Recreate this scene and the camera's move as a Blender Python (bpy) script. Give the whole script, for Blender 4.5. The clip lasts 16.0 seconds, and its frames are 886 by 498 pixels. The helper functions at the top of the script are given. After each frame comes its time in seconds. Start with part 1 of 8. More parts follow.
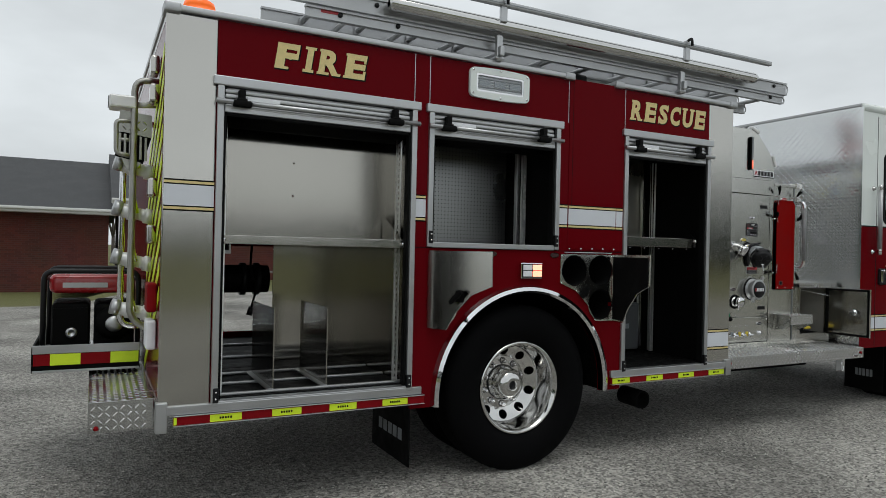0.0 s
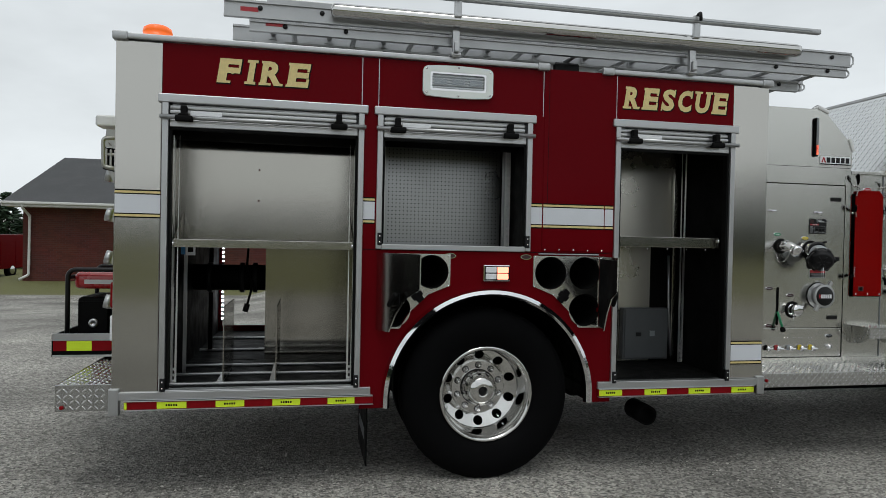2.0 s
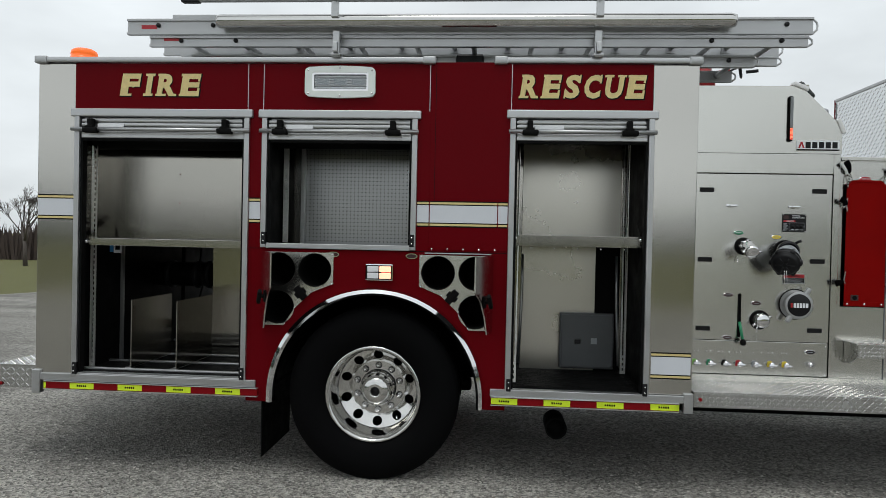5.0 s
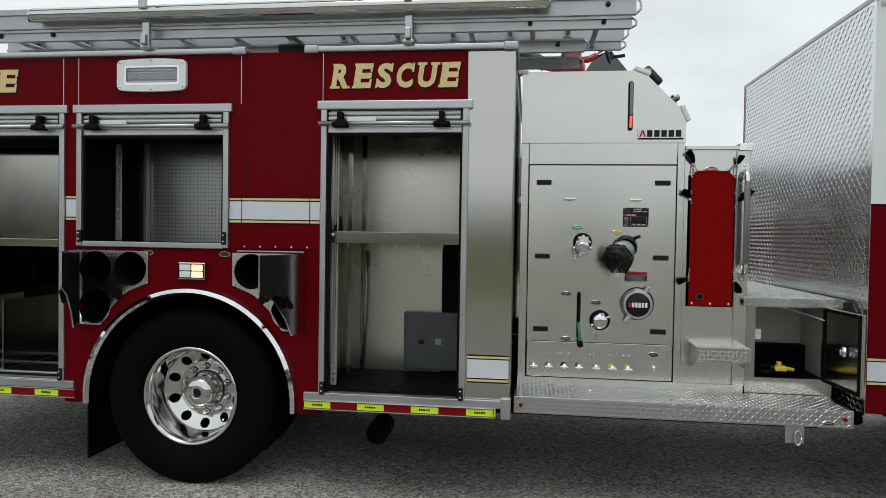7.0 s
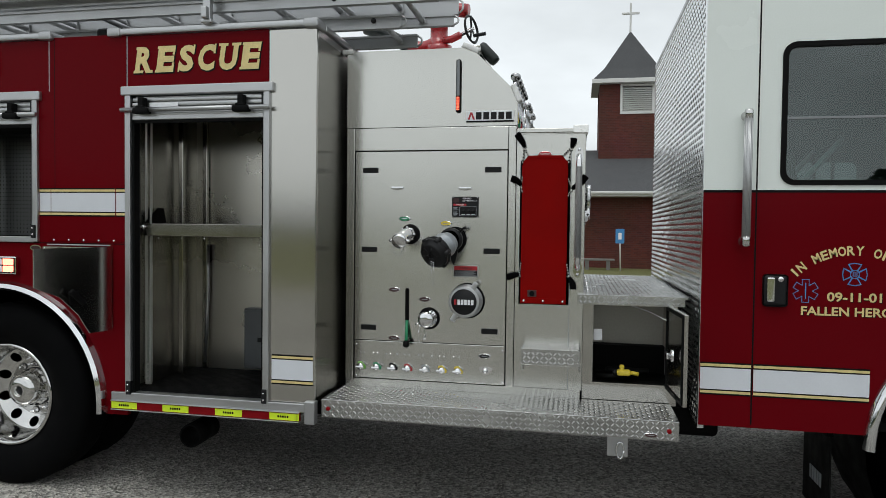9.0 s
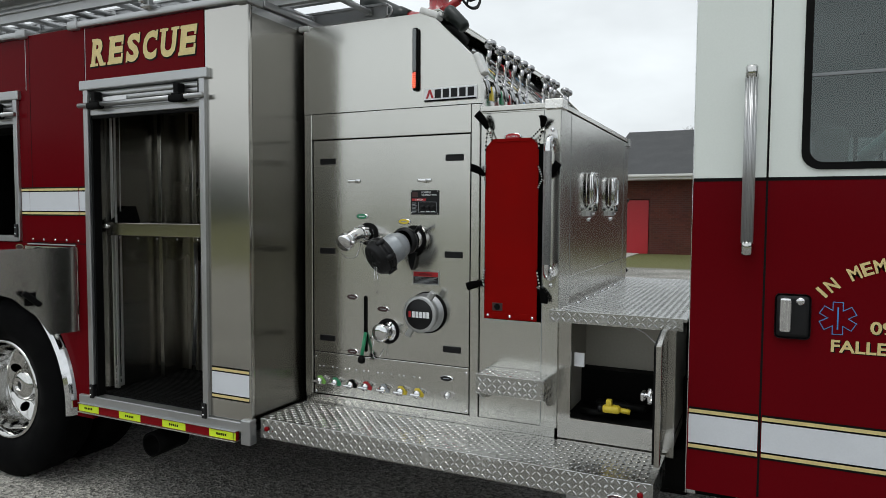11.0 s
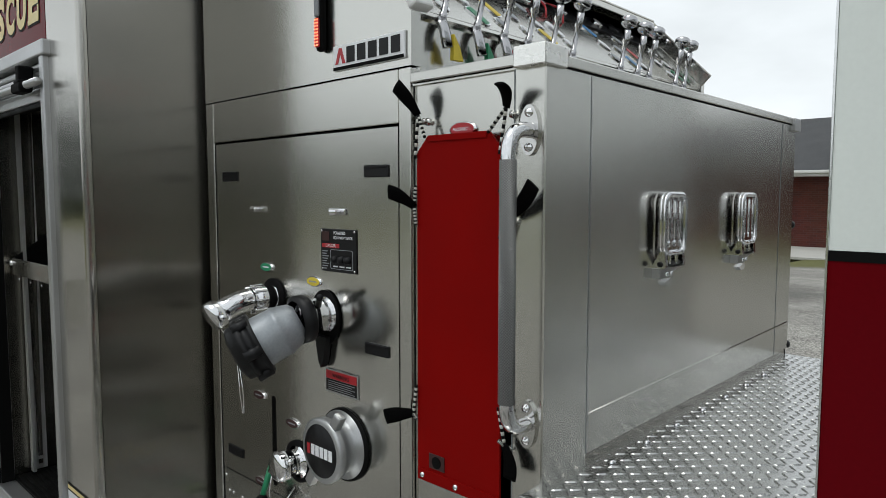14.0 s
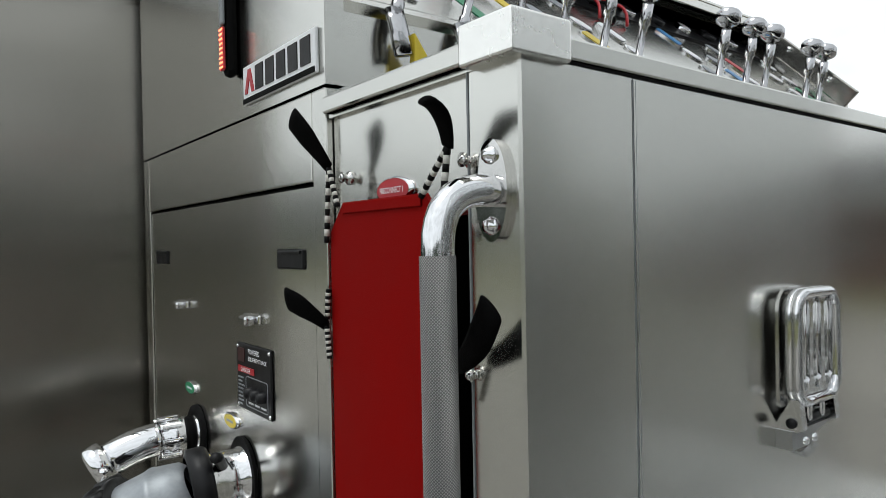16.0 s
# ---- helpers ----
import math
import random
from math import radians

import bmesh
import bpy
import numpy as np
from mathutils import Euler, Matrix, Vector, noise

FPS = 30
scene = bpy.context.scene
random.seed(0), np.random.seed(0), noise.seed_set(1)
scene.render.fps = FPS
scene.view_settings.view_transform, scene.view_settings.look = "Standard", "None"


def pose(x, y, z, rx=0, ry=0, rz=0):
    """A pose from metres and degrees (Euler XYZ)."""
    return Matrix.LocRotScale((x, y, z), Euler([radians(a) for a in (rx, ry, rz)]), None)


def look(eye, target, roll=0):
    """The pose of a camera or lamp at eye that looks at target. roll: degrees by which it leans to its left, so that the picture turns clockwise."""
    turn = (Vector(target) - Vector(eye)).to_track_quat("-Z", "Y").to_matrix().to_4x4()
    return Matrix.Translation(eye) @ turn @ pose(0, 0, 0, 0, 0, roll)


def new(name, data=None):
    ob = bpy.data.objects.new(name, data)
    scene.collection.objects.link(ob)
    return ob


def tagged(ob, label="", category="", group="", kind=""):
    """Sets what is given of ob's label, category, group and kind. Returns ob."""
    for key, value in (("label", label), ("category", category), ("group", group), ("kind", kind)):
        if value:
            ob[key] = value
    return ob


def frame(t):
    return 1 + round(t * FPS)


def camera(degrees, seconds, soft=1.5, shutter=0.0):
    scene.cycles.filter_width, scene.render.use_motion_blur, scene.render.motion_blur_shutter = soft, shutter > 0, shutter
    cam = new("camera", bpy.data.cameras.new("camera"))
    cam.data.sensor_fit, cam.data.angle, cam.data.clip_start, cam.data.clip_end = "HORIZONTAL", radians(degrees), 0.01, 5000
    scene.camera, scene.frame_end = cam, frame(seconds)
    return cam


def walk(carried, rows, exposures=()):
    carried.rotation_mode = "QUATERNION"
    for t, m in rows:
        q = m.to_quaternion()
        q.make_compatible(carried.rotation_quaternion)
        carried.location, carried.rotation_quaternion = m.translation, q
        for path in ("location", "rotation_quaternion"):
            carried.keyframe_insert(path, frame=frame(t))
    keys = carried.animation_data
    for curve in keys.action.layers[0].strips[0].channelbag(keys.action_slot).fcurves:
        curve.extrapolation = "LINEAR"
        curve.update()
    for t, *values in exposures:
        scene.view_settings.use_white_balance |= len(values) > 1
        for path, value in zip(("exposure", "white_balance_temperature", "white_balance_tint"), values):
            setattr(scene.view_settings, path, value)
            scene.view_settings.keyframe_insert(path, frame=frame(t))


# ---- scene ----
cam = camera(66.8, 16.0, soft=0.6)
PATH = [
    (0, (-0.139, -3.558, 1.396), (0.787, -1.784, 1.402), 1.3),
    (0.5, (0.155, -3.696, 1.425), (0.964, -1.867, 1.416), 1.3),
    (1, (0.515, -3.821, 1.441), (1.184, -1.936, 1.426), 1.3),
    (1.5, (0.845, -3.873, 1.463), (1.389, -1.949, 1.442), 1.3),
    (2, (1.211, -3.985, 1.474), (1.606, -2.025, 1.45), 1.2),
    (2.5, (1.485, -4.03, 1.477), (1.767, -2.05, 1.452), 1.2),
    (3, (1.78, -4.034, 1.476), (1.945, -2.041, 1.453), 1.1),
    (3.2, (1.887, -4.056, 1.478), (2.012, -2.06, 1.454), 1.1),
    (5.3, (3.204, -4.036, 1.486), (3.039, -2.043, 1.461), 1.1),
    (5.5, (3.325, -4.001, 1.49), (3.149, -2.009, 1.463), 1.0),
    (6, (3.66, -3.881, 1.499), (3.455, -1.892, 1.466), 1.0),
    (6.5, (3.959, -3.822, 1.506), (3.732, -1.835, 1.47), 1.0),
    (7, (4.305, -3.743, 1.522), (4.052, -1.759, 1.478), 0.9),
    (7.5, (4.604, -3.637, 1.533), (4.328, -1.656, 1.48), 0.9),
    (8, (4.975, -3.571, 1.532), (4.661, -1.596, 1.48), 0.9),
    (8.5, (5.263, -3.473, 1.517), (4.915, -1.504, 1.47), 0.8),
    (9, (5.541, -3.273, 1.52), (5.149, -1.312, 1.46), 0.7),
    (9.2, (5.637, -3.201, 1.521), (5.224, -1.245, 1.458), 0.7),
    (11.3, (6.435, -2.277, 1.627), (5.51, -0.509, 1.501), 0.3),
    (11.5, (6.476, -2.172, 1.648), (5.511, -0.426, 1.51), 0.3),
    (12, (6.507, -1.857, 1.66), (5.459, -0.159, 1.522), 0.3),
    (12.5, (6.527, -1.543, 1.679), (5.39, 0.097, 1.541), 0.2),
    (13, (6.475, -1.238, 1.731), (5.26, 0.342, 1.574), 0.0),
    (13.5, (6.395, -0.973, 1.77), (5.109, 0.549, 1.608), 0.1),
    (14, (6.334, -0.719, 1.784), (4.97, 0.736, 1.627), 0.0),
    (14.5, (6.276, -0.495, 1.811), (4.827, 0.876, 1.657), -0.2),
    (15, (6.168, -0.3, 1.837), (4.657, 1.002, 1.69), -0.3),
    (15.5, (6.089, -0.179, 1.865), (4.543, 1.084, 1.737), -0.3),
    (16, (6.026, -0.058, 1.864), (4.439, 1.159, 1.848), -1.1),
]
walk(cam, [(t, look(eye, target, roll)) for t, eye, target, roll in PATH], [(0, -0.25, 6330, 6), (3.2, -0.19, 6330, 6), (5.5, -0.06, 6330, 6), (9, 0, 6330, 6), (13.5, 0.02, 6330, 6), (14.5, 0.03, 6330, 6), (15, -0.08, 6330, 6), (15.5, 0.05, 6330, 6), (16, 0.28, 6330, 6)])

# ---- light ----
world = bpy.data.worlds.new("overcast_sky")
scene.world = world
world.use_nodes = True
wn, wl = world.node_tree.nodes, world.node_tree.links
wn.clear()
sky = wn.new("ShaderNodeTexSky")
sky.sky_type, sky.sun_disc = "NISHITA", False
sky.sun_elevation, sky.sun_rotation = radians(68), radians(191)
sky.air_density, sky.dust_density, sky.ozone_density = 1.0, 4.0, 1.0
grey = wn.new("ShaderNodeHueSaturation")
grey.inputs["Saturation"].default_value = 0.18
coord = wn.new("ShaderNodeTexCoord")
stretch = wn.new("ShaderNodeMapping")
stretch.inputs["Scale"].default_value = (1.6, 1.6, 4.0)
cloud = wn.new("ShaderNodeTexNoise")
cloud.inputs["Scale"].default_value, cloud.inputs["Detail"].default_value = 1.8, 5.0
band = wn.new("ShaderNodeMapRange")
band.inputs["From Min"].default_value, band.inputs["From Max"].default_value = 0.3, 0.7
band.inputs["To Min"].default_value, band.inputs["To Max"].default_value = 0.82, 1.12
even = wn.new("ShaderNodeMix")
even.data_type, even.blend_type = "RGBA", "MIX"
even.inputs["Factor"].default_value = 0.72
even.inputs[7].default_value = (8.75, 8.95, 9.2, 1)
tone = wn.new("ShaderNodeMix")
tone.data_type, tone.blend_type = "RGBA", "MULTIPLY"
tone.inputs["Factor"].default_value = 1.0
back = wn.new("ShaderNodeBackground")
back.inputs["Strength"].default_value = 0.124
wout = wn.new("ShaderNodeOutputWorld")
wl.new(sky.outputs[0], grey.inputs["Color"])
wl.new(coord.outputs["Generated"], stretch.inputs["Vector"])
wl.new(stretch.outputs[0], cloud.inputs["Vector"])
wl.new(cloud.outputs["Fac"], band.inputs["Value"])
wl.new(grey.outputs[0], even.inputs[6])
wl.new(even.outputs[2], tone.inputs[6])
wl.new(band.outputs[0], tone.inputs[7])
wl.new(tone.outputs[2], back.inputs["Color"])
wl.new(back.outputs[0], wout.inputs[0])

sun = new("sun", bpy.data.lights.new("sun", "SUN"))
sun.data.energy, sun.data.angle, sun.data.color = 0.7, radians(25), (1.0, 0.97, 0.93)
sun.matrix_world = look((0, 0, 30), (2.2, 11.5, 0))

# ---- materials ----


def shader(name):
    m = bpy.data.materials.new(name)
    m.use_nodes = True
    t = m.node_tree
    return m, t.nodes, t.links, t.nodes["Principled BSDF"]


def surface(name, colour, rough=0.5, metal=0.0, vary=0.12, scale=3.0, bump=0.0, grain=150.0, squash=(1, 1, 1), coat=0.0, rvary=0.15, aniso=0.0, random_tint=0.0, spec=0.5, turn=0.25):
    """A procedural surface: large stains, fine grain, relief and uneven gloss."""
    m, n, l, p = shader(name)
    c = n.new("ShaderNodeTexCoord")
    big = n.new("ShaderNodeTexNoise")
    big.inputs["Scale"].default_value, big.inputs["Detail"].default_value = scale, 6.0
    mp = n.new("ShaderNodeMapping")
    mp.inputs["Scale"].default_value = squash
    fine = n.new("ShaderNodeTexNoise")
    fine.inputs["Scale"].default_value, fine.inputs["Detail"].default_value = grain, 3.0
    l.new(c.outputs["Object"], big.inputs["Vector"])
    l.new(c.outputs["Object"], mp.inputs["Vector"])
    l.new(mp.outputs[0], fine.inputs["Vector"])
    add = n.new("ShaderNodeMath")
    add.operation = "ADD"
    l.new(big.outputs["Fac"], add.inputs[0])
    l.new(fine.outputs["Fac"], add.inputs[1])
    r = n.new("ShaderNodeMapRange")
    r.inputs["From Min"].default_value, r.inputs["From Max"].default_value = 0.6, 1.4
    r.inputs["To Min"].default_value, r.inputs["To Max"].default_value = 1 - vary, 1 + vary
    l.new(add.outputs[0], r.inputs["Value"])
    mul = n.new("ShaderNodeMix")
    mul.data_type, mul.blend_type = "RGBA", "MULTIPLY"
    mul.inputs["Factor"].default_value = 1.0
    mul.inputs[6].default_value = (*colour, 1)
    l.new(r.outputs[0], mul.inputs[7])
    l.new(mul.outputs[2], p.inputs["Base Color"])
    g = n.new("ShaderNodeMapRange")
    g.inputs["From Min"].default_value, g.inputs["From Max"].default_value = 0.35, 0.65
    g.inputs["To Min"].default_value, g.inputs["To Max"].default_value = rough * (1 - rvary), min(1.0, rough * (1 + rvary))
    l.new(big.outputs["Fac"], g.inputs["Value"])
    l.new(g.outputs[0], p.inputs["Roughness"])
    p.inputs["Metallic"].default_value = metal
    p.inputs["Specular IOR Level"].default_value = spec
    p.inputs["Coat Weight"].default_value = coat
    p.inputs["Coat Roughness"].default_value = 0.06
    if aniso:
        p.inputs["Anisotropic"].default_value = aniso
        p.inputs["Anisotropic Rotation"].default_value = turn
        v = n.new("ShaderNodeCombineXYZ")
        v.inputs[2].default_value = 1.0
        l.new(v.outputs[0], p.inputs["Tangent"])
    if bump:
        b = n.new("ShaderNodeBump")
        b.inputs["Strength"].default_value, b.inputs["Distance"].default_value = 1.0, bump
        l.new(fine.outputs["Fac"], b.inputs["Height"])
        l.new(b.outputs[0], p.inputs["Normal"])
    if random_tint:
        o = n.new("ShaderNodeNewGeometry")
        q = n.new("ShaderNodeMapRange")
        q.inputs["To Min"].default_value, q.inputs["To Max"].default_value = 1 - random_tint, 1 + random_tint
        l.new(o.outputs["Random Per Island"], q.inputs["Value"])
        w = n.new("ShaderNodeMix")
        w.data_type, w.blend_type = "RGBA", "MULTIPLY"
        w.inputs["Factor"].default_value = 1.0
        l.new(mul.outputs[2], w.inputs[6])
        l.new(q.outputs[0], w.inputs[7])
        l.new(w.outputs[2], p.inputs["Base Color"])
    return m


def glowing(name, colour, strength, base=(0.5, 0.5, 0.5)):
    m, n, l, p = shader(name)
    p.inputs["Base Color"].default_value = (*base, 1)
    p.inputs["Roughness"].default_value = 0.2
    p.inputs["Emission Color"].default_value = (*colour, 1)
    p.inputs["Emission Strength"].default_value = strength
    return m


def clear(name, colour, rough=0.02, ior=1.45):
    m, n, l, p = shader(name)
    p.inputs["Base Color"].default_value = (*colour, 1)
    p.inputs["Roughness"].default_value = rough
    p.inputs["Transmission Weight"].default_value = 1.0
    p.inputs["IOR"].default_value = ior
    return m


def brick_wall(name):
    m, n, l, p = shader(name)
    c = n.new("ShaderNodeTexCoord")
    mp = n.new("ShaderNodeMapping")
    mp.inputs["Rotation"].default_value = (radians(90), 0, 0)
    br = n.new("ShaderNodeTexBrick")
    br.inputs["Color1"].default_value = (0.125, 0.028, 0.017, 1)
    br.inputs["Color2"].default_value = (0.085, 0.019, 0.013, 1)
    br.inputs["Mortar"].default_value = (0.105, 0.048, 0.038, 1)
    br.inputs["Scale"].default_value = 1.0
    br.inputs["Mortar Size"].default_value = 0.008
    br.inputs["Brick Width"].default_value, br.inputs["Row Height"].default_value = 0.21, 0.075
    ns = n.new("ShaderNodeTexNoise")
    ns.inputs["Scale"].default_value = 0.8
    mx = n.new("ShaderNodeMix")
    mx.data_type, mx.blend_type = "RGBA", "MULTIPLY"
    mx.inputs["Factor"].default_value = 0.5
    l.new(c.outputs["Object"], mp.inputs["Vector"])
    l.new(mp.outputs[0], br.inputs["Vector"])
    l.new(c.outputs["Object"], ns.inputs["Vector"])
    l.new(br.outputs["Color"], mx.inputs[6])
    l.new(ns.outputs["Color"], mx.inputs[7])
    l.new(mx.outputs[2], p.inputs["Base Color"])
    p.inputs["Roughness"].default_value = 0.9
    return m


STEEL = surface("brushed_stainless", (0.49, 0.478, 0.445), 0.165, 1.0, 0.05, 1.2, 0.00003, 60.0, (14, 14, 1), aniso=0.8, rvary=0.12)
PANEL = surface("pump_panel_stainless", (0.605, 0.60, 0.565), 0.20, 1.0, 0.05, 1.4, 0.0, 60.0, (1, 1, 14), aniso=0.55, rvary=0.1, turn=0.0)
# Darkened stainless: the bulkhead's dim reflections are put into its colour.
STEEL_DIM = surface("dimmed_stainless", (0.245, 0.235, 0.21), 0.22, 1.0, 0.07, 1.6, 0.0, 60.0, (1, 14, 14), aniso=0.92, rvary=0.15)
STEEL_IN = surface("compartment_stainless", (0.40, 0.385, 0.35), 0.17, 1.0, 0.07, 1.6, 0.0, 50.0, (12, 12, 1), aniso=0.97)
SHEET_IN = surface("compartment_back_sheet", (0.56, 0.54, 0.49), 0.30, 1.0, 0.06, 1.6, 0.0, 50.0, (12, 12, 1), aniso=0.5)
CHANNEL = surface("bright_channel", (0.80, 0.80, 0.78), 0.36, 0.85, 0.05, 8.0)
# Chrome copy with the levers' greyer reflections put into its base colour.
DARK_CHROME = surface("dimmed_chrome", (0.43, 0.43, 0.44), 0.12, 1.0, 0.06, 12.0)
TREAD_DULL = surface("weathered_tread_plate", (0.36, 0.36, 0.34), 0.42, 0.9, 0.12, 8.0)
BREAKER = surface("dark_grey_enamel", (0.075, 0.08, 0.085), 0.45, 0.0, 0.1, 10.0)
ALU = surface("satin_aluminium", (0.46, 0.465, 0.47), 0.34, 0.9, 0.06, 4.0, 0.0001, 200.0)
WHITE_ALU = surface("ladder_aluminium", (0.42, 0.425, 0.43), 0.40, 0.8, 0.08, 5.0, 0.0001, 200.0)
TREAD = surface("tread_plate", (0.50, 0.50, 0.49), 0.24, 1.0, 0.10, 6.0, 0.0002, 120.0)
CAB_TREAD = surface("cab_tread_plate", (0.70, 0.71, 0.71), 0.17, 1.0, 0.05, 3.0, 0.0001, 100.0)
CHROME = surface("chrome", (0.72, 0.72, 0.73), 0.06, 1.0, 0.03, 8.0)
POLISHED = surface("polished_aluminium", (0.60, 0.595, 0.58), 0.085, 1.0, 0.06, 9.0)
KNURL = surface("knurled_steel", (0.36, 0.355, 0.33), 0.42, 1.0, 0.2, 20.0, 0.0003, 520.0)


def knurl(name, pitch):
    """Diamond knurling over the grip's own unrolled surface."""
    m, n, l, p = shader(name)
    uv = n.new("ShaderNodeUVMap")
    mp = n.new("ShaderNodeMapping")
    mp.inputs["Rotation"].default_value = (0, 0, radians(45))
    k = math.pi / pitch
    mp.inputs["Scale"].default_value = (k, k, k)
    sep = n.new("ShaderNodeSeparateXYZ")
    l.new(uv.outputs[0], mp.inputs["Vector"])
    l.new(mp.outputs[0], sep.inputs[0])
    ridge = []
    for i in (0, 1):
        a, c = n.new("ShaderNodeMath"), n.new("ShaderNodeMath")
        a.operation, c.operation = "SINE", "ABSOLUTE"
        l.new(sep.outputs[i], a.inputs[0])
        l.new(a.outputs[0], c.inputs[0])
        ridge.append(c)
    low = n.new("ShaderNodeMath")
    low.operation = "MINIMUM"
    l.new(ridge[0].outputs[0], low.inputs[0])
    l.new(ridge[1].outputs[0], low.inputs[1])
    ramp = n.new("ShaderNodeMapRange")
    ramp.inputs["To Min"].default_value, ramp.inputs["To Max"].default_value = 0.10, 0.40
    l.new(low.outputs[0], ramp.inputs["Value"])
    l.new(ramp.outputs[0], p.inputs["Base Color"])
    b = n.new("ShaderNodeBump")
    b.inputs["Strength"].default_value, b.inputs["Distance"].default_value = 1.0, 0.0012
    l.new(low.outputs[0], b.inputs["Height"])
    l.new(b.outputs[0], p.inputs["Normal"])
    p.inputs["Metallic"].default_value, p.inputs["Roughness"].default_value = 1.0, 0.42
    return m


GRIP = knurl("diamond_knurled_grip", 0.0021)
RED = surface("maroon_paint", (0.108, 0.0022, 0.0050), 0.14, 0.0, 0.06, 1.5, 0.0, spec=0.03)
COVER_RED = surface("red_vinyl", (0.19, 0.0016, 0.0012), 0.6, 0.0, 0.12, 6.0, 0.0003, 500.0, spec=0.05)
MONITOR_RED = surface("red_enamel", (0.32, 0.012, 0.016), 0.3, 0.0, 0.1, 6.0, coat=0.5)
WHITE = surface("white_paint", (0.71, 0.75, 0.72), 0.25, 0.0, 0.03, 2.0, spec=0.4)
STRIPE = surface("reflective_white", (0.60, 0.62, 0.66), 0.45, 0.0, 0.04, 10.0)
GOLD = surface("gold_leaf", (0.64, 0.52, 0.23), 0.4, 0.1, 0.14, 30.0)
BLACK = surface("black_rubber", (0.003, 0.003, 0.003), 0.6, 0.0, 0.25, 12.0, 0.0004, 300.0, spec=0.1)
STRAP = surface("black_webbing", (0.0022, 0.0022, 0.0022), 0.85, 0.0, 0.3, 40.0, 0.0004, 600.0, spec=0.03)
TYRE = surface("tyre_rubber", (0.0025, 0.0025, 0.0028), 0.72, 0.0, 0.35, 7.0, 0.0006, 200.0, spec=0.05)
DARK = surface("black_void_paint", (0.003, 0.003, 0.003), 0.75, 0.0, 0.3, 5.0, spec=0.12)
# Black chassis finish; also serves as shade painted inside the compartments.
CHASSIS_SHADE = surface("black_chassis_and_shade", (0.003, 0.003, 0.003), 0.6, 0.0, 0.4, 9.0, 0.0005, 90.0, spec=0.06)
PLASTIC = surface("black_plastic", (0.007, 0.007, 0.008), 0.4, 0.0, 0.2, 30.0, 0.0002, 400.0, spec=0.25)
GREY_PAINT = surface("grey_enamel", (0.20, 0.215, 0.225), 0.45, 0.0, 0.08, 10.0)
ADAPTER = surface("grey_hard_anodised", (0.30, 0.32, 0.34), 0.42, 0.35, 0.12, 25.0)
YELLOW = surface("lime_reflective", (0.62, 0.80, 0.02), 0.4, 0.0, 0.06, 30.0)
STRIPE_RED = surface("red_reflective", (0.19, 0.004, 0.007), 0.5, 0.0, 0.1, 30.0, spec=0.08)
GREEN = surface("green_enamel", (0.02, 0.22, 0.10), 0.35, 0.0, 0.1, 30.0)
LIME = surface("lime_enamel", (0.22, 0.48, 0.10), 0.35, 0.0, 0.1, 30.0)
TAG_YELLOW = surface("yellow_enamel", (0.65, 0.50, 0.04), 0.4, 0.0, 0.1, 30.0)
TAG_RED = surface("red_tag", (0.38, 0.012, 0.02), 0.35, 0.0, 0.1, 30.0)
TAG_BLUE = surface("blue_tag", (0.05, 0.22, 0.48), 0.35, 0.0, 0.1, 30.0)
TAG_WHITE = surface("white_tag", (0.75, 0.76, 0.78), 0.4, 0.0, 0.06, 30.0)
BROWN = surface("dark_red_tag", (0.035, 0.010, 0.010), 0.35, 0.0, 0.1, 30.0)
GUN_BLACK = surface("black_green_coating", (0.012, 0.016, 0.015), 0.35, 0.0, 0.2, 10.0, spec=0.4)
DULL = surface("dull_steel", (0.40, 0.385, 0.34), 0.5, 0.3, 0.08, 3.0, 0.0002, 90.0)
PEG = surface("pegboard_steel", (0.33, 0.335, 0.335), 0.32, 1.0, 0.07, 3.0, aniso=0.4)
CORD = surface("braided_cord", (0.55, 0.54, 0.50), 0.8, 0.0, 0.1, 40.0)
GLASS_DARK = surface("tinted_glass", (0.010, 0.014, 0.016), 0.03, 0.0, 0.05, 2.0, spec=0.45)


def thin_glass(name, tint, gloss):
    """A thin tinted pane: lets light straight through and mirrors a little."""
    m, n, l, p = shader(name)
    t, g, x = n.new("ShaderNodeBsdfTransparent"), n.new("ShaderNodeBsdfGlossy"), n.new("ShaderNodeMixShader")
    t.inputs["Color"].default_value = (*tint, 1)
    g.inputs["Roughness"].default_value = 0.01
    x.inputs[0].default_value = gloss
    l.new(t.outputs[0], x.inputs[1])
    l.new(g.outputs[0], x.inputs[2])
    l.new(x.outputs[0], n["Material Output"].inputs["Surface"])
    return m


CAB_GLASS = thin_glass("cab_glass", (0.50, 0.62, 0.60), 0.09)
CAP = surface("bright_cast_aluminium", (0.86, 0.85, 0.82), 0.28, 0.9, 0.05, 20.0, 0.0002, 120.0)
CAST = surface("cast_aluminium", (0.68, 0.68, 0.67), 0.42, 0.35, 0.06, 20.0)
GREY_TRIM = surface("grey_cab_trim", (0.09, 0.10, 0.105), 0.7, 0.0, 0.15, 4.0)
SEAT_GREY = surface("grey_seat_cloth", (0.22, 0.20, 0.185), 0.9, 0.0, 0.12, 12.0)
GLASS = clear("clear_lens", (0.95, 0.97, 0.98))
LAMP_RED = glowing("red_lamp", (1.0, 0.34, 0.22), 2.6, (0.7, 0.1, 0.05))
BEACON = glowing("amber_beacon", (1.0, 0.20, 0.03), 0.55, (0.75, 0.10, 0.01))
LED_RED = glowing("red_led", (1.0, 0.20, 0.09), 3.0, (0.7, 0.1, 0.05))
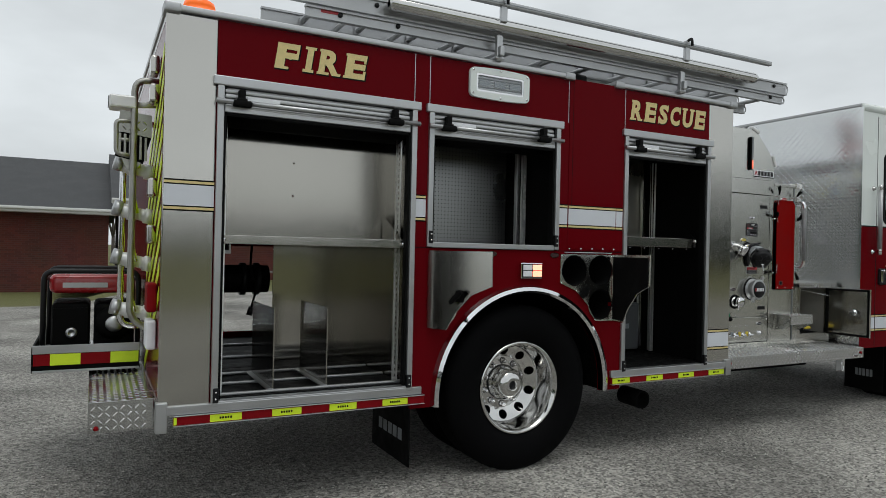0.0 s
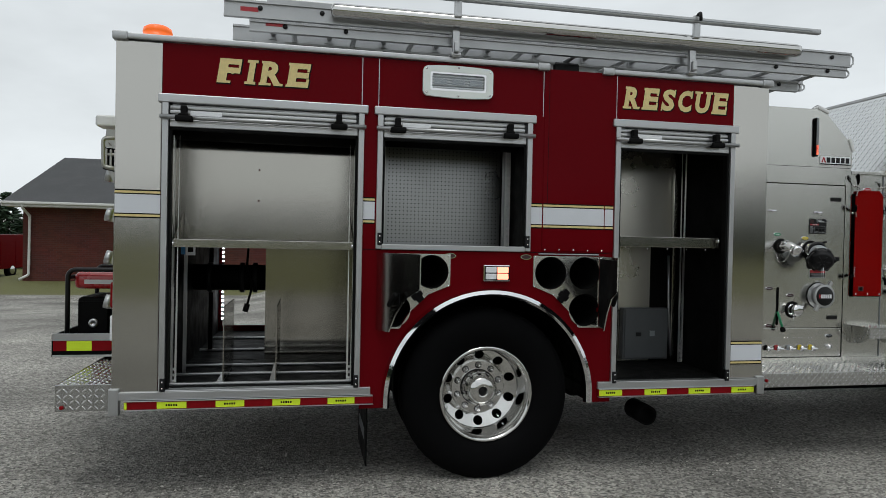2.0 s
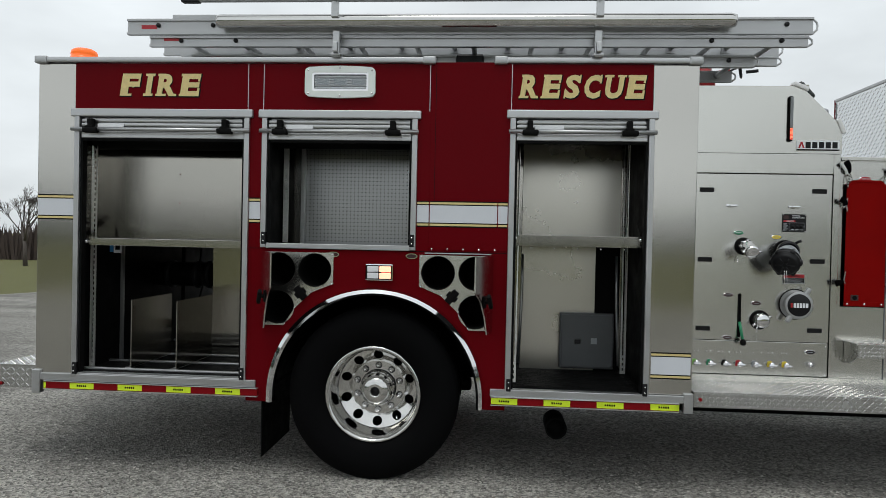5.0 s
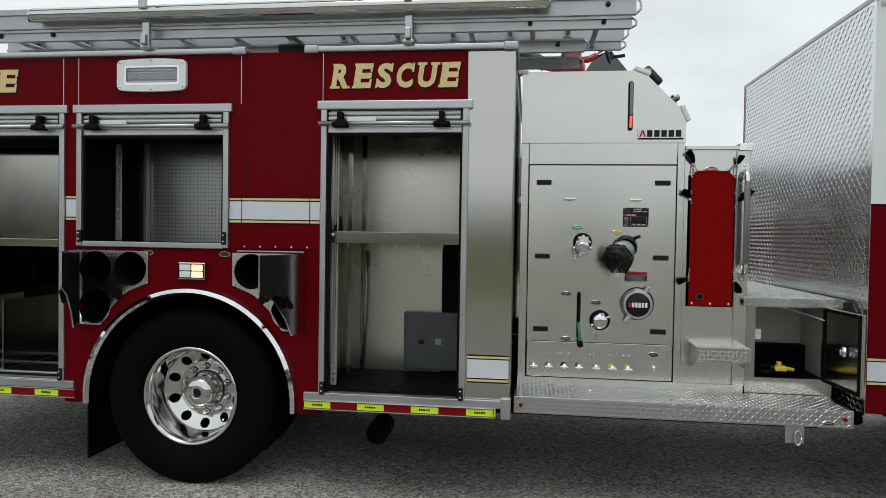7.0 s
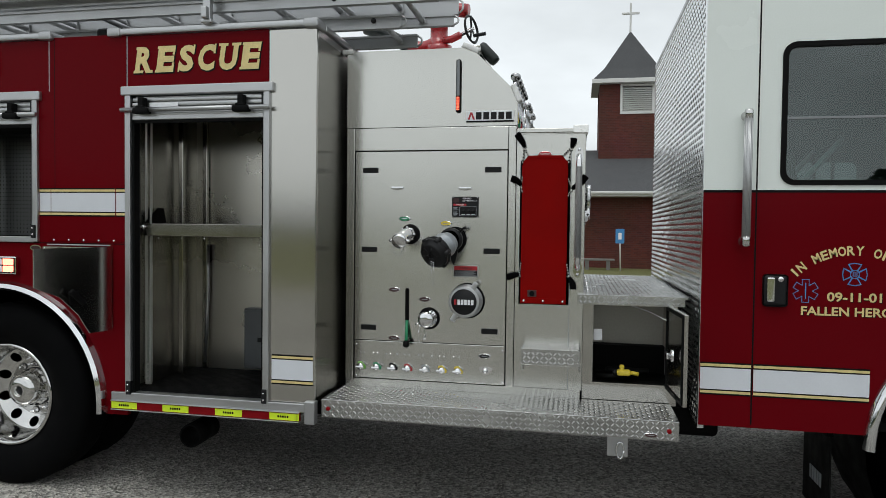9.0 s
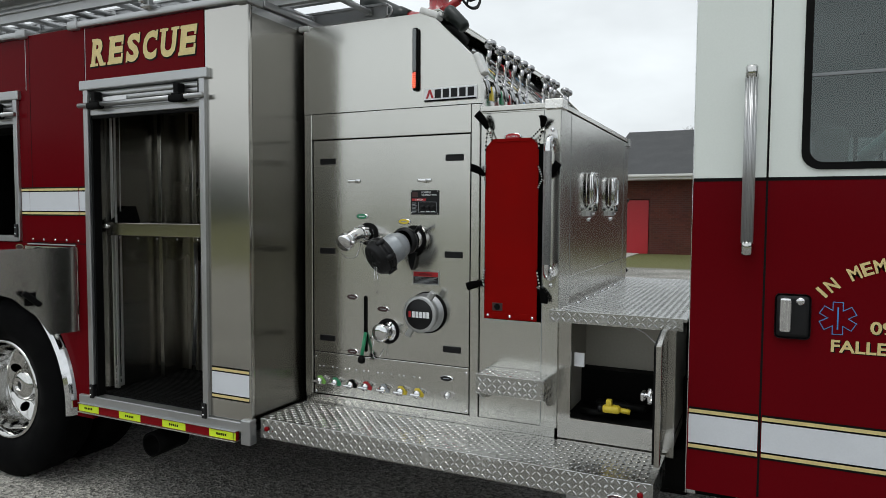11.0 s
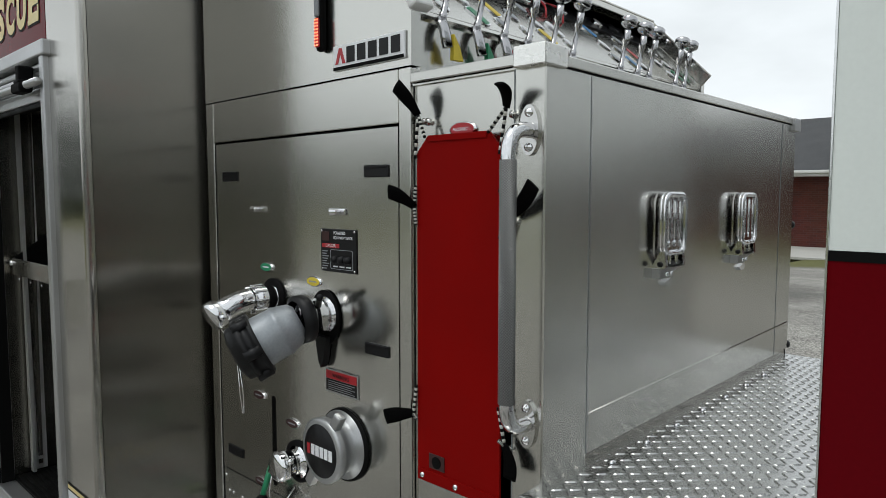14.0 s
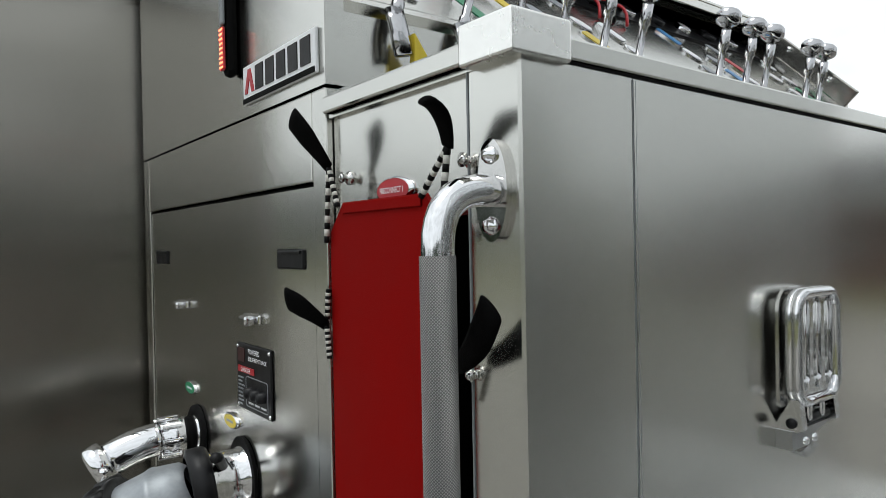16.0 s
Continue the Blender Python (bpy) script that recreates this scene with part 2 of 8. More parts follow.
LED_WHITE = glowing("led_dot", (0.9, 0.95, 1.0), 9.0, (0.9, 0.9, 0.9))
BRICK = brick_wall("church_brick")
SHINGLE = surface("asphalt_shingle", (0.056, 0.057, 0.060), 0.9, 0.0, 0.3, 1.2, 0.01, 14.0, (1, 4, 4))
TRIM = surface("painted_trim", (0.62, 0.62, 0.60), 0.6, 0.0, 0.08, 2.0)
BARK = surface("bark", (0.085, 0.072, 0.064), 0.9, 0.0, 0.3, 3.0, 0.01, 30.0)
SCRUB = surface("brown_scrub", (0.050, 0.036, 0.030), 0.9, 0.0, 0.35, 1.0)
NEEDLE = surface("conifer_foliage", (0.022, 0.045, 0.022), 0.85, 0.0, 0.35, 2.0, random_tint=0.4)
STONE_GREY = surface("weathered_concrete", (0.16, 0.155, 0.145), 0.9, 0.0, 0.2, 3.0, 0.002, 60.0)
CONCRETE = surface("concrete", (0.42, 0.41, 0.38), 0.9, 0.0, 0.15, 1.5, 0.002, 60.0)


def gravel_ground(name):
    m, n, l, p = shader(name)
    c = n.new("ShaderNodeTexCoord")
    vo = n.new("ShaderNodeTexVoronoi")
    vo.inputs["Scale"].default_value = 66.0
    ns = n.new("ShaderNodeTexNoise")
    ns.inputs["Scale"].default_value, ns.inputs["Detail"].default_value = 0.6, 8.0
    fi = n.new("ShaderNodeTexNoise")
    fi.inputs["Scale"].default_value, fi.inputs["Detail"].default_value = 22.0, 6.0
    for t in (vo, ns, fi):
        l.new(c.outputs["Object"], t.inputs["Vector"])
    hue = n.new("ShaderNodeSeparateColor")
    l.new(vo.outputs["Color"], hue.inputs[0])
    stone = n.new("ShaderNodeMapRange")
    stone.inputs["To Min"].default_value, stone.inputs["To Max"].default_value = 0.10, 0.43
    l.new(hue.outputs[0], stone.inputs["Value"])
    patch = n.new("ShaderNodeMapRange")
    patch.inputs["From Min"].default_value, patch.inputs["From Max"].default_value = 0.32, 0.68
    patch.inputs["To Min"].default_value, patch.inputs["To Max"].default_value = 0.52, 1.42
    l.new(ns.outputs["Fac"], patch.inputs["Value"])
    dust = n.new("ShaderNodeMapRange")
    dust.inputs["From Min"].default_value, dust.inputs["From Max"].default_value = 0.3, 0.7
    dust.inputs["To Min"].default_value, dust.inputs["To Max"].default_value = 0.75, 1.2
    l.new(fi.outputs["Fac"], dust.inputs["Value"])
    a = n.new("ShaderNodeMath")
    a.operation = "MULTIPLY"
    b = n.new("ShaderNodeMath")
    b.operation = "MULTIPLY"
    l.new(stone.outputs[0], a.inputs[0])
    l.new(patch.outputs[0], a.inputs[1])
    l.new(a.outputs[0], b.inputs[0])
    l.new(dust.outputs[0], b.inputs[1])
    tint = n.new("ShaderNodeMix")
    tint.data_type, tint.blend_type = "RGBA", "MULTIPLY"
    tint.inputs["Factor"].default_value = 1.0
    tint.inputs[6].default_value = (1.0, 0.96, 0.87, 1)
    l.new(b.outputs[0], tint.inputs[7])
    # grass takes over beyond the lot
    sep = n.new("ShaderNodeSeparateXYZ")
    l.new(c.outputs["Object"], sep.inputs[0])
    wob = n.new("ShaderNodeMath")
    wob.operation = "MULTIPLY_ADD"
    wob.inputs[1].default_value, wob.inputs[2].default_value = 1.6, -0.8
    l.new(fi.outputs["Fac"], wob.inputs[0])
    yy = n.new("ShaderNodeMath")
    yy.operation = "ADD"
    l.new(sep.outputs[1], yy.inputs[0])
    l.new(wob.outputs[0], yy.inputs[1])
    far = n.new("ShaderNodeMapRange")
    far.inputs["From Min"].default_value, far.inputs["From Max"].default_value = 17.6, 18.0
    l.new(yy.outputs[0], far.inputs["Value"])
    near = n.new("ShaderNodeMapRange")
    near.inputs["From Min"].default_value, near.inputs["From Max"].default_value = -11.8, -12.4
    l.new(yy.outputs[0], near.inputs["Value"])
    mx = n.new("ShaderNodeMath")
    mx.operation = "MAXIMUM"
    l.new(far.outputs[0], mx.inputs[0])
    l.new(near.outputs[0], mx.inputs[1])
    green = n.new("ShaderNodeMix")
    green.data_type, green.blend_type = "RGBA", "MULTIPLY"
    green.inputs["Factor"].default_value = 1.0
    green.inputs[6].default_value = (0.115, 0.115, 0.035, 1)
    l.new(dust.outputs[0], green.inputs[7])
    pick = n.new("ShaderNodeMix")
    pick.data_type = "RGBA"
    l.new(mx.outputs[0], pick.inputs["Factor"])
    l.new(tint.outputs[2], pick.inputs[6])
    l.new(green.outputs[2], pick.inputs[7])
    l.new(pick.outputs[2], p.inputs["Base Color"])
    p.inputs["Roughness"].default_value = 0.92
    bp = n.new("ShaderNodeBump")
    bp.inputs["Strength"].default_value, bp.inputs["Distance"].default_value = 0.9, 0.012
    l.new(vo.outputs["Distance"], bp.inputs["Height"])
    l.new(bp.outputs[0], p.inputs["Normal"])
    return m


GRAVEL = gravel_ground("gravel_lot")
STONE = surface("loose_stone", (0.27, 0.26, 0.235), 0.9, 0.0, 0.2, 40.0, random_tint=0.75)

# ---- mesh helpers ----


def add_mesh(bm, tmp):
    me = bpy.data.meshes.new("tmp")
    tmp.to_mesh(me)
    tmp.free()
    bm.from_mesh(me)
    bpy.data.meshes.remove(me)
    return bm


def box(x0, x1, y0, y1, z0, z1, bev=0.0, bm=None, m=None, seg=2):
    """A box between two corners, its edges rounded by bev."""
    b = bmesh.new()
    bmesh.ops.create_cube(b, size=1.0)
    for v in b.verts:
        v.co = Vector(((x0 + x1) / 2 + v.co.x * (x1 - x0), (y0 + y1) / 2 + v.co.y * (y1 - y0), (z0 + z1) / 2 + v.co.z * (z1 - z0)))
    if bev:
        bmesh.ops.bevel(b, geom=list(b.edges), offset=bev, segments=seg, profile=0.5, affect="EDGES")
    if m is not None:
        b.transform(m)
    return b if bm is None else add_mesh(bm, b)


def ring_frame(d):
    d = Vector(d).normalized()
    u = d.orthogonal().normalized()
    if abs(d.z) < 0.9:
        u = d.cross(Vector((0, 0, 1))).normalized()
    return d, u, d.cross(u).normalized()


def lathe(p, d, profile, seg=24, bm=None):
    """Turn a profile of (distance along d, radius) round the axis through p."""
    b = bmesh.new() if bm is None else bm
    d, u, w = ring_frame(d)
    p = Vector(p)
    rings = []
    for s, r in profile:
        c = p + d * s
        if r <= 1e-6:
            rings.append([b.verts.new(c)])
        else:
            rings.append([b.verts.new(c + (u * math.cos(a) + w * math.sin(a)) * r) for a in [2 * math.pi * k / seg for k in range(seg)]])
    for a, c in zip(rings, rings[1:]):
        for k in range(seg):
            q = [a[k % len(a)], a[(k + 1) % len(a)], c[(k + 1) % len(c)], c[k % len(c)]]
            q = list(dict.fromkeys(q))
            if len(q) > 2:
                b.faces.new(q)
    return b


def rod(p0, p1, r, seg=12, bm=None, r2=None):
    p0, p1 = Vector(p0), Vector(p1)
    h = (p1 - p0).length
    r2 = r if r2 is None else r2
    return lathe(p0, p1 - p0, [(0, 0), (0, r), (h, r2), (h, 0)], seg, bm)


def sweep(points, r, seg=10, bm=None, flat=1.0, flat_u=1.0, side=None):
    """A bent tube along points; flat squashes it into a strap."""
    b = bmesh.new() if bm is None else bm
    pts = [Vector(q) for q in points]
    prev, rings = None, []
    for i, q in enumerate(pts):
        d = (pts[min(i + 1, len(pts) - 1)] - pts[max(i - 1, 0)]).normalized()
        if prev is None and side is not None:
            prev = Vector(side)
        u = ring_frame(d)[1] if prev is None else (prev - d * prev.dot(d)).normalized()
        prev = u
        w = d.cross(u)
        rings.append([b.verts.new(q + u * math.cos(a) * r * flat_u + w * math.sin(a) * r * flat) for a in [2 * math.pi * k / seg for k in range(seg)]])
    for a, c in zip(rings, rings[1:]):
        for k in range(seg):
            b.faces.new((a[k], a[(k + 1) % seg], c[(k + 1) % seg], c[k]))
    b.faces.new(rings[0][::-1])
    b.faces.new(rings[-1])
    return b


def bend(points, radius, steps=6):
    """Round the corners of a polyline."""
    pts = [Vector(q) for q in points]
    out = [pts[0]]
    for a, q, c in zip(pts, pts[1:], pts[2:]):
        s, e = q + (a - q).normalized() * radius, q + (c - q).normalized() * radius
        for k in range(steps + 1):
            t = k / steps
            out.append(s * (1 - t) ** 2 + q * 2 * t * (1 - t) + e * t * t)
    out.append(pts[-1])
    return out


def sheet(outer, holes=(), thick=0.01, m=None, bm=None):
    """A flat plate with holes: outlines as (u, v), laid in the x-z plane facing -y, thickness into +y. m moves it."""
    b = bmesh.new()
    for loop in (outer, *holes):
        vs = [b.verts.new((u, 0, v)) for u, v in loop]
        for k in range(len(vs)):
            b.edges.new((vs[k], vs[(k + 1) % len(vs)]))
    bmesh.ops.triangle_fill(b, use_beauty=True, use_dissolve=False, edges=list(b.edges), normal=(0, -1, 0))
    for f in b.faces:
        if f.normal.y > 0:
            f.normal_flip()
    res = bmesh.ops.extrude_face_region(b, geom=list(b.faces))
    for v in [g for g in res["geom"] if isinstance(g, bmesh.types.BMVert)]:
        v.co.y += thick
    bmesh.ops.recalc_face_normals(b, faces=list(b.faces))
    if m is not None:
        b.transform(m)
    return b if bm is None else add_mesh(bm, b)


def circle(cu, cv, r, n=28, r2=None, turn=0.0):
    r2 = r if r2 is None else r2
    out = []
    for k in range(n):
        a = 2 * math.pi * k / n
        x, y = r * math.cos(a), r2 * math.sin(a)
        out.append((cu + x * math.cos(turn) - y * math.sin(turn), cv + x * math.sin(turn) + y * math.cos(turn)))
    return out


def rect(u0, u1, v0, v1, r=0.0, n=4):
    if not r:
        return [(u0, v0), (u1, v0), (u1, v1), (u0, v1)]
    out = []
    for cu, cv, a0 in ((u1 - r, v0 + r, -90), (u1 - r, v1 - r, 0), (u0 + r, v1 - r, 90), (u0 + r, v0 + r, 180)):
        for k in range(n + 1):
            a = radians(a0 + 90 * k / n)
            out.append((cu + r * math.cos(a), cv + r * math.sin(a)))
    return out


def at_y(y):
    return Matrix.Translation((0, y, 0))


# facing +x: u runs along y, v along z, thickness into -x
def at_x(x):
    return Matrix.Translation((x, 0, 0)) @ Matrix.Rotation(radians(90), 4, "Z")


# facing -x: u runs along -y
def at_back_x(x):
    return Matrix.Translation((x, 0, 0)) @ Matrix.Rotation(radians(-90), 4, "Z")


LIFT = [0.0]   # height added to a group of parts


def part(name, bm, material, parent=None, label="", smooth=True):
    if LIFT[0]:
        bm.transform(Matrix.Translation((0, 0, LIFT[0])))
    if smooth:
        # round surfaces shade smooth; flat faces keep their own plane beside narrow bevels
        area = {f: f.calc_area() for f in bm.faces}
        for f in bm.faces:
            f.smooth = True
        for e in bm.edges:
            if len(e.link_faces) == 2:
                a, c = e.link_faces
                turn = e.calc_face_angle(0.0)
                uneven = max(area[a], area[c]) > 5 * min(area[a], area[c])
                e.smooth = turn < radians(32) and not (uneven and turn > radians(14))
    me = bpy.data.meshes.new(name)
    bm.to_mesh(me)
    bm.free()
    me.materials.append(material)
    ob = new(name, me)
    ob.parent = parent
    if label:
        tagged(ob, label)
    return ob


def empty(name, label, category, group="", kind="", at=(0, 0, 0)):
    ob = new(name)
    ob.location = at
    ob.empty_display_size = 0.2
    return tagged(ob, label, category, group, kind)


def glyphs(text, height, bold=0.0, shear=0.0):
    """Mesh of a word in the built-in font, its lower left corner at the origin, in the x-y plane, with its width."""
    cu = bpy.data.curves.new("word", "FONT")
    cu.body, cu.size, cu.offset, cu.shear, cu.resolution_u = text, 1.0, bold, shear, 3
    ob = new("word", cu)
    me = bpy.data.meshes.new_from_object(ob.evaluated_get(bpy.context.evaluated_depsgraph_get()))
    bpy.data.objects.remove(ob)
    b = bmesh.new()
    b.from_mesh(me)
    bpy.data.meshes.remove(me)
    xs, ys = [v.co.x for v in b.verts], [v.co.y for v in b.verts]
    k = height / (max(ys) - min(ys))
    for v in b.verts:
        v.co = Vector(((v.co.x - min(xs)) * k, (v.co.y - min(ys)) * k, 0))
    return b, (max(xs) - min(xs)) * k


def lettering(text, u0, v0, width, height, m, bold=0.02, shear=0.0, thick=0.0012, bm=None):
    """Raised letters on a face laid by m (u to the right, v up, facing -y)."""
    b, w = glyphs(text, height, bold, shear)
    for v in b.verts:
        v.co = Vector((u0 + v.co.x * width / w, -thick, v0 + v.co.y))
    b.transform(m)
    return b if bm is None else add_mesh(bm, b)


def lozenges(u0, u1, v0, v1, pitch=0.032, size=0.013, rise=0.0016, lift=0.0):
    """Points and faces of raised tread bars in alternate directions over a rectangle (u, v), standing out along +w."""
    pts, fcs = [], []
    i = 0
    nu, nv = int((u1 - u0) / pitch), int((v1 - v0) / pitch)
    for a in range(nu):
        for b in range(nv):
            cu, cv = u0 + (a + 0.5) * pitch, v0 + (b + 0.5) * pitch
            t = radians(45 if (a + b) % 2 else -45)
            c, s = math.cos(t), math.sin(t)
            n = len(pts)
            for x, y, h in ((-1, 0, 0), (-0.45, -0.25, 0), (0.45, -0.25, 0), (1, 0, 0), (0.45, 0.25, 0), (-0.45, 0.25, 0), (-0.6, 0, 1), (0.6, 0, 1)):
                x, y = x * size * 1.12, y * size * 1.2
                pts.append((cu + x * c - y * s, cv + x * s + y * c, lift + h * rise))
            fcs += [(n, n + 1, n + 6), (n + 1, n + 2, n + 7, n + 6), (n + 2, n + 3, n + 7), (n + 3, n + 4, n + 7), (n + 4, n + 5, n + 6, n + 7), (n + 5, n, n + 6)]
    return pts, fcs


def tread(name, u0, u1, v0, v1, place, material, parent, pitch=0.032, size=0.0148, rise=0.0022):
    """Raised tread pattern as one mesh; place maps (u, v, w) to the world."""
    pts, fcs = lozenges(u0, u1, v0, v1, pitch, size, rise)
    me = bpy.data.meshes.new(name)
    me.from_pydata([(x, y, z + LIFT[0]) for x, y, z in [place(*q) for q in pts]], [], fcs)
    me.materials.append(material)
    ob = new(name, me)
    ob.parent = parent
    return tagged(ob, kind="stuff")


def islands(bm):
    """Split a mesh into its loose pieces."""
    bm.verts.index_update()
    todo, out = set(bm.verts), []
    while todo:
        stack, group = [todo.pop()], set()
        while stack:
            v = stack.pop()
            group.add(v)
            for e in v.link_edges:
                w = e.other_vert(v)
                if w in todo:
                    todo.discard(w)
                    stack.append(w)
        one = bmesh.new()
        made = {v: one.verts.new(v.co) for v in group}
        for f in {f for v in group for f in v.link_faces}:
            one.faces.new([made[v] for v in f.verts])
        out.append(one)
    bm.free()
    return out

# ---- ground and surroundings ----


def ground_z(x, y):
    """The field falls away past the church's west end."""
    fall = min(0.8, max(0.0, (-11.5 - x) * 0.16)) * min(1.0, max(0.0, y / 12.0))
    return -fall - min(0.44, max(0.0, (0.9 - x) * 0.3)) * min(1.0, max(0.0, (y - 7) / 13.0))


g = bmesh.new()
bmesh.ops.create_grid(g, x_segments=110, y_segments=110, size=1.0)
for v in g.verts:
    # denser near the truck, out to the horizon
    sx, sy = v.co.x, v.co.y
    v.co = Vector((3 + 900 * sx * abs(sx) ** 1.5, 3 + 900 * sy * abs(sy) ** 1.5, 0))
    d = (v.co - Vector((3, 0, 0))).length
    if d > 9:
        v.co.z = ground_z(v.co.x, v.co.y) + 0.05 * noise.noise(v.co * 0.15) * min(1, (d - 9) / 12)
tagged(part("ground", g, GRAVEL), "grey gravel lot with olive winter grass beyond it", "ground", kind="structure")

rng = random.Random(4)
pts, fcs = [], []
for k in range(13000):
    x, y, s = rng.uniform(-2.2, 8.0), rng.uniform(-2.6, 1.6), rng.uniform(0.004, 0.013)
    if rng.random() < 0.35:
        y = rng.uniform(-1.6, 0.2)
    n = len(pts)
    a = rng.uniform(0, 6.28)
    for dx, dy, dz in ((1, 0, 0.2), (0.2, 0.9, 0.1), (-0.9, 0.3, 0.25), (-0.3, -0.8, 0.1), (0.1, 0.05, 0.75)):
        dx, dy, dz = dx * rng.uniform(0.7, 1.2), dy * rng.uniform(0.7, 1.2), dz * rng.uniform(0.7, 1.3)
        pts.append((x + s * (dx * math.cos(a) - dy * math.sin(a)), y + s * (dx * math.sin(a) + dy * math.cos(a)), s * dz))
    fcs += [(n, n + 1, n + 4), (n + 1, n + 2, n + 4), (n + 2, n + 3, n + 4), (n + 3, n, n + 4)]
me = bpy.data.meshes.new("loose_gravel")
me.from_pydata(pts, [], fcs)
me.materials.append(STONE)
tagged(new("loose_gravel", me), "loose grey crushed stones scattered over the lot", "gravel", kind="stuff")

# brick church: long low wing with gable roof and a tower with a spire
church = empty("church", "red brick church with grey shingle roof, square tower and white cross", "church", at=(4, 25, 0))
church_inv = Matrix.Translation((-4, -25, 0))


def cpart(name, bm, mat, label="", parent=None):
    bm.transform(church_inv) if parent is None else bm.transform(church_inv)
    return part(name, bm, mat, parent or church, label)


WY = 25.0


def wing(EX0, EX1, windows, doors, spouts):
    """Long low wing with gable roof, white eaves, windows and doors."""
    holes = [rect(x, x + 1.6, 0.95, 2.15) for x in windows] + [rect(x, x + 0.95, 0.0, 2.15) for x in doors]
    cpart("wall", sheet(rect(EX0, EX1, -0.9, 3.05), holes, 0.3, at_y(WY)), BRICK, "long red brick wall")
    for x in (EX0, EX1 - 0.3):
        cpart("gable_wall", sheet([(-WY - 12, -0.9), (-WY - 0.3, -0.9), (-WY - 0.3, 3.03), (-WY - 6, 5.2), (-WY - 12, 3.03)], (), 0.3, at_back_x(x)), BRICK)
    cpart("back_wall", box(EX0 + 0.3, EX1 - 0.3, WY + 11.7, WY + 12, -0.9, 3.0), BRICK)
    for sy in (1, -1):
        b = bmesh.new()
        y0, y1 = WY + 6 - sy * 6.7, WY + 6
        for x in (EX0 - 0.5, EX1 + 0.5):
            for yy, zz in ((y0, 2.95), (y1, 5.38), (y1, 5.50), (y0, 3.07)):
                b.verts.new((x, yy, zz))
        b.verts.ensure_lookup_table()
        for f in ((0, 1, 2, 3), (4, 5, 6, 7), (0, 1, 5, 4), (1, 2, 6, 5), (2, 3, 7, 6), (3, 0, 4, 7)):
            b.faces.new([b.verts[k] for k in f])
        bmesh.ops.recalc_face_normals(b, faces=list(b.faces))
        cpart("roof", b, SHINGLE, "weathered grey shingle roof")
    cpart("fascia", box(EX0 - 0.5, EX1 + 0.5, WY - 0.75, WY - 0.70, 2.90, 3.09), TRIM, "white painted fascia")
    cpart("gutter", box(EX0 - 0.5, EX1 + 0.5, WY - 0.87, WY - 0.752, 2.99, 3.09, 0.02), TRIM)
    cpart("soffit", box(EX0 - 0.45, EX1 + 0.45, WY - 0.70, WY - 0.01, 2.89, 2.93), TRIM)
    for x in spouts:
        cpart("downspout", sweep(bend([(x, WY - 0.8, 2.98), (x, WY - 0.78, 2.85), (x + 0.02, WY - 0.1, 2.55), (x, WY - 0.1, 0.25), (x - 0.25, WY - 0.35, 0.08)], 0.08), 0.05, 8), TRIM, "white downspout")
    for x in doors:
        cpart("door", box(x + 0.03, x + 0.92, WY + 0.08, WY + 0.13, 0.0, 2.12, 0.01), TAG_RED, "dark red door")
    for x in windows:
        w = cpart("window", sheet(rect(x + 0.005, x + 1.595, 0.955, 2.145), [rect(x + 0.09, x + 0.50, 1.04, 2.06), rect(x + 0.57, x + 1.03, 1.04, 2.06), rect(x + 1.10, x + 1.51, 1.04, 2.06)], 0.08, at_y(WY + 0.05)), TRIM, "white framed triple window")
        for a, c in ((0.09, 0.50), (0.57, 1.03), (1.10, 1.51)):
            cpart("pane", box(x + a - 0.02, x + c + 0.02, WY + 0.14, WY + 0.16, 1.02, 2.08), GLASS_DARK, parent=w)


wing(0.96, 22.0, (14.0,), (1.4,), (10.2,))
church_inv = Matrix.Translation((-4, -25, -0.44))
wing(-9.7, 0.4, (-5.3,), (), (-9.45,))
cpart("roof_vent", rod((-3.6, WY + 3, 4.1), (-3.6, WY + 3, 4.7), 0.06), TRIM)
church_inv = Matrix.Translation((-4, -25, 0))
cpart("ridge_cap", box(5.1, 5.5, WY + 5.8, WY + 6.2, 5.42, 5.60, 0.03), TRIM)
TX0, TX1, TY0, TY1, TZ = 6.44, 9.34, 29.4, 32.3, 8.4
cpart("tower", sheet(rect(TX0, TX1, 2.0, TZ), [rect(TX0 + 1.0, TX0 + 2.45, 7.05, 8.35)], 0.3, at_y(TY0)), BRICK, "square brick bell tower")
cpart("tower", sheet(rect(-TY1, -TY0 - 0.302, 2.0, TZ), [rect(-TY0 - 2.1, -TY0 - 0.7, 7.05, 8.35)], 0.3, at_back_x(TX0)), BRICK)
cpart("tower", box(TX1 - 0.3, TX1, TY0 + 0.3, TY1, 2.0, TZ), BRICK)
cpart("tower", box(TX0 + 0.3, TX1 - 0.3, TY1 - 0.3, TY1, 2.0, TZ), BRICK)
lou = cpart("louvre", sheet(rect(TX0 + 0.95, TX0 + 2.5, 7.0, 8.38), [rect(TX0 + 1.06, TX0 + 2.39, 7.1, 8.29)], 0.1, at_y(TY0 - 0.04)), TRIM, "white louvred belfry opening")
for k in range(12):
    z = 7.12 + k * 0.095
    cpart("slat", box(TX0 + 1.06, TX0 + 2.39, -0.08, 0.06, -0.012, 0.012, m=Matrix.Translation((0, TY0 + 0.06, z + 0.04)) @ Matrix.Rotation(radians(38), 4, "X")), TRIM, parent=lou)
cx, cy = (TX0 + TX1) / 2, (TY0 + TY1) / 2
cpart("eave", box(TX0 - 0.35, TX1 + 0.35, TY0 - 0.35, TY1 + 0.35, TZ, TZ + 0.2, 0.02), TRIM, "white boxed eave")
b = bmesh.new()
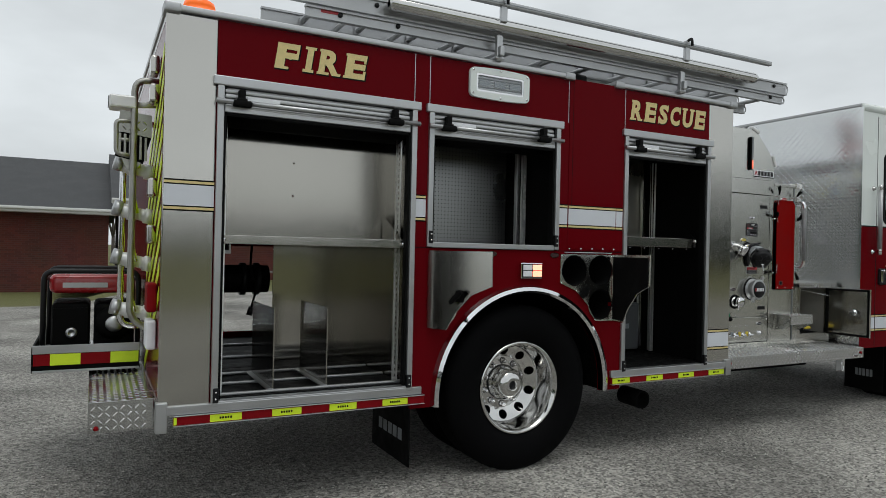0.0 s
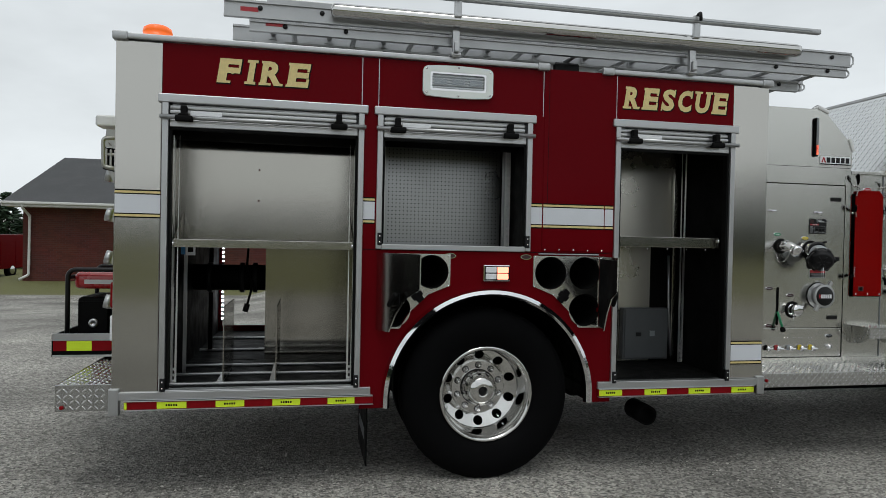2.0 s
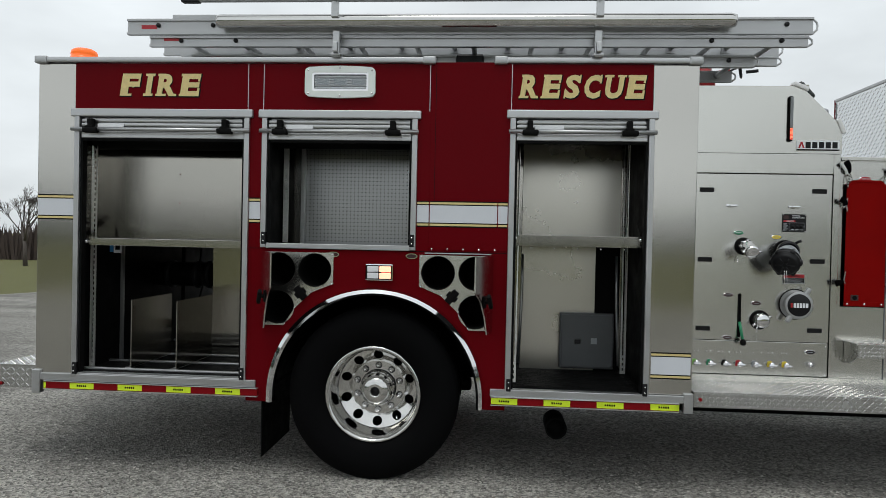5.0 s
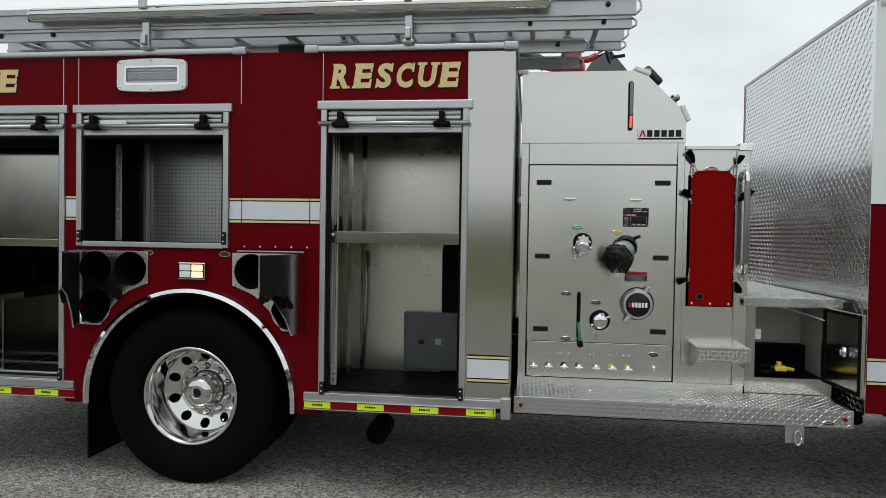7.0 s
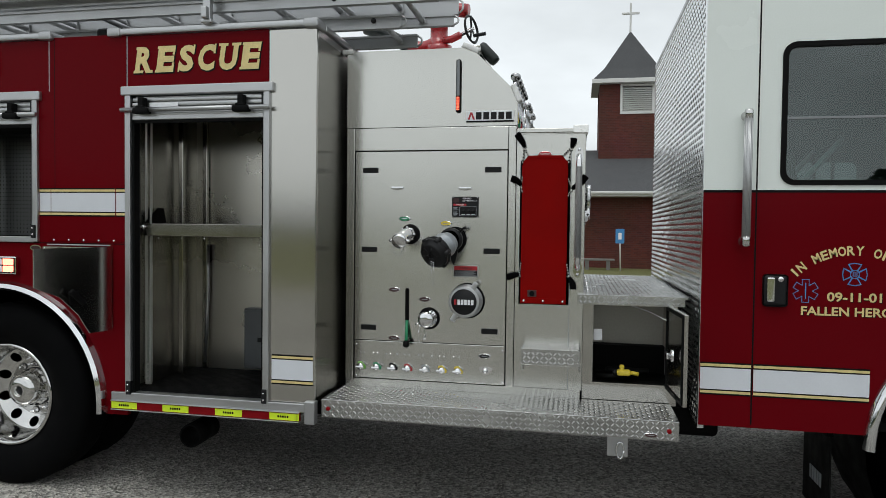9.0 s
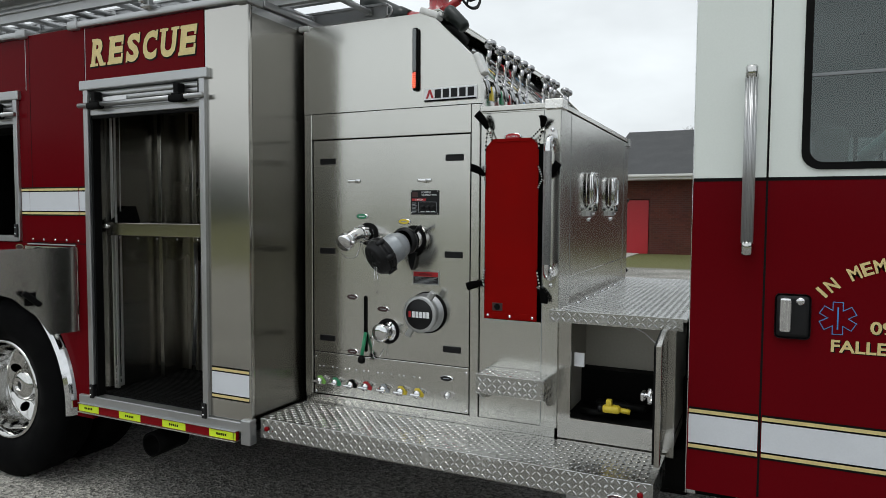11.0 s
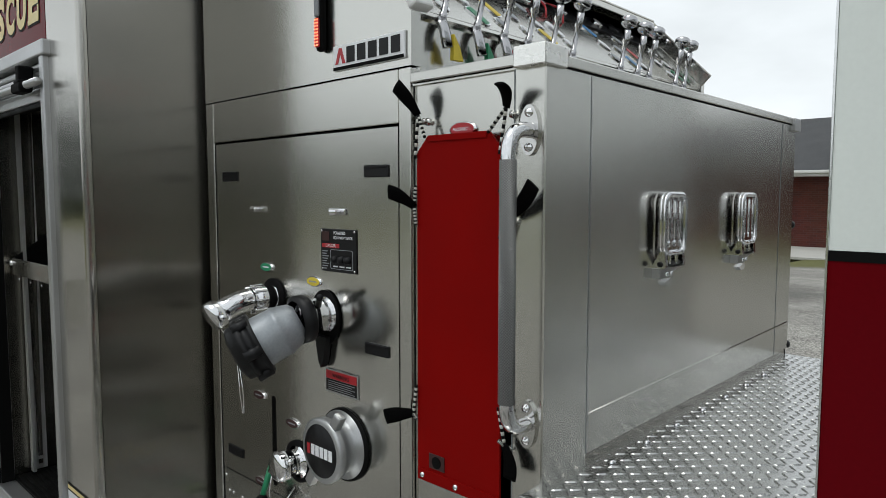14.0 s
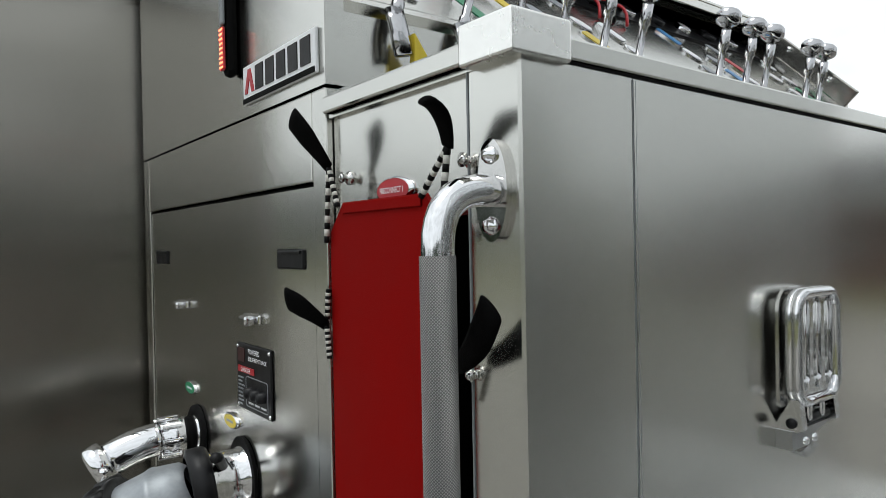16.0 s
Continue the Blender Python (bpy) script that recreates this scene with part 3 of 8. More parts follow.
base = [b.verts.new((cx + sx * 1.75, cy + sy * 1.75, TZ + 0.2)) for sx, sy in ((-1, -1), (1, -1), (1, 1), (-1, 1))]
mid = [b.verts.new((cx + sx * 1.25, cy + sy * 1.25, TZ + 0.78)) for sx, sy in ((-1, -1), (1, -1), (1, 1), (-1, 1))]
tip = b.verts.new((cx, cy, 11.25))
for k in range(4):
    b.faces.new((base[k], base[(k + 1) % 4], mid[(k + 1) % 4], mid[k]))
    b.faces.new((mid[k], mid[(k + 1) % 4], tip))
cpart("spire", b, SHINGLE, "grey shingled pyramid spire")
cr = bmesh.new()
box(cx - 0.045, cx + 0.045, cy - 0.045, cy + 0.045, 11.1, 12.6, 0.01, cr)
box(cx - 0.42, cx + 0.42, cy - 0.04, cy + 0.04, 12.05, 12.15, 0.01, cr)
cpart("cross", cr, TRIM, "white cross")

sign = empty("parking_sign", "blue parking sign on a thin white post", "sign", at=(7.15, 22.9, 0))
part("post", rod((0, 0, 0), (-0.05, 0, 1.55), 0.025, 8), TRIM, sign)
part("plate", sheet(rect(-0.2, 0.12, 1.05, 1.6, 0.03), (), 0.01, at_y(-0.035)), TAG_BLUE, sign, "blue sign plate")
part("symbol", box(-0.1, 0.02, -0.043, -0.037, 1.2, 1.45), TAG_WHITE, sign)
bench = empty("bench", "grey concrete bench on the grass by the wall", "bench", at=(6.3, 23.4, 0))
part("seat", box(-0.65, 0.65, -0.2, 0.2, 0.36, 0.44, 0.02), STONE_GREY, bench)
for sx in (-0.45, 0.35):
    part("leg", box(sx, sx + 0.14, -0.16, 0.16, -0.05, 0.36, 0.01), STONE_GREY, bench)
tagged(part("pavement", box(-1.2, 2.0, 20.4, 24.9, -0.05, 0.03, 0.01), CONCRETE), "pale concrete apron before the church door", "pavement", kind="structure")


def bare_tree(x, y, h, seed, levels=6):
    r = random.Random(seed)
    t = empty("bare_tree", "leafless grey deciduous tree beyond the lot", "tree", "bare trees", at=(x, y, ground_z(x, y)))
    trunk, twigs = bmesh.new(), bmesh.new()

    def grow(p, d, length, rad, depth):
        q = p + d * length
        rod(p, q, max(rad, 0.011), 6 if depth > levels - 2 else 3, trunk if depth > levels - 2 else twigs, max(rad * 0.60, 0.006))
        if depth == 0:
            return
        for k in range(3 if depth > 1 else 4):
            nd = (d + Vector((r.uniform(-1, 1), r.uniform(-1, 1), r.uniform(-0.15, 0.75))) * 0.66).normalized()
            grow(p + d * length * r.uniform(0.6, 1.0), nd, length * r.uniform(0.6, 0.82), rad * 0.58, depth - 1)
    grow(Vector((0, 0, -0.1)), Vector((r.uniform(-0.05, 0.05), 0, 1)).normalized(), h * 0.25, h * 0.019, levels)
    part("trunk", trunk, BARK, t)
    tagged(part("crown", twigs, BARK, t, "bare twigs"), kind="stuff")


def conifer(x, y, h, wide, seed):
    r = random.Random(seed)
    t = empty("conifer", "dark green conifer beyond the lot", "tree", "conifers", at=(x, y, ground_z(x, y)))
    part("trunk", rod((0, 0, -0.1), (0, 0, h * 0.9), h * 0.02, 7, r2=0.02), BARK, t)
    b = bmesh.new()
    for k in range(900):
        z = h * (0.08 + 0.92 * r.random() ** 1.25)
        rad = wide * (1 - z / h) ** 0.75 * r.uniform(0.35, 1.05)
        a = r.uniform(0, 6.28)
        c = Vector((rad * math.cos(a), rad * math.sin(a), z - rad * 0.15))
        s = h * r.uniform(0.035, 0.075)
        o = Vector((math.cos(a), math.sin(a), r.uniform(-0.3, 0.4))) * s
        side = Vector((-math.sin(a), math.cos(a), r.uniform(-0.3, 0.3))) * s * 0.55
        up = Vector((0, 0, s * 0.4))
        vs = [b.verts.new(c + q) for q in (o * 1.3, side, -o * 0.4 + up, -side, -up * 0.8)]
        for f in ((0, 1, 2), (0, 2, 3), (0, 4, 1), (0, 3, 4), (1, 4, 2), (2, 4, 3)):
            b.faces.new([vs[i] for i in f])
    tagged(part("crown", b, NEEDLE, t, smooth=False), kind="stuff")


for k, (x, y, h) in enumerate(((-25.6, 54, 7.6), (-29.8, 52, 9.6), (-31.5, 50, 9.4), (-20.0, 56, 8.6), (-34, 47, 9.6), (3.1, 46, 12.6), (1.2, 50, 9.0))):
    bare_tree(x, y, h, 10 + k, 7 if k < 2 else 6)
for k in range(8):
    bare_tree(-17.5 - k * 2.6, 58 + (k * 37 % 5), 6.0 + (k * 23 % 4) * 0.7, 130 + k)
conifer(-24.2, 56.8, 5.9, 2.6, 3)
# low brown scrub along the field edge, too dense to count
r_ = random.Random(77)
scrub = bmesh.new()
for k in range(5200):
    x = r_.uniform(-62, -15)
    y = 60 + r_.uniform(-2.5, 2.5)
    z = ground_z(x, y) - 0.1
    h = (3.6 + 1.5 * noise.noise(Vector((x * 0.3, 0, 4)))) * r_.uniform(0.25, 1.0)
    lean = Vector((r_.uniform(-0.9, 0.9), r_.uniform(-0.5, 0.5), 0)) * h * 0.35
    w = Vector((r_.uniform(0.04, 0.14), 0, 0))
    p0, p1 = Vector((x, y, z)), Vector((x, y, z + h)) + lean
    mid_ = p0.lerp(p1, 0.55) + Vector((r_.uniform(-0.2, 0.2), 0, 0))
    v4 = [scrub.verts.new(q) for q in (p0 - w, p0 + w, mid_ + w * 1.4, p1, mid_ - w * 1.4)]
    scrub.faces.new(v4)
tagged(part("far_scrub", scrub, SCRUB, smooth=False), "brown leafless scrub along the far field edge", "scrub", kind="stuff")
conifer(-21.0, 52, 5.6, 2.3, 5)
# wood and field edge behind the camera, as the bright steel mirrors it
for k in range(26):
    x = -110 + k * 9.0 + (k * 37 % 11) * 0.5
    conifer(x, -100 - (k * 53 % 13), 6.2 + (k * 29 % 7) * 0.4, 6.5, 40 + k)
for k in range(15):
    conifer(-52 - k * 2.2, -6 - k * 7.0, 8.8 + (k * 31 % 7) * 0.5, 6.0, 120 + k)
# Unseen conifers added eastward to darken what the steel mirrors.
for k in range(15):
    conifer(38 + k * 3.4 + (k * 31 % 7) * 0.4, -78 + k * 6.4, 8.5 + (k * 29 % 7) * 0.5, 5.5, 80 + k)

# ---- fire engine: rear body ----
engine = empty("fire_engine", "maroon, white and stainless steel fire engine with open compartments", "fire engine")
X0, X1, ZB, ZT = 0.16, 4.216, 0.59, 2.545
AX, AZ, AR = 2.325, 0.52, 0.625   # wheel arch
FAR = 2.45


def arch_points(r, n=40):
    return [(AX + r * math.cos(math.pi * k / n), AZ + r * math.sin(math.pi * k / n)) for k in range(n + 1)]


arch = [(u, v) for u, v in arch_points(AR)]
POCK_R = [(2.585, 1.398), (3.035, 1.398), (3.035, 0.942), (2.895, 0.942), (2.83, 1.045), (2.72, 1.15), (2.585, 1.205)]
POCK_L = [(2 * AX - u + 0.0, v) for u, v in POCK_R]


def inset(poly, d):
    cu, cv = sum(u for u, v in poly) / len(poly), sum(v for u, v in poly) / len(poly)
    return [(cu + (u - cu) * d, cv + (v - cv) * d) for u, v in poly]


D1, D2, D3 = (0.425, 1.508, 0.60, 2.235), (1.622, 2.545, 1.44, 2.235), (3.135, 3.945, 0.59, 2.245)
HOLES_R = [(2.703, 1.287), (2.928, 1.289), (2.930, 1.056)]
HOLES_L = [(2 * AX - u, v) for u, v in HOLES_R]
side = [(1.525, 0.47), (AX - AR, 0.47), *arch[::-1], (AX + AR, 0.47), (3.12, 0.47), (3.12, 0.56), (3.95, 0.56), (3.95, ZT), (0.405, ZT), (0.405, 0.575), (1.525, 0.575)]
part("side_panel", sheet(side, [rect(*D1), rect(*D2), rect(*D3), inset(POCK_L, 0.97), inset(POCK_R, 0.97)], 0.03, at_y(0)), RED, engine, "glossy maroon painted side panel")
part("corner_panel", box(X0, 0.403, 0.0, 0.03, ZB, ZT, 0.006), STEEL, engine, "brushed stainless corner panel")
part("corner_panel", box(3.952, X1, 0.0, 0.03, 0.601, ZT, 0.006), STEEL, engine, "brushed stainless corner panel")
part("front_wall", sheet(rect(0.03, FAR, 0.6, ZT), (), 0.03, at_x(X1 - 0.001)), STEEL_DIM, engine, "brushed stainless bulkhead")
part("rear_wall", sheet(rect(-FAR, -0.03, 0.55, ZT), (), 0.03, at_back_x(X0 + 0.001)), RED, engine, "maroon rear panel")
part("far_panel", sheet(rect(X0, X1, 0.5, ZT), [rect(0.46, 1.49, 0.66, 1.40)], 0.03, at_y(FAR - 0.03)), RED, engine)
part("roof", box(X0, X1, 0.03, FAR - 0.03, ZT - 0.04, ZT - 0.005), TREAD, engine, "aluminium roof deck")
for a, c in ((X0, AX - AR - 0.02), (AX + AR + 0.02, X1)):
    part("body_floor", box(a, c, 0.03, FAR - 0.03, 0.555, 0.585), CHASSIS_SHADE, engine)
part("body_floor", box(AX - AR, AX + AR, 0.96, FAR - 0.03, 1.3, 1.33), CHASSIS_SHADE, engine)
# seams in the paint and a proud column panel
part("column_panel", box(2.64, 3.118, -0.004, -0.0005, 1.425, 2.555, 0.0015), RED, engine, "maroon column panel between doors")
for u, z0 in ((1.510, 2.26), (1.608, 2.26), (3.122, 2.26), (2.632, 2.26)):
    part("seam", box(u - 0.002, u + 0.002, -0.0012, 0.0, z0, ZT), ALU, engine)
part("seam", box(1.53, 3.12, -0.0012, 0.0, 1.412, 1.416), DARK, engine)
part("edge_line", box(2.668, 2.671, -0.0048, -0.0042, 1.6, 2.55), DARK, engine)
for k in range(5):
    part("rivet", lathe((2.66 + k * 0.095, -0.004, 1.432), (0, -1, 0), [(0, 0.006), (0.003, 0.005), (0.004, 0)], 8), CHROME, engine)
part("drip_strip", box(2.62, 3.02, -0.012, -0.0005, 1.402, 1.409, 0.002), ALU, engine)
# roof edge caps
for a, c in ((0.15, 2.66), (3.02, 4.225)):
    part("edge_cap", box(a, c, -0.022, 0.09, ZT + 0.003, ZT + 0.036, 0.006), ALU, engine, "satin aluminium roof edge trim")
    for e in (a - 0.005, c - 0.075):
        part("cap_end", box(e, e + 0.08, -0.028, 0.096, ZT - 0.004, ZT + 0.042, 0.008), WHITE_ALU, engine, "cast aluminium corner cap")
part("edge_cap", box(X1 - 0.09, X1 + 0.015, 0.1, FAR, ZT + 0.003, ZT + 0.036, 0.006), ALU, engine)
part("edge_cap", box(X0 - 0.01, X0 + 0.09, 0.1, FAR, ZT + 0.003, ZT + 0.036, 0.006), ALU, engine)
part("roof_well", box(2.66, 3.02, 0.04, 0.3, ZT - 0.004, ZT + 0.002), DARK, engine)


def band(u0, u1, zc, parent=engine, y=-0.0006, h=0.052, proud=0.0):
    """White reflective stripe between two gold lines with black edges."""
    y -= proud
    s = part("stripe", box(u0, u1, y - 0.0008, y, zc - h, zc + h), STRIPE, parent, "reflective white stripe")
    for sg in (1, -1):
        z = zc + sg * (h + 0.013)
        part("stripe_line", box(u0, u1, y - 0.0006, y, z - 0.014, z + 0.014), BLACK, s)
        part("stripe_line", box(u0, u1, y - 0.0014, y - 0.0008, z - 0.0062, z + 0.0062), GOLD, s, "gold pinstripe")


band(X0 + 0.005, 0.402, 1.645)
band(1.528, 1.596, 1.645)
band(2.566, 2.638, 1.643)
band(2.645, 3.05, 1.643, proud=0.004)
band(3.056, 3.112, 1.643, proud=0.004)
band(3.975, 4.205, 0.772)

# ---- words on the side ----
SERIF = {
    "F": [(0, 0, .62, .1), (0, .9, .3, 1), (.9, .62, 1, 1), (.60, .38, .70, .60)],
    "I": [(0, 0, 1, .11), (0, .89, 1, 1)],
    "R": [(-.06, 0, .5, .1), (-.06, .9, .3, 1), (.72, 0, 1.06, .1)],
    "E": [(-.06, 0, .3, .1), (-.06, .9, .3, 1), (.88, 0, 1, .36), (.86, .66, .97, 1), (.56, .40, .66, .62)],
    "S": [(.0, 0, .1, .34), (.88, .66, .98, 1)],
    "C": [(.88, .64, .98, 1)],
    "U": [(-.12, .9, .4, 1), (.62, .9, 1.12, 1)],
}


def slab_word(text, u0, v0, width, height, y, shear=0.16, gap=0.16):
    """A slab serif word: built-in glyphs, thickened, with serifs of their own."""
    wide = {"I": 0.5, "S": 0.86, "C": 0.95, "U": 1.0}
    ws = [wide.get(c, 1.0) for c in text]
    k = width / (sum(ws) + gap * (len(ws) - 1))
    for mat, grow, yy, name in ((BLACK, 0.030, y - 0.0008, "letter_outline"), (GOLD, 0.0, y - 0.0018, "letter")):
        u = u0
        for c, w in zip(text, ws):
            lw = w * k * 0.92
            b = bmesh.new()
            if c == "I":
                box(0.22, 0.78, -0.0005, 0.0005, 0, 1, bm=b)
            else:
                q, gw = glyphs(c, 1.0, 0.045)
                for v in q.verts:
                    v.co = Vector((v.co.x / gw, -0.0005, v.co.y))
                add_mesh(b, q)
            for i, (a0, b0, a1, b1) in enumerate(SERIF[c]):
                box(a0, a1, -0.0006 - 0.00001 * i, 0.0004, b0, b1, bm=b)
            off = (0.012 if grow else 0.0)
            for v in b.verts:
                a, h = v.co.x, v.co.z
                a = 0.5 + (a - 0.5) * (1 + grow * 2.6)
                h = 0.5 + (h - 0.5) * (1 + grow * 2.0)
                v.co = Vector((u + a * lw + (h * height) * shear * 0.9 + (0.004 if grow else 0), yy + v.co.y, v0 + h * height - (0.004 if grow else 0)))
            part(name, b, mat, engine, "gold letter with black shadow" if not grow else "", smooth=False)
            u += (w + gap) * k


slab_word("FIRE", 0.690, 2.343, 0.515, 0.138, 0.0)
slab_word("RESCUE", 3.168, 2.343, 0.735, 0.140, 0.0)

# ---- roll-up doors, rolled open ----


def rollup(u0, u1, z0, z1, parent):
    """Frame, header and the lower rail of a door that is rolled up."""
    j = 0.034
    f = part("door_frame", box(u0 - j + 0.016, u0 + 0.016, -0.018, 0.05, z0 - 0.02, z1 - 0.02, 0.004), ALU, parent, "satin aluminium roll-up door frame")
    part("jamb", box(u1 - 0.016, u1 + j - 0.016, -0.018, 0.05, z0 - 0.02, z1 - 0.02, 0.004), ALU, f)
    part("header", box(u0 - j - 0.005, u1 + j + 0.005, -0.024, 0.05, z1 - 0.024, z1 + 0.026, 0.006), ALU, f)
    part("sill", box(u0 + 0.016, u1 - 0.016, -0.014, 0.05, z0 - 0.024, z0 + 0.008, 0.004), ALU, f)
    part("track", box(u0 + 0.017, u0 + 0.030, 0.0, 0.045, z0 + 0.01, z1 - 0.03), BLACK, f)
    part("track", box(u1 - 0.030, u1 - 0.017, 0.0, 0.045, z0 + 0.01, z1 - 0.03), BLACK, f)
    d = part("roller_door", box(u0 + 0.03, u1 - 0.03, 0.012, 0.026, z1 - 0.13, z1 - 0.026, 0.003), ALU, parent, "rolled-up aluminium slat door")
    for k in range(4):
        z = z1 - 0.045 - k * 0.026
        part("slat", box(u0 + 0.02, u1 - 0.02, -0.002 - 0.004 * (k % 2), 0.014, z - 0.011, z + 0.010, 0.004), ALU, d)
    part("pull_bar", rod((u0 - 0.026, -0.035, z1 - 0.105), (u1 + 0.026, -0.035, z1 - 0.105), 0.0125, 16), ALU, d, "bright tubular pull bar")
    part("bottom_rail", box(u0 + 0.02, u1 - 0.02, -0.006, 0.02, z1 - 0.155, z1 - 0.128, 0.004), ALU, d)
    part("gasket", box(u0 + 0.02, u1 - 0.02, 0.0, 0.014, z1 - 0.172, z1 - 0.156, 0.003), BLACK, d)
    part("decal", box(u0 + 0.13, u0 + 0.3, -0.0105, -0.0095, z1 - 0.092, z1 - 0.066), TAG_WHITE, d)
    for u in (u0 + 0.10, u1 - 0.13):
        c = bmesh.new()
        box(u - 0.017, u + 0.015, -0.050, -0.004, z1 - 0.098, z1 - 0.040, 0.005, c)
        box(u - 0.028, u + 0.024, -0.054, -0.018, z1 - 0.100, z1 - 0.085, 0.006, c)
        box(u - 0.046, u + 0.048, -0.058, -0.016, z1 - 0.128, z1 - 0.096, 0.008, c)
        part("latch", c, DARK, d, "black plastic bar latch")
    for u in (u0 + 0.005, u1 - 0.005):
        part("end_block", box(u - 0.014, u + 0.014, -0.026, 0.0, z0 + 0.0, z0 + 0.075, 0.004), PLASTIC, f)
        part("bolt", rod((u, -0.03, z0 + 0.055), (u, -0.024, z0 + 0.055), 0.005, 8), CHROME, f)
        part("bolt", rod((u, -0.03, z0 + 0.02), (u, -0.024, z0 + 0.02), 0.005, 8), CHROME, f)
    part("end_block", box(u1 - 0.03, u1 + 0.005, -0.012, 0.01, z1 - 0.10, z1 - 0.03, 0.003), PLASTIC, f)
    return f


for d in (D1, D2, D3):
    rollup(*d, engine)


def strut(u, y, z0, z1, parent, face=-1):
    """Slotted channel on a compartment wall."""
    s = sheet(rect(-0.017, 0.017, z0, z1), [rect(-0.006, 0.006, z0 + 0.02 + k * 0.034, z0 + 0.04 + k * 0.034) for k in range(int((z1 - z0 - 0.03) / 0.034))], 0.012, Matrix.Translation((u + 0.02 * face, y, 0)))
    slots = [(z0 + 0.02 + k * 0.034, z0 + 0.04 + k * 0.034) for k in range(int((z1 - z0 - 0.03) / 0.034))]
    if face > 0:
        sheet(rect(y + 0.012, y + 0.062, z0, z1), [rect(y + 0.028, y + 0.046, a, c) for a, c in slots], 0.004, at_x(u + 0.007), s)
    else:
        sheet(rect(-y - 0.062, -y - 0.012, z0, z1), [rect(-y - 0.046, -y - 0.028, a, c) for a, c in slots], 0.004, at_back_x(u - 0.007), s)
    return part("slotted_channel", s, CHANNEL, parent, "slotted aluminium shelf channel")


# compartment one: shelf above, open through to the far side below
# Black lower wall, ceiling and tunnel: shade put into the colour.
part("liner", box(0.405, 0.425, 0.03, 0.95, 0.60, 1.435), CHASSIS_SHADE, engine)
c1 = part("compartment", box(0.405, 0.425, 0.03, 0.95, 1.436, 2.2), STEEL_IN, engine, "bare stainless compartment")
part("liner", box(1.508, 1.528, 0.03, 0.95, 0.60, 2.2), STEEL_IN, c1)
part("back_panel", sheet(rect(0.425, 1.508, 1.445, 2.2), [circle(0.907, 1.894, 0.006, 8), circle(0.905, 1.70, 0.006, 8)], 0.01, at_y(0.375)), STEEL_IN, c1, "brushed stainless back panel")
part("liner", box(0.425, 1.508, 0.03, 0.95, 2.2, 2.22), CHASSIS_SHADE, c1)
part("door_roll", rod((0.45, 0.17, 2.115), (1.49, 0.17, 2.115), 0.085, 20), CHASSIS_SHADE, c1, "dark rolled door drum")
part("shelf", box(0.46, 1.475, 0.055, 0.374, 1.435, 1.447), STEEL_IN, c1)
part("shelf_lip", box(0.462, 1.478, 0.045, 0.055, 1.408, 1.455, 0.003), STEEL, c1, "brushed shelf lip")
for u in (0.461, 1.473):
    part("shelf_bracket", sheet([(-0.36, 1.44), (-0.06, 1.44), (-0.06, 1.46), (-0.36, 1.62)], (), 0.004, at_back_x(u)), STEEL_IN, c1)
    part("bolt", rod((u, 0.04, 1.43), (u, 0.03, 1.43), 0.010, 8), CHROME, c1)
strut(0.443, 0.11, 0.62, 2.05, c1, 1)
strut(1.49, 0.11, 0.62, 2.05, c1, -1)
part("back_panel", box(0.925, 1.508, 0.90, 0.912, 0.60, 1.43), STEEL_IN, c1, "brushed stainless back panel")
part("liner", box(0.425, 1.508, 0.375, 0.92, 1.43, 1.444), STEEL_IN, c1)
part("far_liner", box(1.508, 1.528, 0.95, FAR - 0.03, 0.60, 1.44), CHASSIS_SHADE, c1)
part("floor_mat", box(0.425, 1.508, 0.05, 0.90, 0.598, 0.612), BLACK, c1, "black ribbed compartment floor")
part("tunnel_floor", box(0.425, 1.508, 0.92, FAR - 0.03, 0.598, 0.61), CHASSIS_SHADE, c1)
part("tunnel_wall", box(0.405, 0.424, 0.95, FAR - 0.03, 0.60, 1.44), CHASSIS_SHADE, c1)
part("tunnel_roof", box(0.425, 1.508, 0.92, FAR - 0.03, 1.43, 1.45), CHASSIS_SHADE, c1)
for y in (0.075, 0.36, 0.66):
    part("floor_rail", box(0.43, 1.50, y, y + 0.022, 0.613, 0.628, 0.003), ALU, c1, "aluminium floor rail")
for y in (1.3, 1.9):
    part("floor_rail", box(0.43, 1.50, y, y + 0.022, 0.611, 0.628, 0.004), ALU, c1)
for u in (0.742, 1.040):
    part("divider", box(u - 0.003, u + 0.003, 0.08, 0.62, 0.63, 1.065, 0.001), STEEL_IN, c1, "bare aluminium upright divider")
    part("divider_foot", box(u - 0.035, u + 0.003, 0.078, 0.62, 0.629, 0.634), ALU, c1)
part("torque_tube", rod((0.425, 1.05, 1.18), (0.92, 1.05, 1.18), 0.092, 24), CHASSIS_SHADE, c1, "black cross tube")
for u in (0.52, 0.74, 0.83):
    part("clamp", rod((u, 1.05, 1.18), (u + 0.03, 1.05, 1.18), 0.108, 24), PLASTIC, c1)
part("power_cord", sweep(bend([(0.80, 0.98, 1.42), (0.79, 0.97, 1.25), (0.83, 0.95, 1.12), (0.80, 0.95, 1.0)], 0.04), 0.008, 8), BLACK, c1)
part("plug", rod((0.80, 0.95, 1.0), (0.785, 0.95, 0.945), 0.020, 10), PLASTIC, c1)
part("upright", box(0.49, 0.52, 1.30, 1.33, 0.62, 1.42), CHASSIS_SHADE, c1)
part("light_strip", box(0.455, 0.47, FAR - 0.06, FAR - 0.045, 0.70, 1.40), PLASTIC, c1)
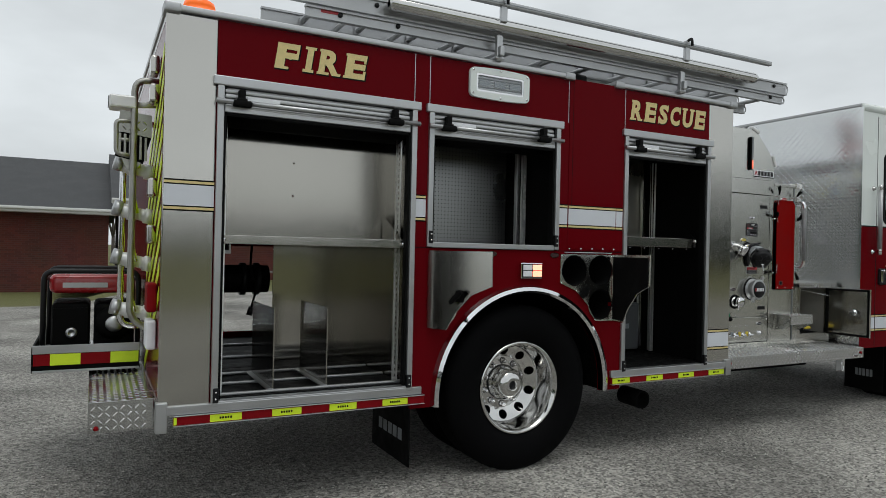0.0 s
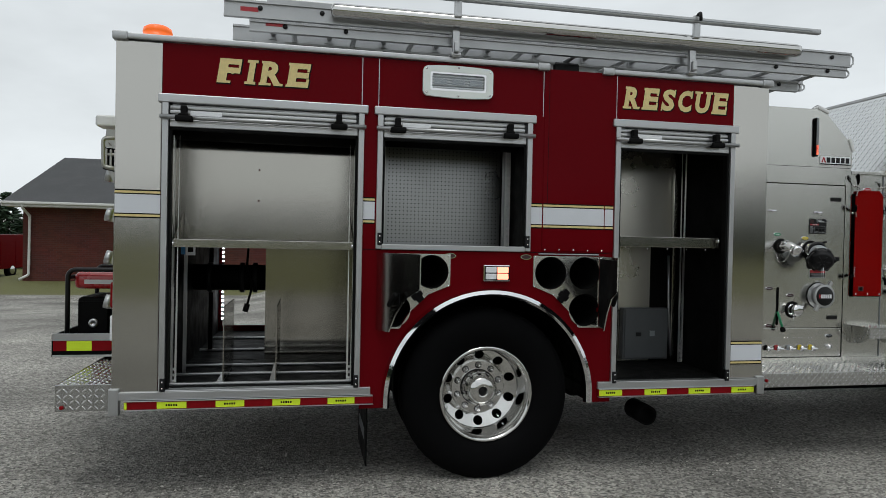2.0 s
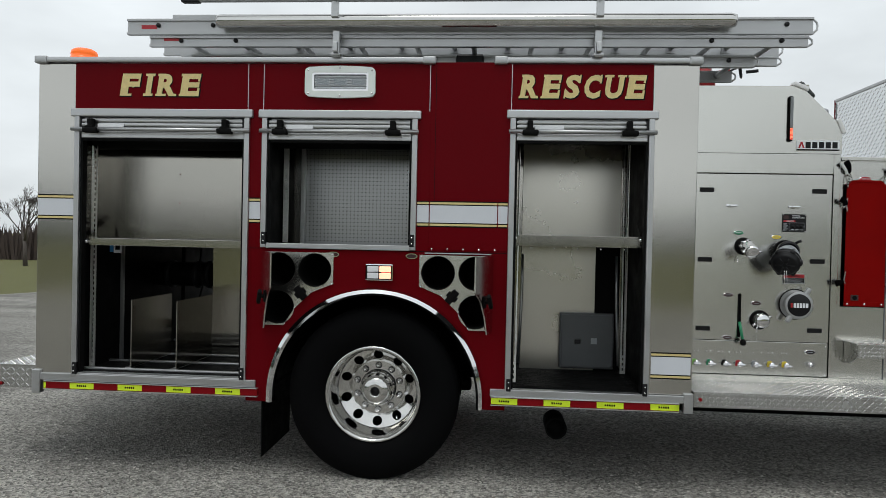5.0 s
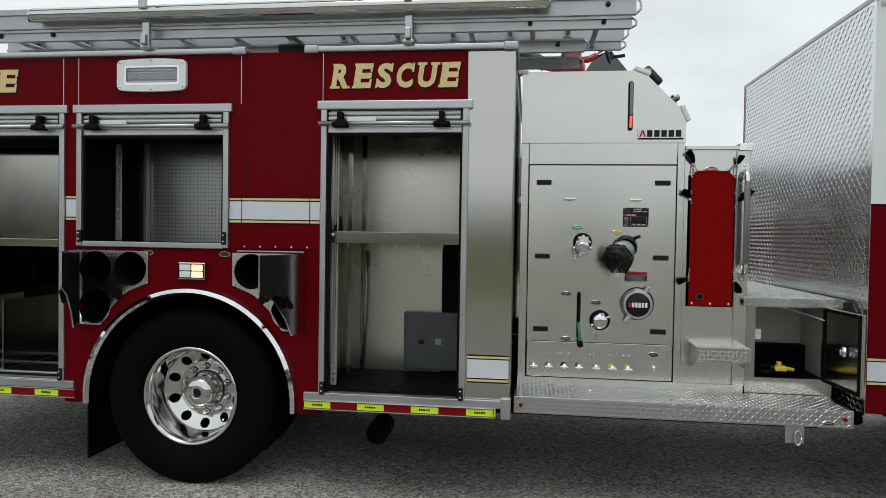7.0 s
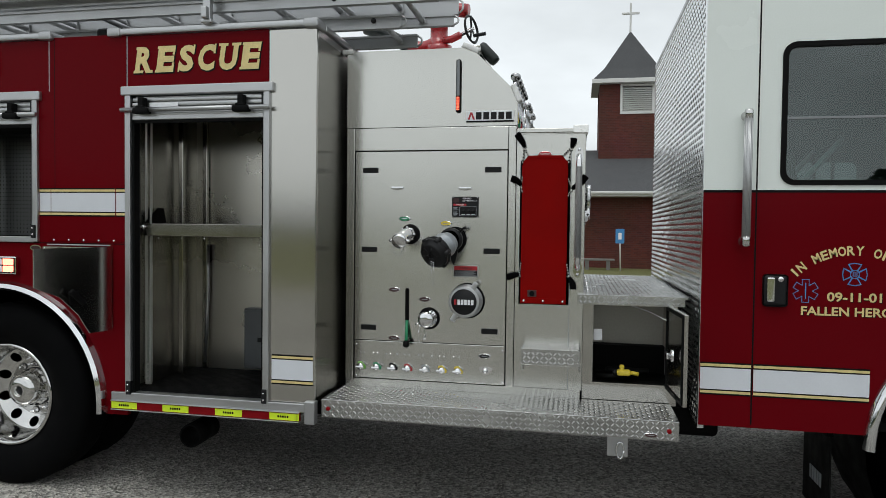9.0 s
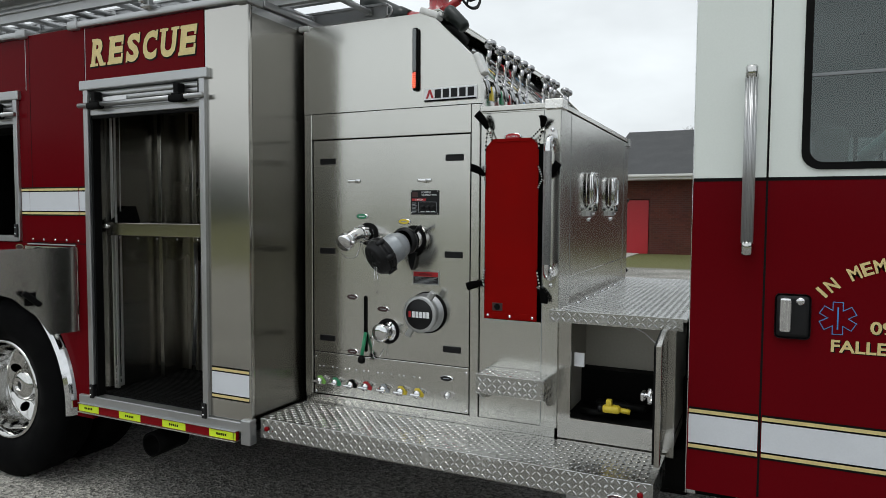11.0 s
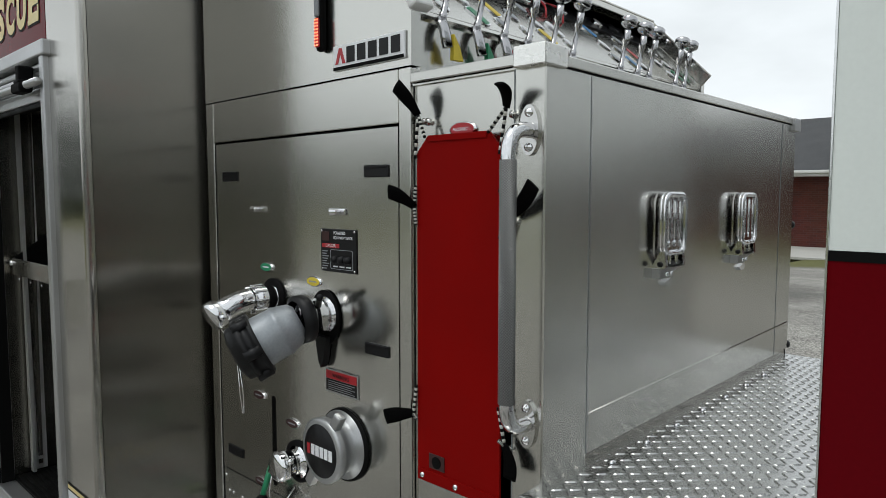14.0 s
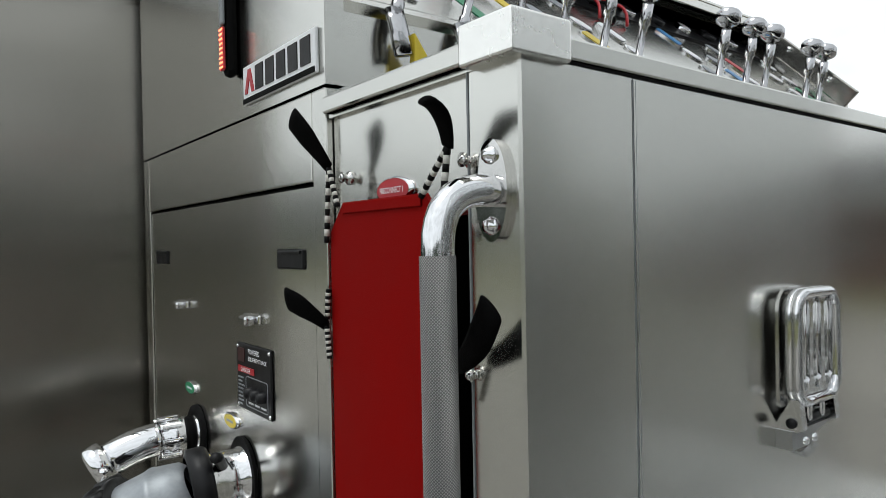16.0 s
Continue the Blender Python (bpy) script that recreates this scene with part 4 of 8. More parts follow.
for k in range(17):
    part("led", box(0.455, 0.471, FAR - 0.064, FAR - 0.061, 0.72 + k * 0.04, 0.738 + k * 0.04), LED_WHITE, c1)
tg = part("hanging_tag", box(0.49, 0.545, 0.3, 0.303, 1.355, 1.42), TAG_WHITE, c1, "white hanging tag with dark mark")
part("mark_bar", box(0.502, 0.533, 0.2985, 0.2995, 1.375, 1.408), CHASSIS_SHADE, tg)
part("blue_sheet", box(0.462, 0.487, 0.301, 0.304, 1.36, 1.425), TAG_BLUE, tg, "blue backing sheet")
part("upright", box(0.455, 0.475, 0.45, 0.47, 0.61, 1.42), ALU, c1)

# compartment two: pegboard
# Stainless side walls and ceiling drawn black to hold their shade.
c2 = part("compartment", box(1.602, 1.622, 0.03, 0.62, 1.42, 2.2), CHASSIS_SHADE, engine, "stainless pegboard compartment, shade painted on its walls as black")
part("liner", box(2.545, 2.565, 0.03, 0.62, 1.42, 2.2), CHASSIS_SHADE, c2)
part("liner", box(1.622, 2.545, 0.03, 0.62, 2.2, 2.22), CHASSIS_SHADE, c2)
part("liner", box(1.622, 2.545, 0.03, 0.62, 1.42, 1.438), STEEL_IN, c2)
part("back_wall", box(1.602, 2.565, 0.62, 0.64, 1.42, 2.22), STEEL_IN, c2)
part("pegboard", box(1.70, 2.535, 0.592, 0.60, 1.442, 2.15), PEG, c2, "perforated steel pegboard")
pts, fcs = [], []
for a in range(31):
    for b_ in range(26):
        cu, cv, n = 1.72 + a * 0.0262, 1.465 + b_ * 0.0262, len(pts)
        pts += [(cu + 0.0046 * math.cos(k * math.pi / 3), 0.5912, cv + 0.0046 * math.sin(k * math.pi / 3)) for k in range(6)]
        fcs.append(tuple(range(n, n + 6)))
me = bpy.data.meshes.new("peg_pattern")
me.from_pydata(pts, [], fcs)
me.materials.append(DARK)
ph = new("peg_pattern", me)
ph.parent = c2
tagged(ph, kind="stuff")
part("door_roll", rod((1.65, 0.17, 2.125), (2.52, 0.17, 2.125), 0.075, 20), CHASSIS_SHADE, c2)
strut(1.636, 0.32, 1.45, 2.1, c2, 1)
strut(2.53, 0.32, 1.45, 2.1, c2, -1)
part("post", box(1.69, 1.72, 0.55, 0.59, 1.44, 2.15, 0.003), ALU, c2)
part("post", box(2.50, 2.53, 0.40, 0.43, 1.44, 2.15, 0.003), ALU, c2)

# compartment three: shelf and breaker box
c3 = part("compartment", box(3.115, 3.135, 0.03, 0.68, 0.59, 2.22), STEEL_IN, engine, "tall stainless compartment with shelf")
# Right wall and lower back corner black: dim reflections put into the colour.
part("liner", box(3.945, 3.965, 0.03, 0.68, 0.59, 2.22), CHASSIS_SHADE, c3)
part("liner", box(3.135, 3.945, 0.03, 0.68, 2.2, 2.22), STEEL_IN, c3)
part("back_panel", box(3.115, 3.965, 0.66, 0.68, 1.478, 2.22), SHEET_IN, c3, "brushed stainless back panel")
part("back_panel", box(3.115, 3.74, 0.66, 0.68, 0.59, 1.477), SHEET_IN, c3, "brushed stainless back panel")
part("dark_panel", box(3.741, 3.965, 0.665, 0.68, 0.59, 1.477), CHASSIS_SHADE, c3, "dark lower back panel")
part("floor_mat", box(3.135, 3.945, 0.05, 0.66, 0.588, 0.606), BLACK, c3, "black ribbed rubber mat")
for k in range(30):
    part("mat_rib", box(3.14, 3.94, 0.06 + k * 0.02, 0.07 + k * 0.02, 0.605, 0.61), BLACK, c3)
part("door_roll", rod((3.16, 0.13, 2.165), (3.93, 0.13, 2.165), 0.05, 20), CHASSIS_SHADE, c3)
part("compartment_lamp", box(3.45, 3.66, 0.30, 0.36, 2.185, 2.198, 0.003), TAG_WHITE, c3)
part("shelf", box(3.165, 3.92, 0.085, 0.62, 1.478, 1.490), STEEL_IN, c3)
part("shelf_lip", box(3.16, 3.925, 0.075, 0.085, 1.462, 1.530, 0.003), STEEL_IN, c3, "brushed shelf lip")
for k in range(5):
    part("bolt", rod((3.26 + k * 0.14, 0.075, 1.45), (3.26 + k * 0.14, 0.071, 1.45), 0.005, 8), CHROME, c3)
for u in (3.165, 3.916):
    part("shelf_bracket", sheet([(-0.3, 1.485), (-0.08, 1.485), (-0.08, 1.53), (-0.2, 1.62), (-0.26, 1.62)], (), 0.004, at_back_x(u)), CHASSIS_SHADE, c3)
    part("bolt", rod((u, 0.085, 1.51), (u, 0.065, 1.51), 0.012, 8), CHROME, c3)
strut(3.15, 0.11, 0.62, 2.15, c3, 1)
strut(3.93, 0.50, 0.62, 2.15, c3, -1)
for u, y in ((3.16, 0.42), (3.20, 0.62), (3.90, 0.62)):
    part("post", box(u, u + 0.03, y, y + 0.03, 0.61, 2.18, 0.004), STEEL_IN, c3)
part("conduit", sweep(bend([(3.235, 0.63, 1.40), (3.235, 0.63, 1.1), (3.22, 0.62, 0.65)], 0.1), 0.012, 8), ALU, c3)
part("conduit", sweep(bend([(3.878, 0.64, 1.40), (3.884, 0.64, 1.05), (3.90, 0.62, 0.65)], 0.1), 0.010, 8), ALU, c3)
bb = part("breaker_box", box(3.50, 3.865, 0.60, 0.658, 0.628, 1.008, 0.006), BREAKER, c3, "grey enamelled breaker box")
part("breaker_cover", box(3.512, 3.853, 0.590, 0.5995, 0.640, 0.996, 0.003), BREAKER, bb)
part("latch", box(3.60, 3.64, 0.580, 0.5895, 0.80, 0.83, 0.003), PLASTIC, bb)
part("label", box(3.71, 3.75, 0.5875, 0.5895, 0.80, 0.84), ADAPTER, bb)

# lower sill and reflective strip
for a, c, n in ((0.185, 1.56, 8), (3.06, 4.16, 8)):
    part("rub_rail", box(a - 0.03, c + 0.03, -0.016, 0.03, 0.555, 0.60, 0.004), ALU, engine, "satin aluminium lower rail")
for a, c, z, n in ((0.232, 1.605, 0.526, 13), (3.035, 4.14, 0.530, 13)):
    st = part("reflective_strip", box(a, c, -0.022, 0.0, z - 0.0215, z + 0.0215, 0.003), STRIPE_RED, engine, "red and lime reflective strip")
    part("strip_edge", box(a, c, -0.03, 0.02, z - 0.027, z - 0.022, 0.002), ALU, st)
    part("strip_edge", box(a, c, -0.03, 0.02, z + 0.022, z + 0.027, 0.002), ALU, st)
    step = 0.156
    for k in range(4):
        u = a + step * (2 * k + (1.11 if a < 1 else 0.02))
        y = part("lime_patch", box(u, u + step, -0.0238, -0.0222, z - 0.018, z + 0.018), YELLOW, st, "lime reflective patch")
        for j in range(5):
            part("logo_bar", box(u + 0.046 + j * 0.013, u + 0.055 + j * 0.013, -0.0246, -0.024, z - 0.005, z + 0.006), BLACK, y)
    e = a + (0.002 if a < 1 else 1.09)
    part("lime_patch", box(e, e + 0.014, -0.0238, -0.0222, z - 0.018, z + 0.018), YELLOW, st)
part("end_bracket", box(X0 - 0.01, X0 + 0.045, -0.02, 0.03, 0.47, 0.62, 0.006), ALU, engine)
part("end_bracket", box(4.165, 4.222, -0.02, 0.03, 0.495, 0.615, 0.006), ALU, engine)

# ---- wheel arch, pockets and lamps ----
tr = bmesh.new()
prof = [(AR - 0.004, 0.02), (AR - 0.002, -0.03), (AR + 0.012, -0.047), (AR + 0.034, -0.035), (AR + 0.045, -0.0005)]
n = 48
rows = []
for k in range(n + 1):
    a = math.pi * k / n
    rows.append([tr.verts.new((AX + r * math.cos(a), y, AZ + r * math.sin(a))) for r, y in prof])
for sgn, row in ((1, rows[0]), (-1, rows[-1])):
    ext = [tr.verts.new((v.co.x, v.co.y, 0.475)) for v in row]
    for i in range(len(row) - 1):
        tr.faces.new((row[i], row[i + 1], ext[i + 1], ext[i]))
for a, c in zip(rows, rows[1:]):
    for i in range(len(prof) - 1):
        tr.faces.new((a[i], a[i + 1], c[i + 1], c[i]))
bmesh.ops.recalc_face_normals(tr, faces=list(tr.faces))
part("fender_trim", tr, CHROME, engine, "polished chrome fender trim")
wl_ = bmesh.new()
rows = [[wl_.verts.new((AX + (AR + 0.03) * math.cos(math.pi * k / 24), y, AZ - 0.05 + (AR + 0.05) * math.sin(math.pi * k / 24))) for y in (0.03, 0.95)] for k in range(25)]
for a, c in zip(rows, rows[1:]):
    wl_.faces.new((a[0], a[1], c[1], c[0]))
wl_.faces.new([r[1] for r in rows])
part("wheel_well", wl_, CHASSIS_SHADE, engine, "black wheel well liner")
part("chassis_rail", box(1.56, 9.2, 0.72, 0.82, 0.62, 0.86), CHASSIS_SHADE, engine)
part("chassis_rail", box(1.56, 9.2, 1.63, 1.73, 0.62, 0.86), CHASSIS_SHADE, engine)
part("axle", rod((AX, 0.3, 0.53), (AX, 2.1, 0.53), 0.09, 14), CHASSIS_SHADE, engine)
part("underbody", box(4.0, 6.3, 0.5, 1.95, 0.42, 0.60, 0.03), CHASSIS_SHADE, engine)
# Unseen parts added below the body to keep light off the ground.
part("belly_light_block", box(3.1, 6.1, 0.62, 1.9, 0.36, 0.425, 0.02), CHASSIS_SHADE, engine)
part("added_transfer_case", box(4.3, 5.5, 0.95, 1.5, 0.27, 0.43, 0.06), CHASSIS_SHADE, engine)
part("added_drive_shaft", rod((2.4, 1.22, 0.5), (4.3, 1.22, 0.42), 0.06, 14), CHASSIS_SHADE, engine)
part("added_silencer", rod((3.0, 0.95, 0.44), (3.9, 0.95, 0.44), 0.11, 18), CHASSIS_SHADE, engine)
part("added_air_tank", rod((4.5, 1.75, 0.40), (5.9, 1.75, 0.40), 0.11, 18), CHASSIS_SHADE, engine)
part("added_far_board", box(4.25, 6.0, 2.05, 2.42, 0.46, 0.62, 0.01), CHASSIS_SHADE, engine)
part("added_far_skirt", box(0.2, 1.6, FAR - 0.028, FAR, 0.40, 0.498), CHASSIS_SHADE, engine)
part("added_far_skirt", box(3.0, X1, FAR - 0.028, FAR, 0.40, 0.498), CHASSIS_SHADE, engine)


def pocket(holes, poly, mirror, open_angle):
    """Triangular bottle store: perforated face, three tubes and a door that stands open."""
    pk = part("bottle_store", sheet(inset(poly, 0.985), [circle(u, v, 0.103, 28) for u, v in holes], 0.006, at_y(-0.006)), PANEL, engine, "stainless air bottle store")
    for u, v in holes:
        part("tube", lathe((u, -0.003, v), (0, 1, 0), [(0, 0.1), (0.45, 0.1), (0.45, 0)], 24), DARK, pk, "black storage tube")
    cu = sum(h[0] for h in holes) / 3
    dx = 2.79 if not mirror else 2 * AX - 2.79
    bm = box(-0.022, 0.022, -0.012, -0.0005, -0.045, 0.045, 0.004, m=Matrix.Translation((dx, -0.006, 1.145)) @ Matrix.Rotation(radians(40 if not mirror else -40), 4, "Y"))
    box(-0.035, 0.035, -0.010, -0.0005, -0.018, 0.018, 0.003, bm, Matrix.Translation((dx, -0.006, 1.145)) @ Matrix.Rotation(radians(40 if not mirror else -40), 4, "Y"))
    part("catch", bm, DARK, pk, "black catch")
    us, vs = [u for u, v in poly], [v for u, v in poly]
    for u, v in inset(poly, 0.94):
        part("rivet", lathe((u, -0.006, v), (0, -1, 0), [(0, 0.005), (0.002, 0.004), (0.003, 0)], 8), CHROME, pk)
    hinge = max(us) if not mirror else min(us)
    dr = sheet(inset(poly, 1.0), (), 0.008)
    dr.transform(Matrix.Translation((hinge, -0.012, 0)) @ Matrix.Rotation(radians(open_angle), 4, "Z") @ Matrix.Translation((-hinge, 0.0, 0)))
    d = part("pocket_door", dr, PANEL, pk, "polished stainless pocket door standing open")
    dl = sheet(inset(poly, 0.93), (), 0.003, at_y(0.0085))
    dl.transform(Matrix.Translation((hinge, -0.012, 0)) @ Matrix.Rotation(radians(open_angle), 4, "Z") @ Matrix.Translation((-hinge, 0.0, 0)))
    part("door_lining", dl, DARK, d, "black door lining")
    kx = 2.80 if not mirror else 2 * AX - 2.80
    kn = bmesh.new()
    box(-0.060, 0.050, -0.045, -0.022, -0.015, 0.015, 0.008, kn, Matrix.Translation((kx, 0, 1.14)) @ Matrix.Rotation(radians(-42 if mirror else 42), 4, "Y"))
    box(-0.028, 0.028, -0.008, -0.001, -0.034, 0.034, 0.003, kn, Matrix.Translation((kx, 0, 1.14)))
    rod((kx, 0.012, 1.14), (kx, -0.03, 1.14), 0.012, 10, kn)
    kn.transform(Matrix.Translation((hinge, -0.012, 0)) @ Matrix.Rotation(radians(open_angle), 4, "Z") @ Matrix.Translation((-hinge, 0.0, 0)))
    part("handle", kn, DARK, d, "black turn handle")


pocket(HOLES_R, POCK_R, False, 78)
pocket(HOLES_L, POCK_L, True, -65)
wlmp = part("warning_lamp", box(2.262, 2.432, -0.028, -0.0005, 1.232, 1.335, 0.008), CHROME, engine, "chrome side warning lamp, lit red")
part("inner_bezel", box(2.270, 2.425, -0.0300, -0.0285, 1.240, 1.327, 0.0006), PLASTIC, wlmp)
for z0, z1 in ((1.246, 1.281), (1.286, 1.321)):
    part("lens", box(2.276, 2.344, -0.036, -0.0302, z0, z1, 0.004), TAG_WHITE, wlmp, "clear white lens")
    part("lit_lens", box(2.350, 2.419, -0.036, -0.0302, z0, z1, 0.004), LAMP_RED, wlmp, "lit red lens")
for u in (2.06, 2.54):
    o = part("oval_badge", sheet(circle(u, 1.385, 0.036, 20, 0.017), (), 0.004, at_y(-0.0045)), CHROME, engine)
    part("badge_face", sheet(circle(u, 1.385, 0.03, 20, 0.012), (), 0.001, at_y(-0.0058)), BROWN, o)
def bowed(u0, u1, v0, v1, bow, r):
    """A rounded rectangle whose top and bottom bow out a little."""
    cu = (u0 + u1) / 2
    return [(u, v + (1 if v > (v0 + v1) / 2 else -1) * bow * (1 - ((u - cu) / (u1 - cu)) ** 2)) for u, v in densify(rect(u0, u1, v0, v1, r))]


def densify(poly, step=0.05):
    out = []
    for (a, c), (e, g_) in zip(poly, poly[1:] + poly[:1]):
        k = max(1, int(math.hypot(e - a, g_ - c) / step))
        out += [(a + (e - a) * i / k, c + (g_ - c) * i / k) for i in range(k)]
    return out


sl = part("scene_light", sheet(bowed(1.868, 2.300, 2.345, 2.518, 0.010, 0.028), [rect(1.912, 2.258, 2.376, 2.488, 0.012)], 0.022, at_y(-0.0225)), WHITE, engine, "white framed scene light")
part("inner_frame", sheet(rect(1.911, 2.259, 2.375, 2.489, 0.012), [rect(1.924, 2.246, 2.388, 2.476, 0.010)], 0.012, at_y(-0.020)), CHROME, sl)
part("reflector", box(1.912, 2.258, -0.004, -0.001, 2.376, 2.488), GREY_PAINT, sl)
for k in range(5):
    part("reflector_rib", box(1.926, 2.244, -0.008, -0.0045, 2.392 + k * 0.017, 2.402 + k * 0.017, 0.002), ALU, sl)
for k in range(3):
    part("lamp_cell", box(1.935 + k * 0.11, 2.015 + k * 0.11, -0.011, -0.0085, 2.414, 2.450, 0.002), ADAPTER, sl)
for u, v in ((1.889, 2.362), (2.280, 2.362), (1.889, 2.502), (2.280, 2.502), (2.084, 2.348), (2.084, 2.516)):
    part("screw", rod((u, -0.0225, v), (u, -0.0255, v), 0.006, 8), CHROME, sl)
lens = part("lens", box(1.924, 2.246, -0.017, -0.014, 2.388, 2.476), GLASS, sl)
lens.visible_shadow = False

# ---- wheels ----


def wheel(x, y, z, tyre_r=0.53, dish=0.205, dual=True, flip=1):
    w = empty("wheel", "", "", at=(0, 0, 0))
    w.parent = engine
    w["label"] = "black truck tyre on polished aluminium rim"
    wid = 0.28
    t = lathe((x, y, z), (0, 1, 0), [(0.055, 0.292), (0.03, 0.305), (0.012, 0.36), (0.0, 0.42), (0.010, 0.475), (0.028, 0.508), (0.045, tyre_r - 0.004), (0.075, tyre_r), (wid - 0.075, tyre_r), (wid - 0.045, tyre_r - 0.006), (wid - 0.01, 0.475), (wid, 0.42), (wid - 0.02, 0.34), (wid - 0.05, 0.29)], 72)
    for k in range(48):
        a = 2 * math.pi * k / 48
        mt = Matrix.Translation((x, y + 0.05, z)) @ Matrix.Rotation(a, 4, "Y") @ Matrix.Translation((0, 0, tyre_r))
        box(-0.012, 0.012, 0.006, 0.03, -0.012, 0.0003, 0.003, t, mt @ Matrix.Rotation(radians(20), 4, "Z"), 1)
    part("tyre", t, TYRE, w, "black truck tyre")
    if dual:
        part("tyre", lathe((x, y + wid + 0.05, z), (0, 1, 0), [(0.03, 0.29), (0.0, 0.42), (0.03, 0.508), (0.06, tyre_r), (wid - 0.06, tyre_r), (wid, 0.42), (wid - 0.03, 0.29)], 48), TYRE, w)
    cone = 0.040 if dual else 0.0
    deep = dish - cone
    r = lathe((x, y, z), (0, 1, 0), [(0.075, 0.280), (0.045, 0.300), (0.030, 0.298), (0.024, 0.290), (0.026, 0.280), (0.04, 0.276), (0.046, 0.268), (0.07, 0.266), (0.12, 0.262), (deep - 0.012, 0.259), (deep - 0.004, 0.256), (deep + 0.004, 0.249), (deep + 0.03, 0.249)], 64)
    rim = part("rim", r, POLISHED, w, "polished aluminium rim")
    hs = [circle(x + 0.213 * math.cos(2 * math.pi * (k + 0.5) / 10), z + 0.213 * math.sin(2 * math.pi * (k + 0.5) / 10), 0.031, 20, 0.029) for k in range(10)]
    disc = sheet(circle(x, z, 0.252, 60), hs + [circle(x, z, 0.172, 60)], 0.012, at_y(y + dish))
    for v in disc.verts:
        v.co.y -= cone * (math.hypot(v.co.x - x, v.co.z - z) - 0.172) / 0.080
    part("disc", disc, POLISHED, w, "polished dished disc with ten hand holes")
    part("nut_plate", lathe((x, y + dish + 0.012, z), (0, -1, 0), [(0, 0.178), (0.010, 0.177), (0.013, 0.172), (0.013, 0.170), (0.014, 0.100)], 60), POLISHED, w, "flat polished bolt ring")
    part("drum", lathe((x, y + dish + 0.05, z), (0, 1, 0), [(0, 0), (0, 0.24), (0.15, 0.25)], 32), DARK, w)
    part("hub_ring", lathe((x, y + dish, z), (0, -1, 0), [(0, 0.117), (0.008, 0.117), (0.009, 0.108)], 48), PLASTIC, w, "dark joint round the hub cap")
    part("hub", lathe((x, y + dish + 0.002, z), (0, -1, 0), [(0, 0.112), (0.018, 0.112), (0.024, 0.107), (0.072, 0.104), (0.080, 0.106), (0.086, 0.102), (0.104, 0.098), (0.122, 0.086), (0.133, 0.068), (0.139, 0.048), (0.141, 0.031), (0.139, 0.029), (0.120, 0.028), (0.119, 0)], 48), POLISHED, w, "domed chrome hub cap")
    part("hub_mark", lathe((x, y + dish - 0.1175, z), (0, -1, 0), [(0, 0.028), (0.006, 0.027), (0.007, 0)], 20), PLASTIC, w)
    for k in range(10):
        a = 2 * math.pi * (k + 0.5) / 10
        nx, nz = x + 0.143 * math.cos(a), z + 0.143 * math.sin(a)
        nut = part("lug_nut", lathe((nx, y + dish - 0.003, nz), (0, -1, 0), [(0, 0.0185), (0.008, 0.018), (0.009, 0.0150), (0.026, 0.0145), (0.034, 0.012), (0.040, 0.006), (0.041, 0)], 12), CHROME, w)
        part("washer", lathe((nx, y + dish - 0.0015, nz), (0, -1, 0), [(0, 0.0225), (0.003, 0.022), (0.003, 0.012)], 14), PLASTIC, nut)
    part("valve", sweep([(x + 0.12, y + dish - 0.004, z - 0.17), (x + 0.13, y + dish - 0.05, z - 0.185)], 0.005, 6), CHROME, w)


wheel(2.313, 0.0, 0.53, dish=0.245)
wheel(7.52, 0.22, 0.53, dish=0.15, dual=False)
for x, y in ((2.313, 1.86), (2.313, 2.16), (7.52, 2.05)):
    part("far_tyre", lathe((x, y, 0.53), (0, 1, 0), [(0.05, 0), (0.05, 0.29), (0.0, 0.42), (0.03, 0.508), (0.06, 0.53), (0.22, 0.53), (0.25, 0.508), (0.28, 0.42), (0.23, 0.29), (0.23, 0)], 48), TYRE, engine)


def mud_flap(x, y0, y1, z0, z1):
    f = part("mud_flap", box(x - 0.005, x + 0.005, y0, y1, z0, z1, 0.003), BLACK, engine, "black rubber mud flap with white logo")
    for k in range(5):
        w = (y1 - y0 - 0.2) / 5
        part("logo_bar", box(x - 0.0075, x - 0.0055, y0 + 0.1 + k * w, y0 + 0.1 + (k + 0.72) * w, z0 + 0.14, z0 + 0.21), ADAPTER, f)
    part("hanger", box(x - 0.02, x + 0.01, y0, y1, z1 - 0.02, z1 + 0.06), CHASSIS_SHADE, f)


mud_flap(1.585, 0.13, 0.72, 0.08, 0.54)
mud_flap(6.77, 0.28, 0.66, 0.10, 0.55)
part("exhaust", lathe((3.44, 0.10, 0.345), (0, 1, 0.02), [(0.0, 0.058), (0, 0.066), (0.20, 0.066), (0.20, 0.0)], 24), CHASSIS_SHADE, engine, "dark exhaust tail pipe")
part("exhaust_bore", lathe((3.44, 0.104, 0.345), (0, 1, 0.02), [(0.001, 0.058), (0.1, 0.056), (0.1, 0)], 24), DARK, engine)
part("spring", box(1.75, 2.9, 0.72, 0.84, 0.42, 0.50, 0.02), CHASSIS_SHADE, engine)
part("fuel_tank", box(0.3, 1.5, 0.6, 1.8, 0.44, 0.60, 0.04), CHASSIS_SHADE, engine)

# ---- pump house ----
LIFT[0] = 0.018
PY = 0.376
PX0, PX1, FX = 4.25, 5.212, 5.572
WE = 1.97      # far end of the crosslay wall
PE = 2.0       # far end of the operator's panel
pump = part("pump_house", box(4.30, 5.2, PY + 0.03, 2.1, 0.62, 2.05), CHASSIS_SHADE, engine, "brushed stainless pump house")
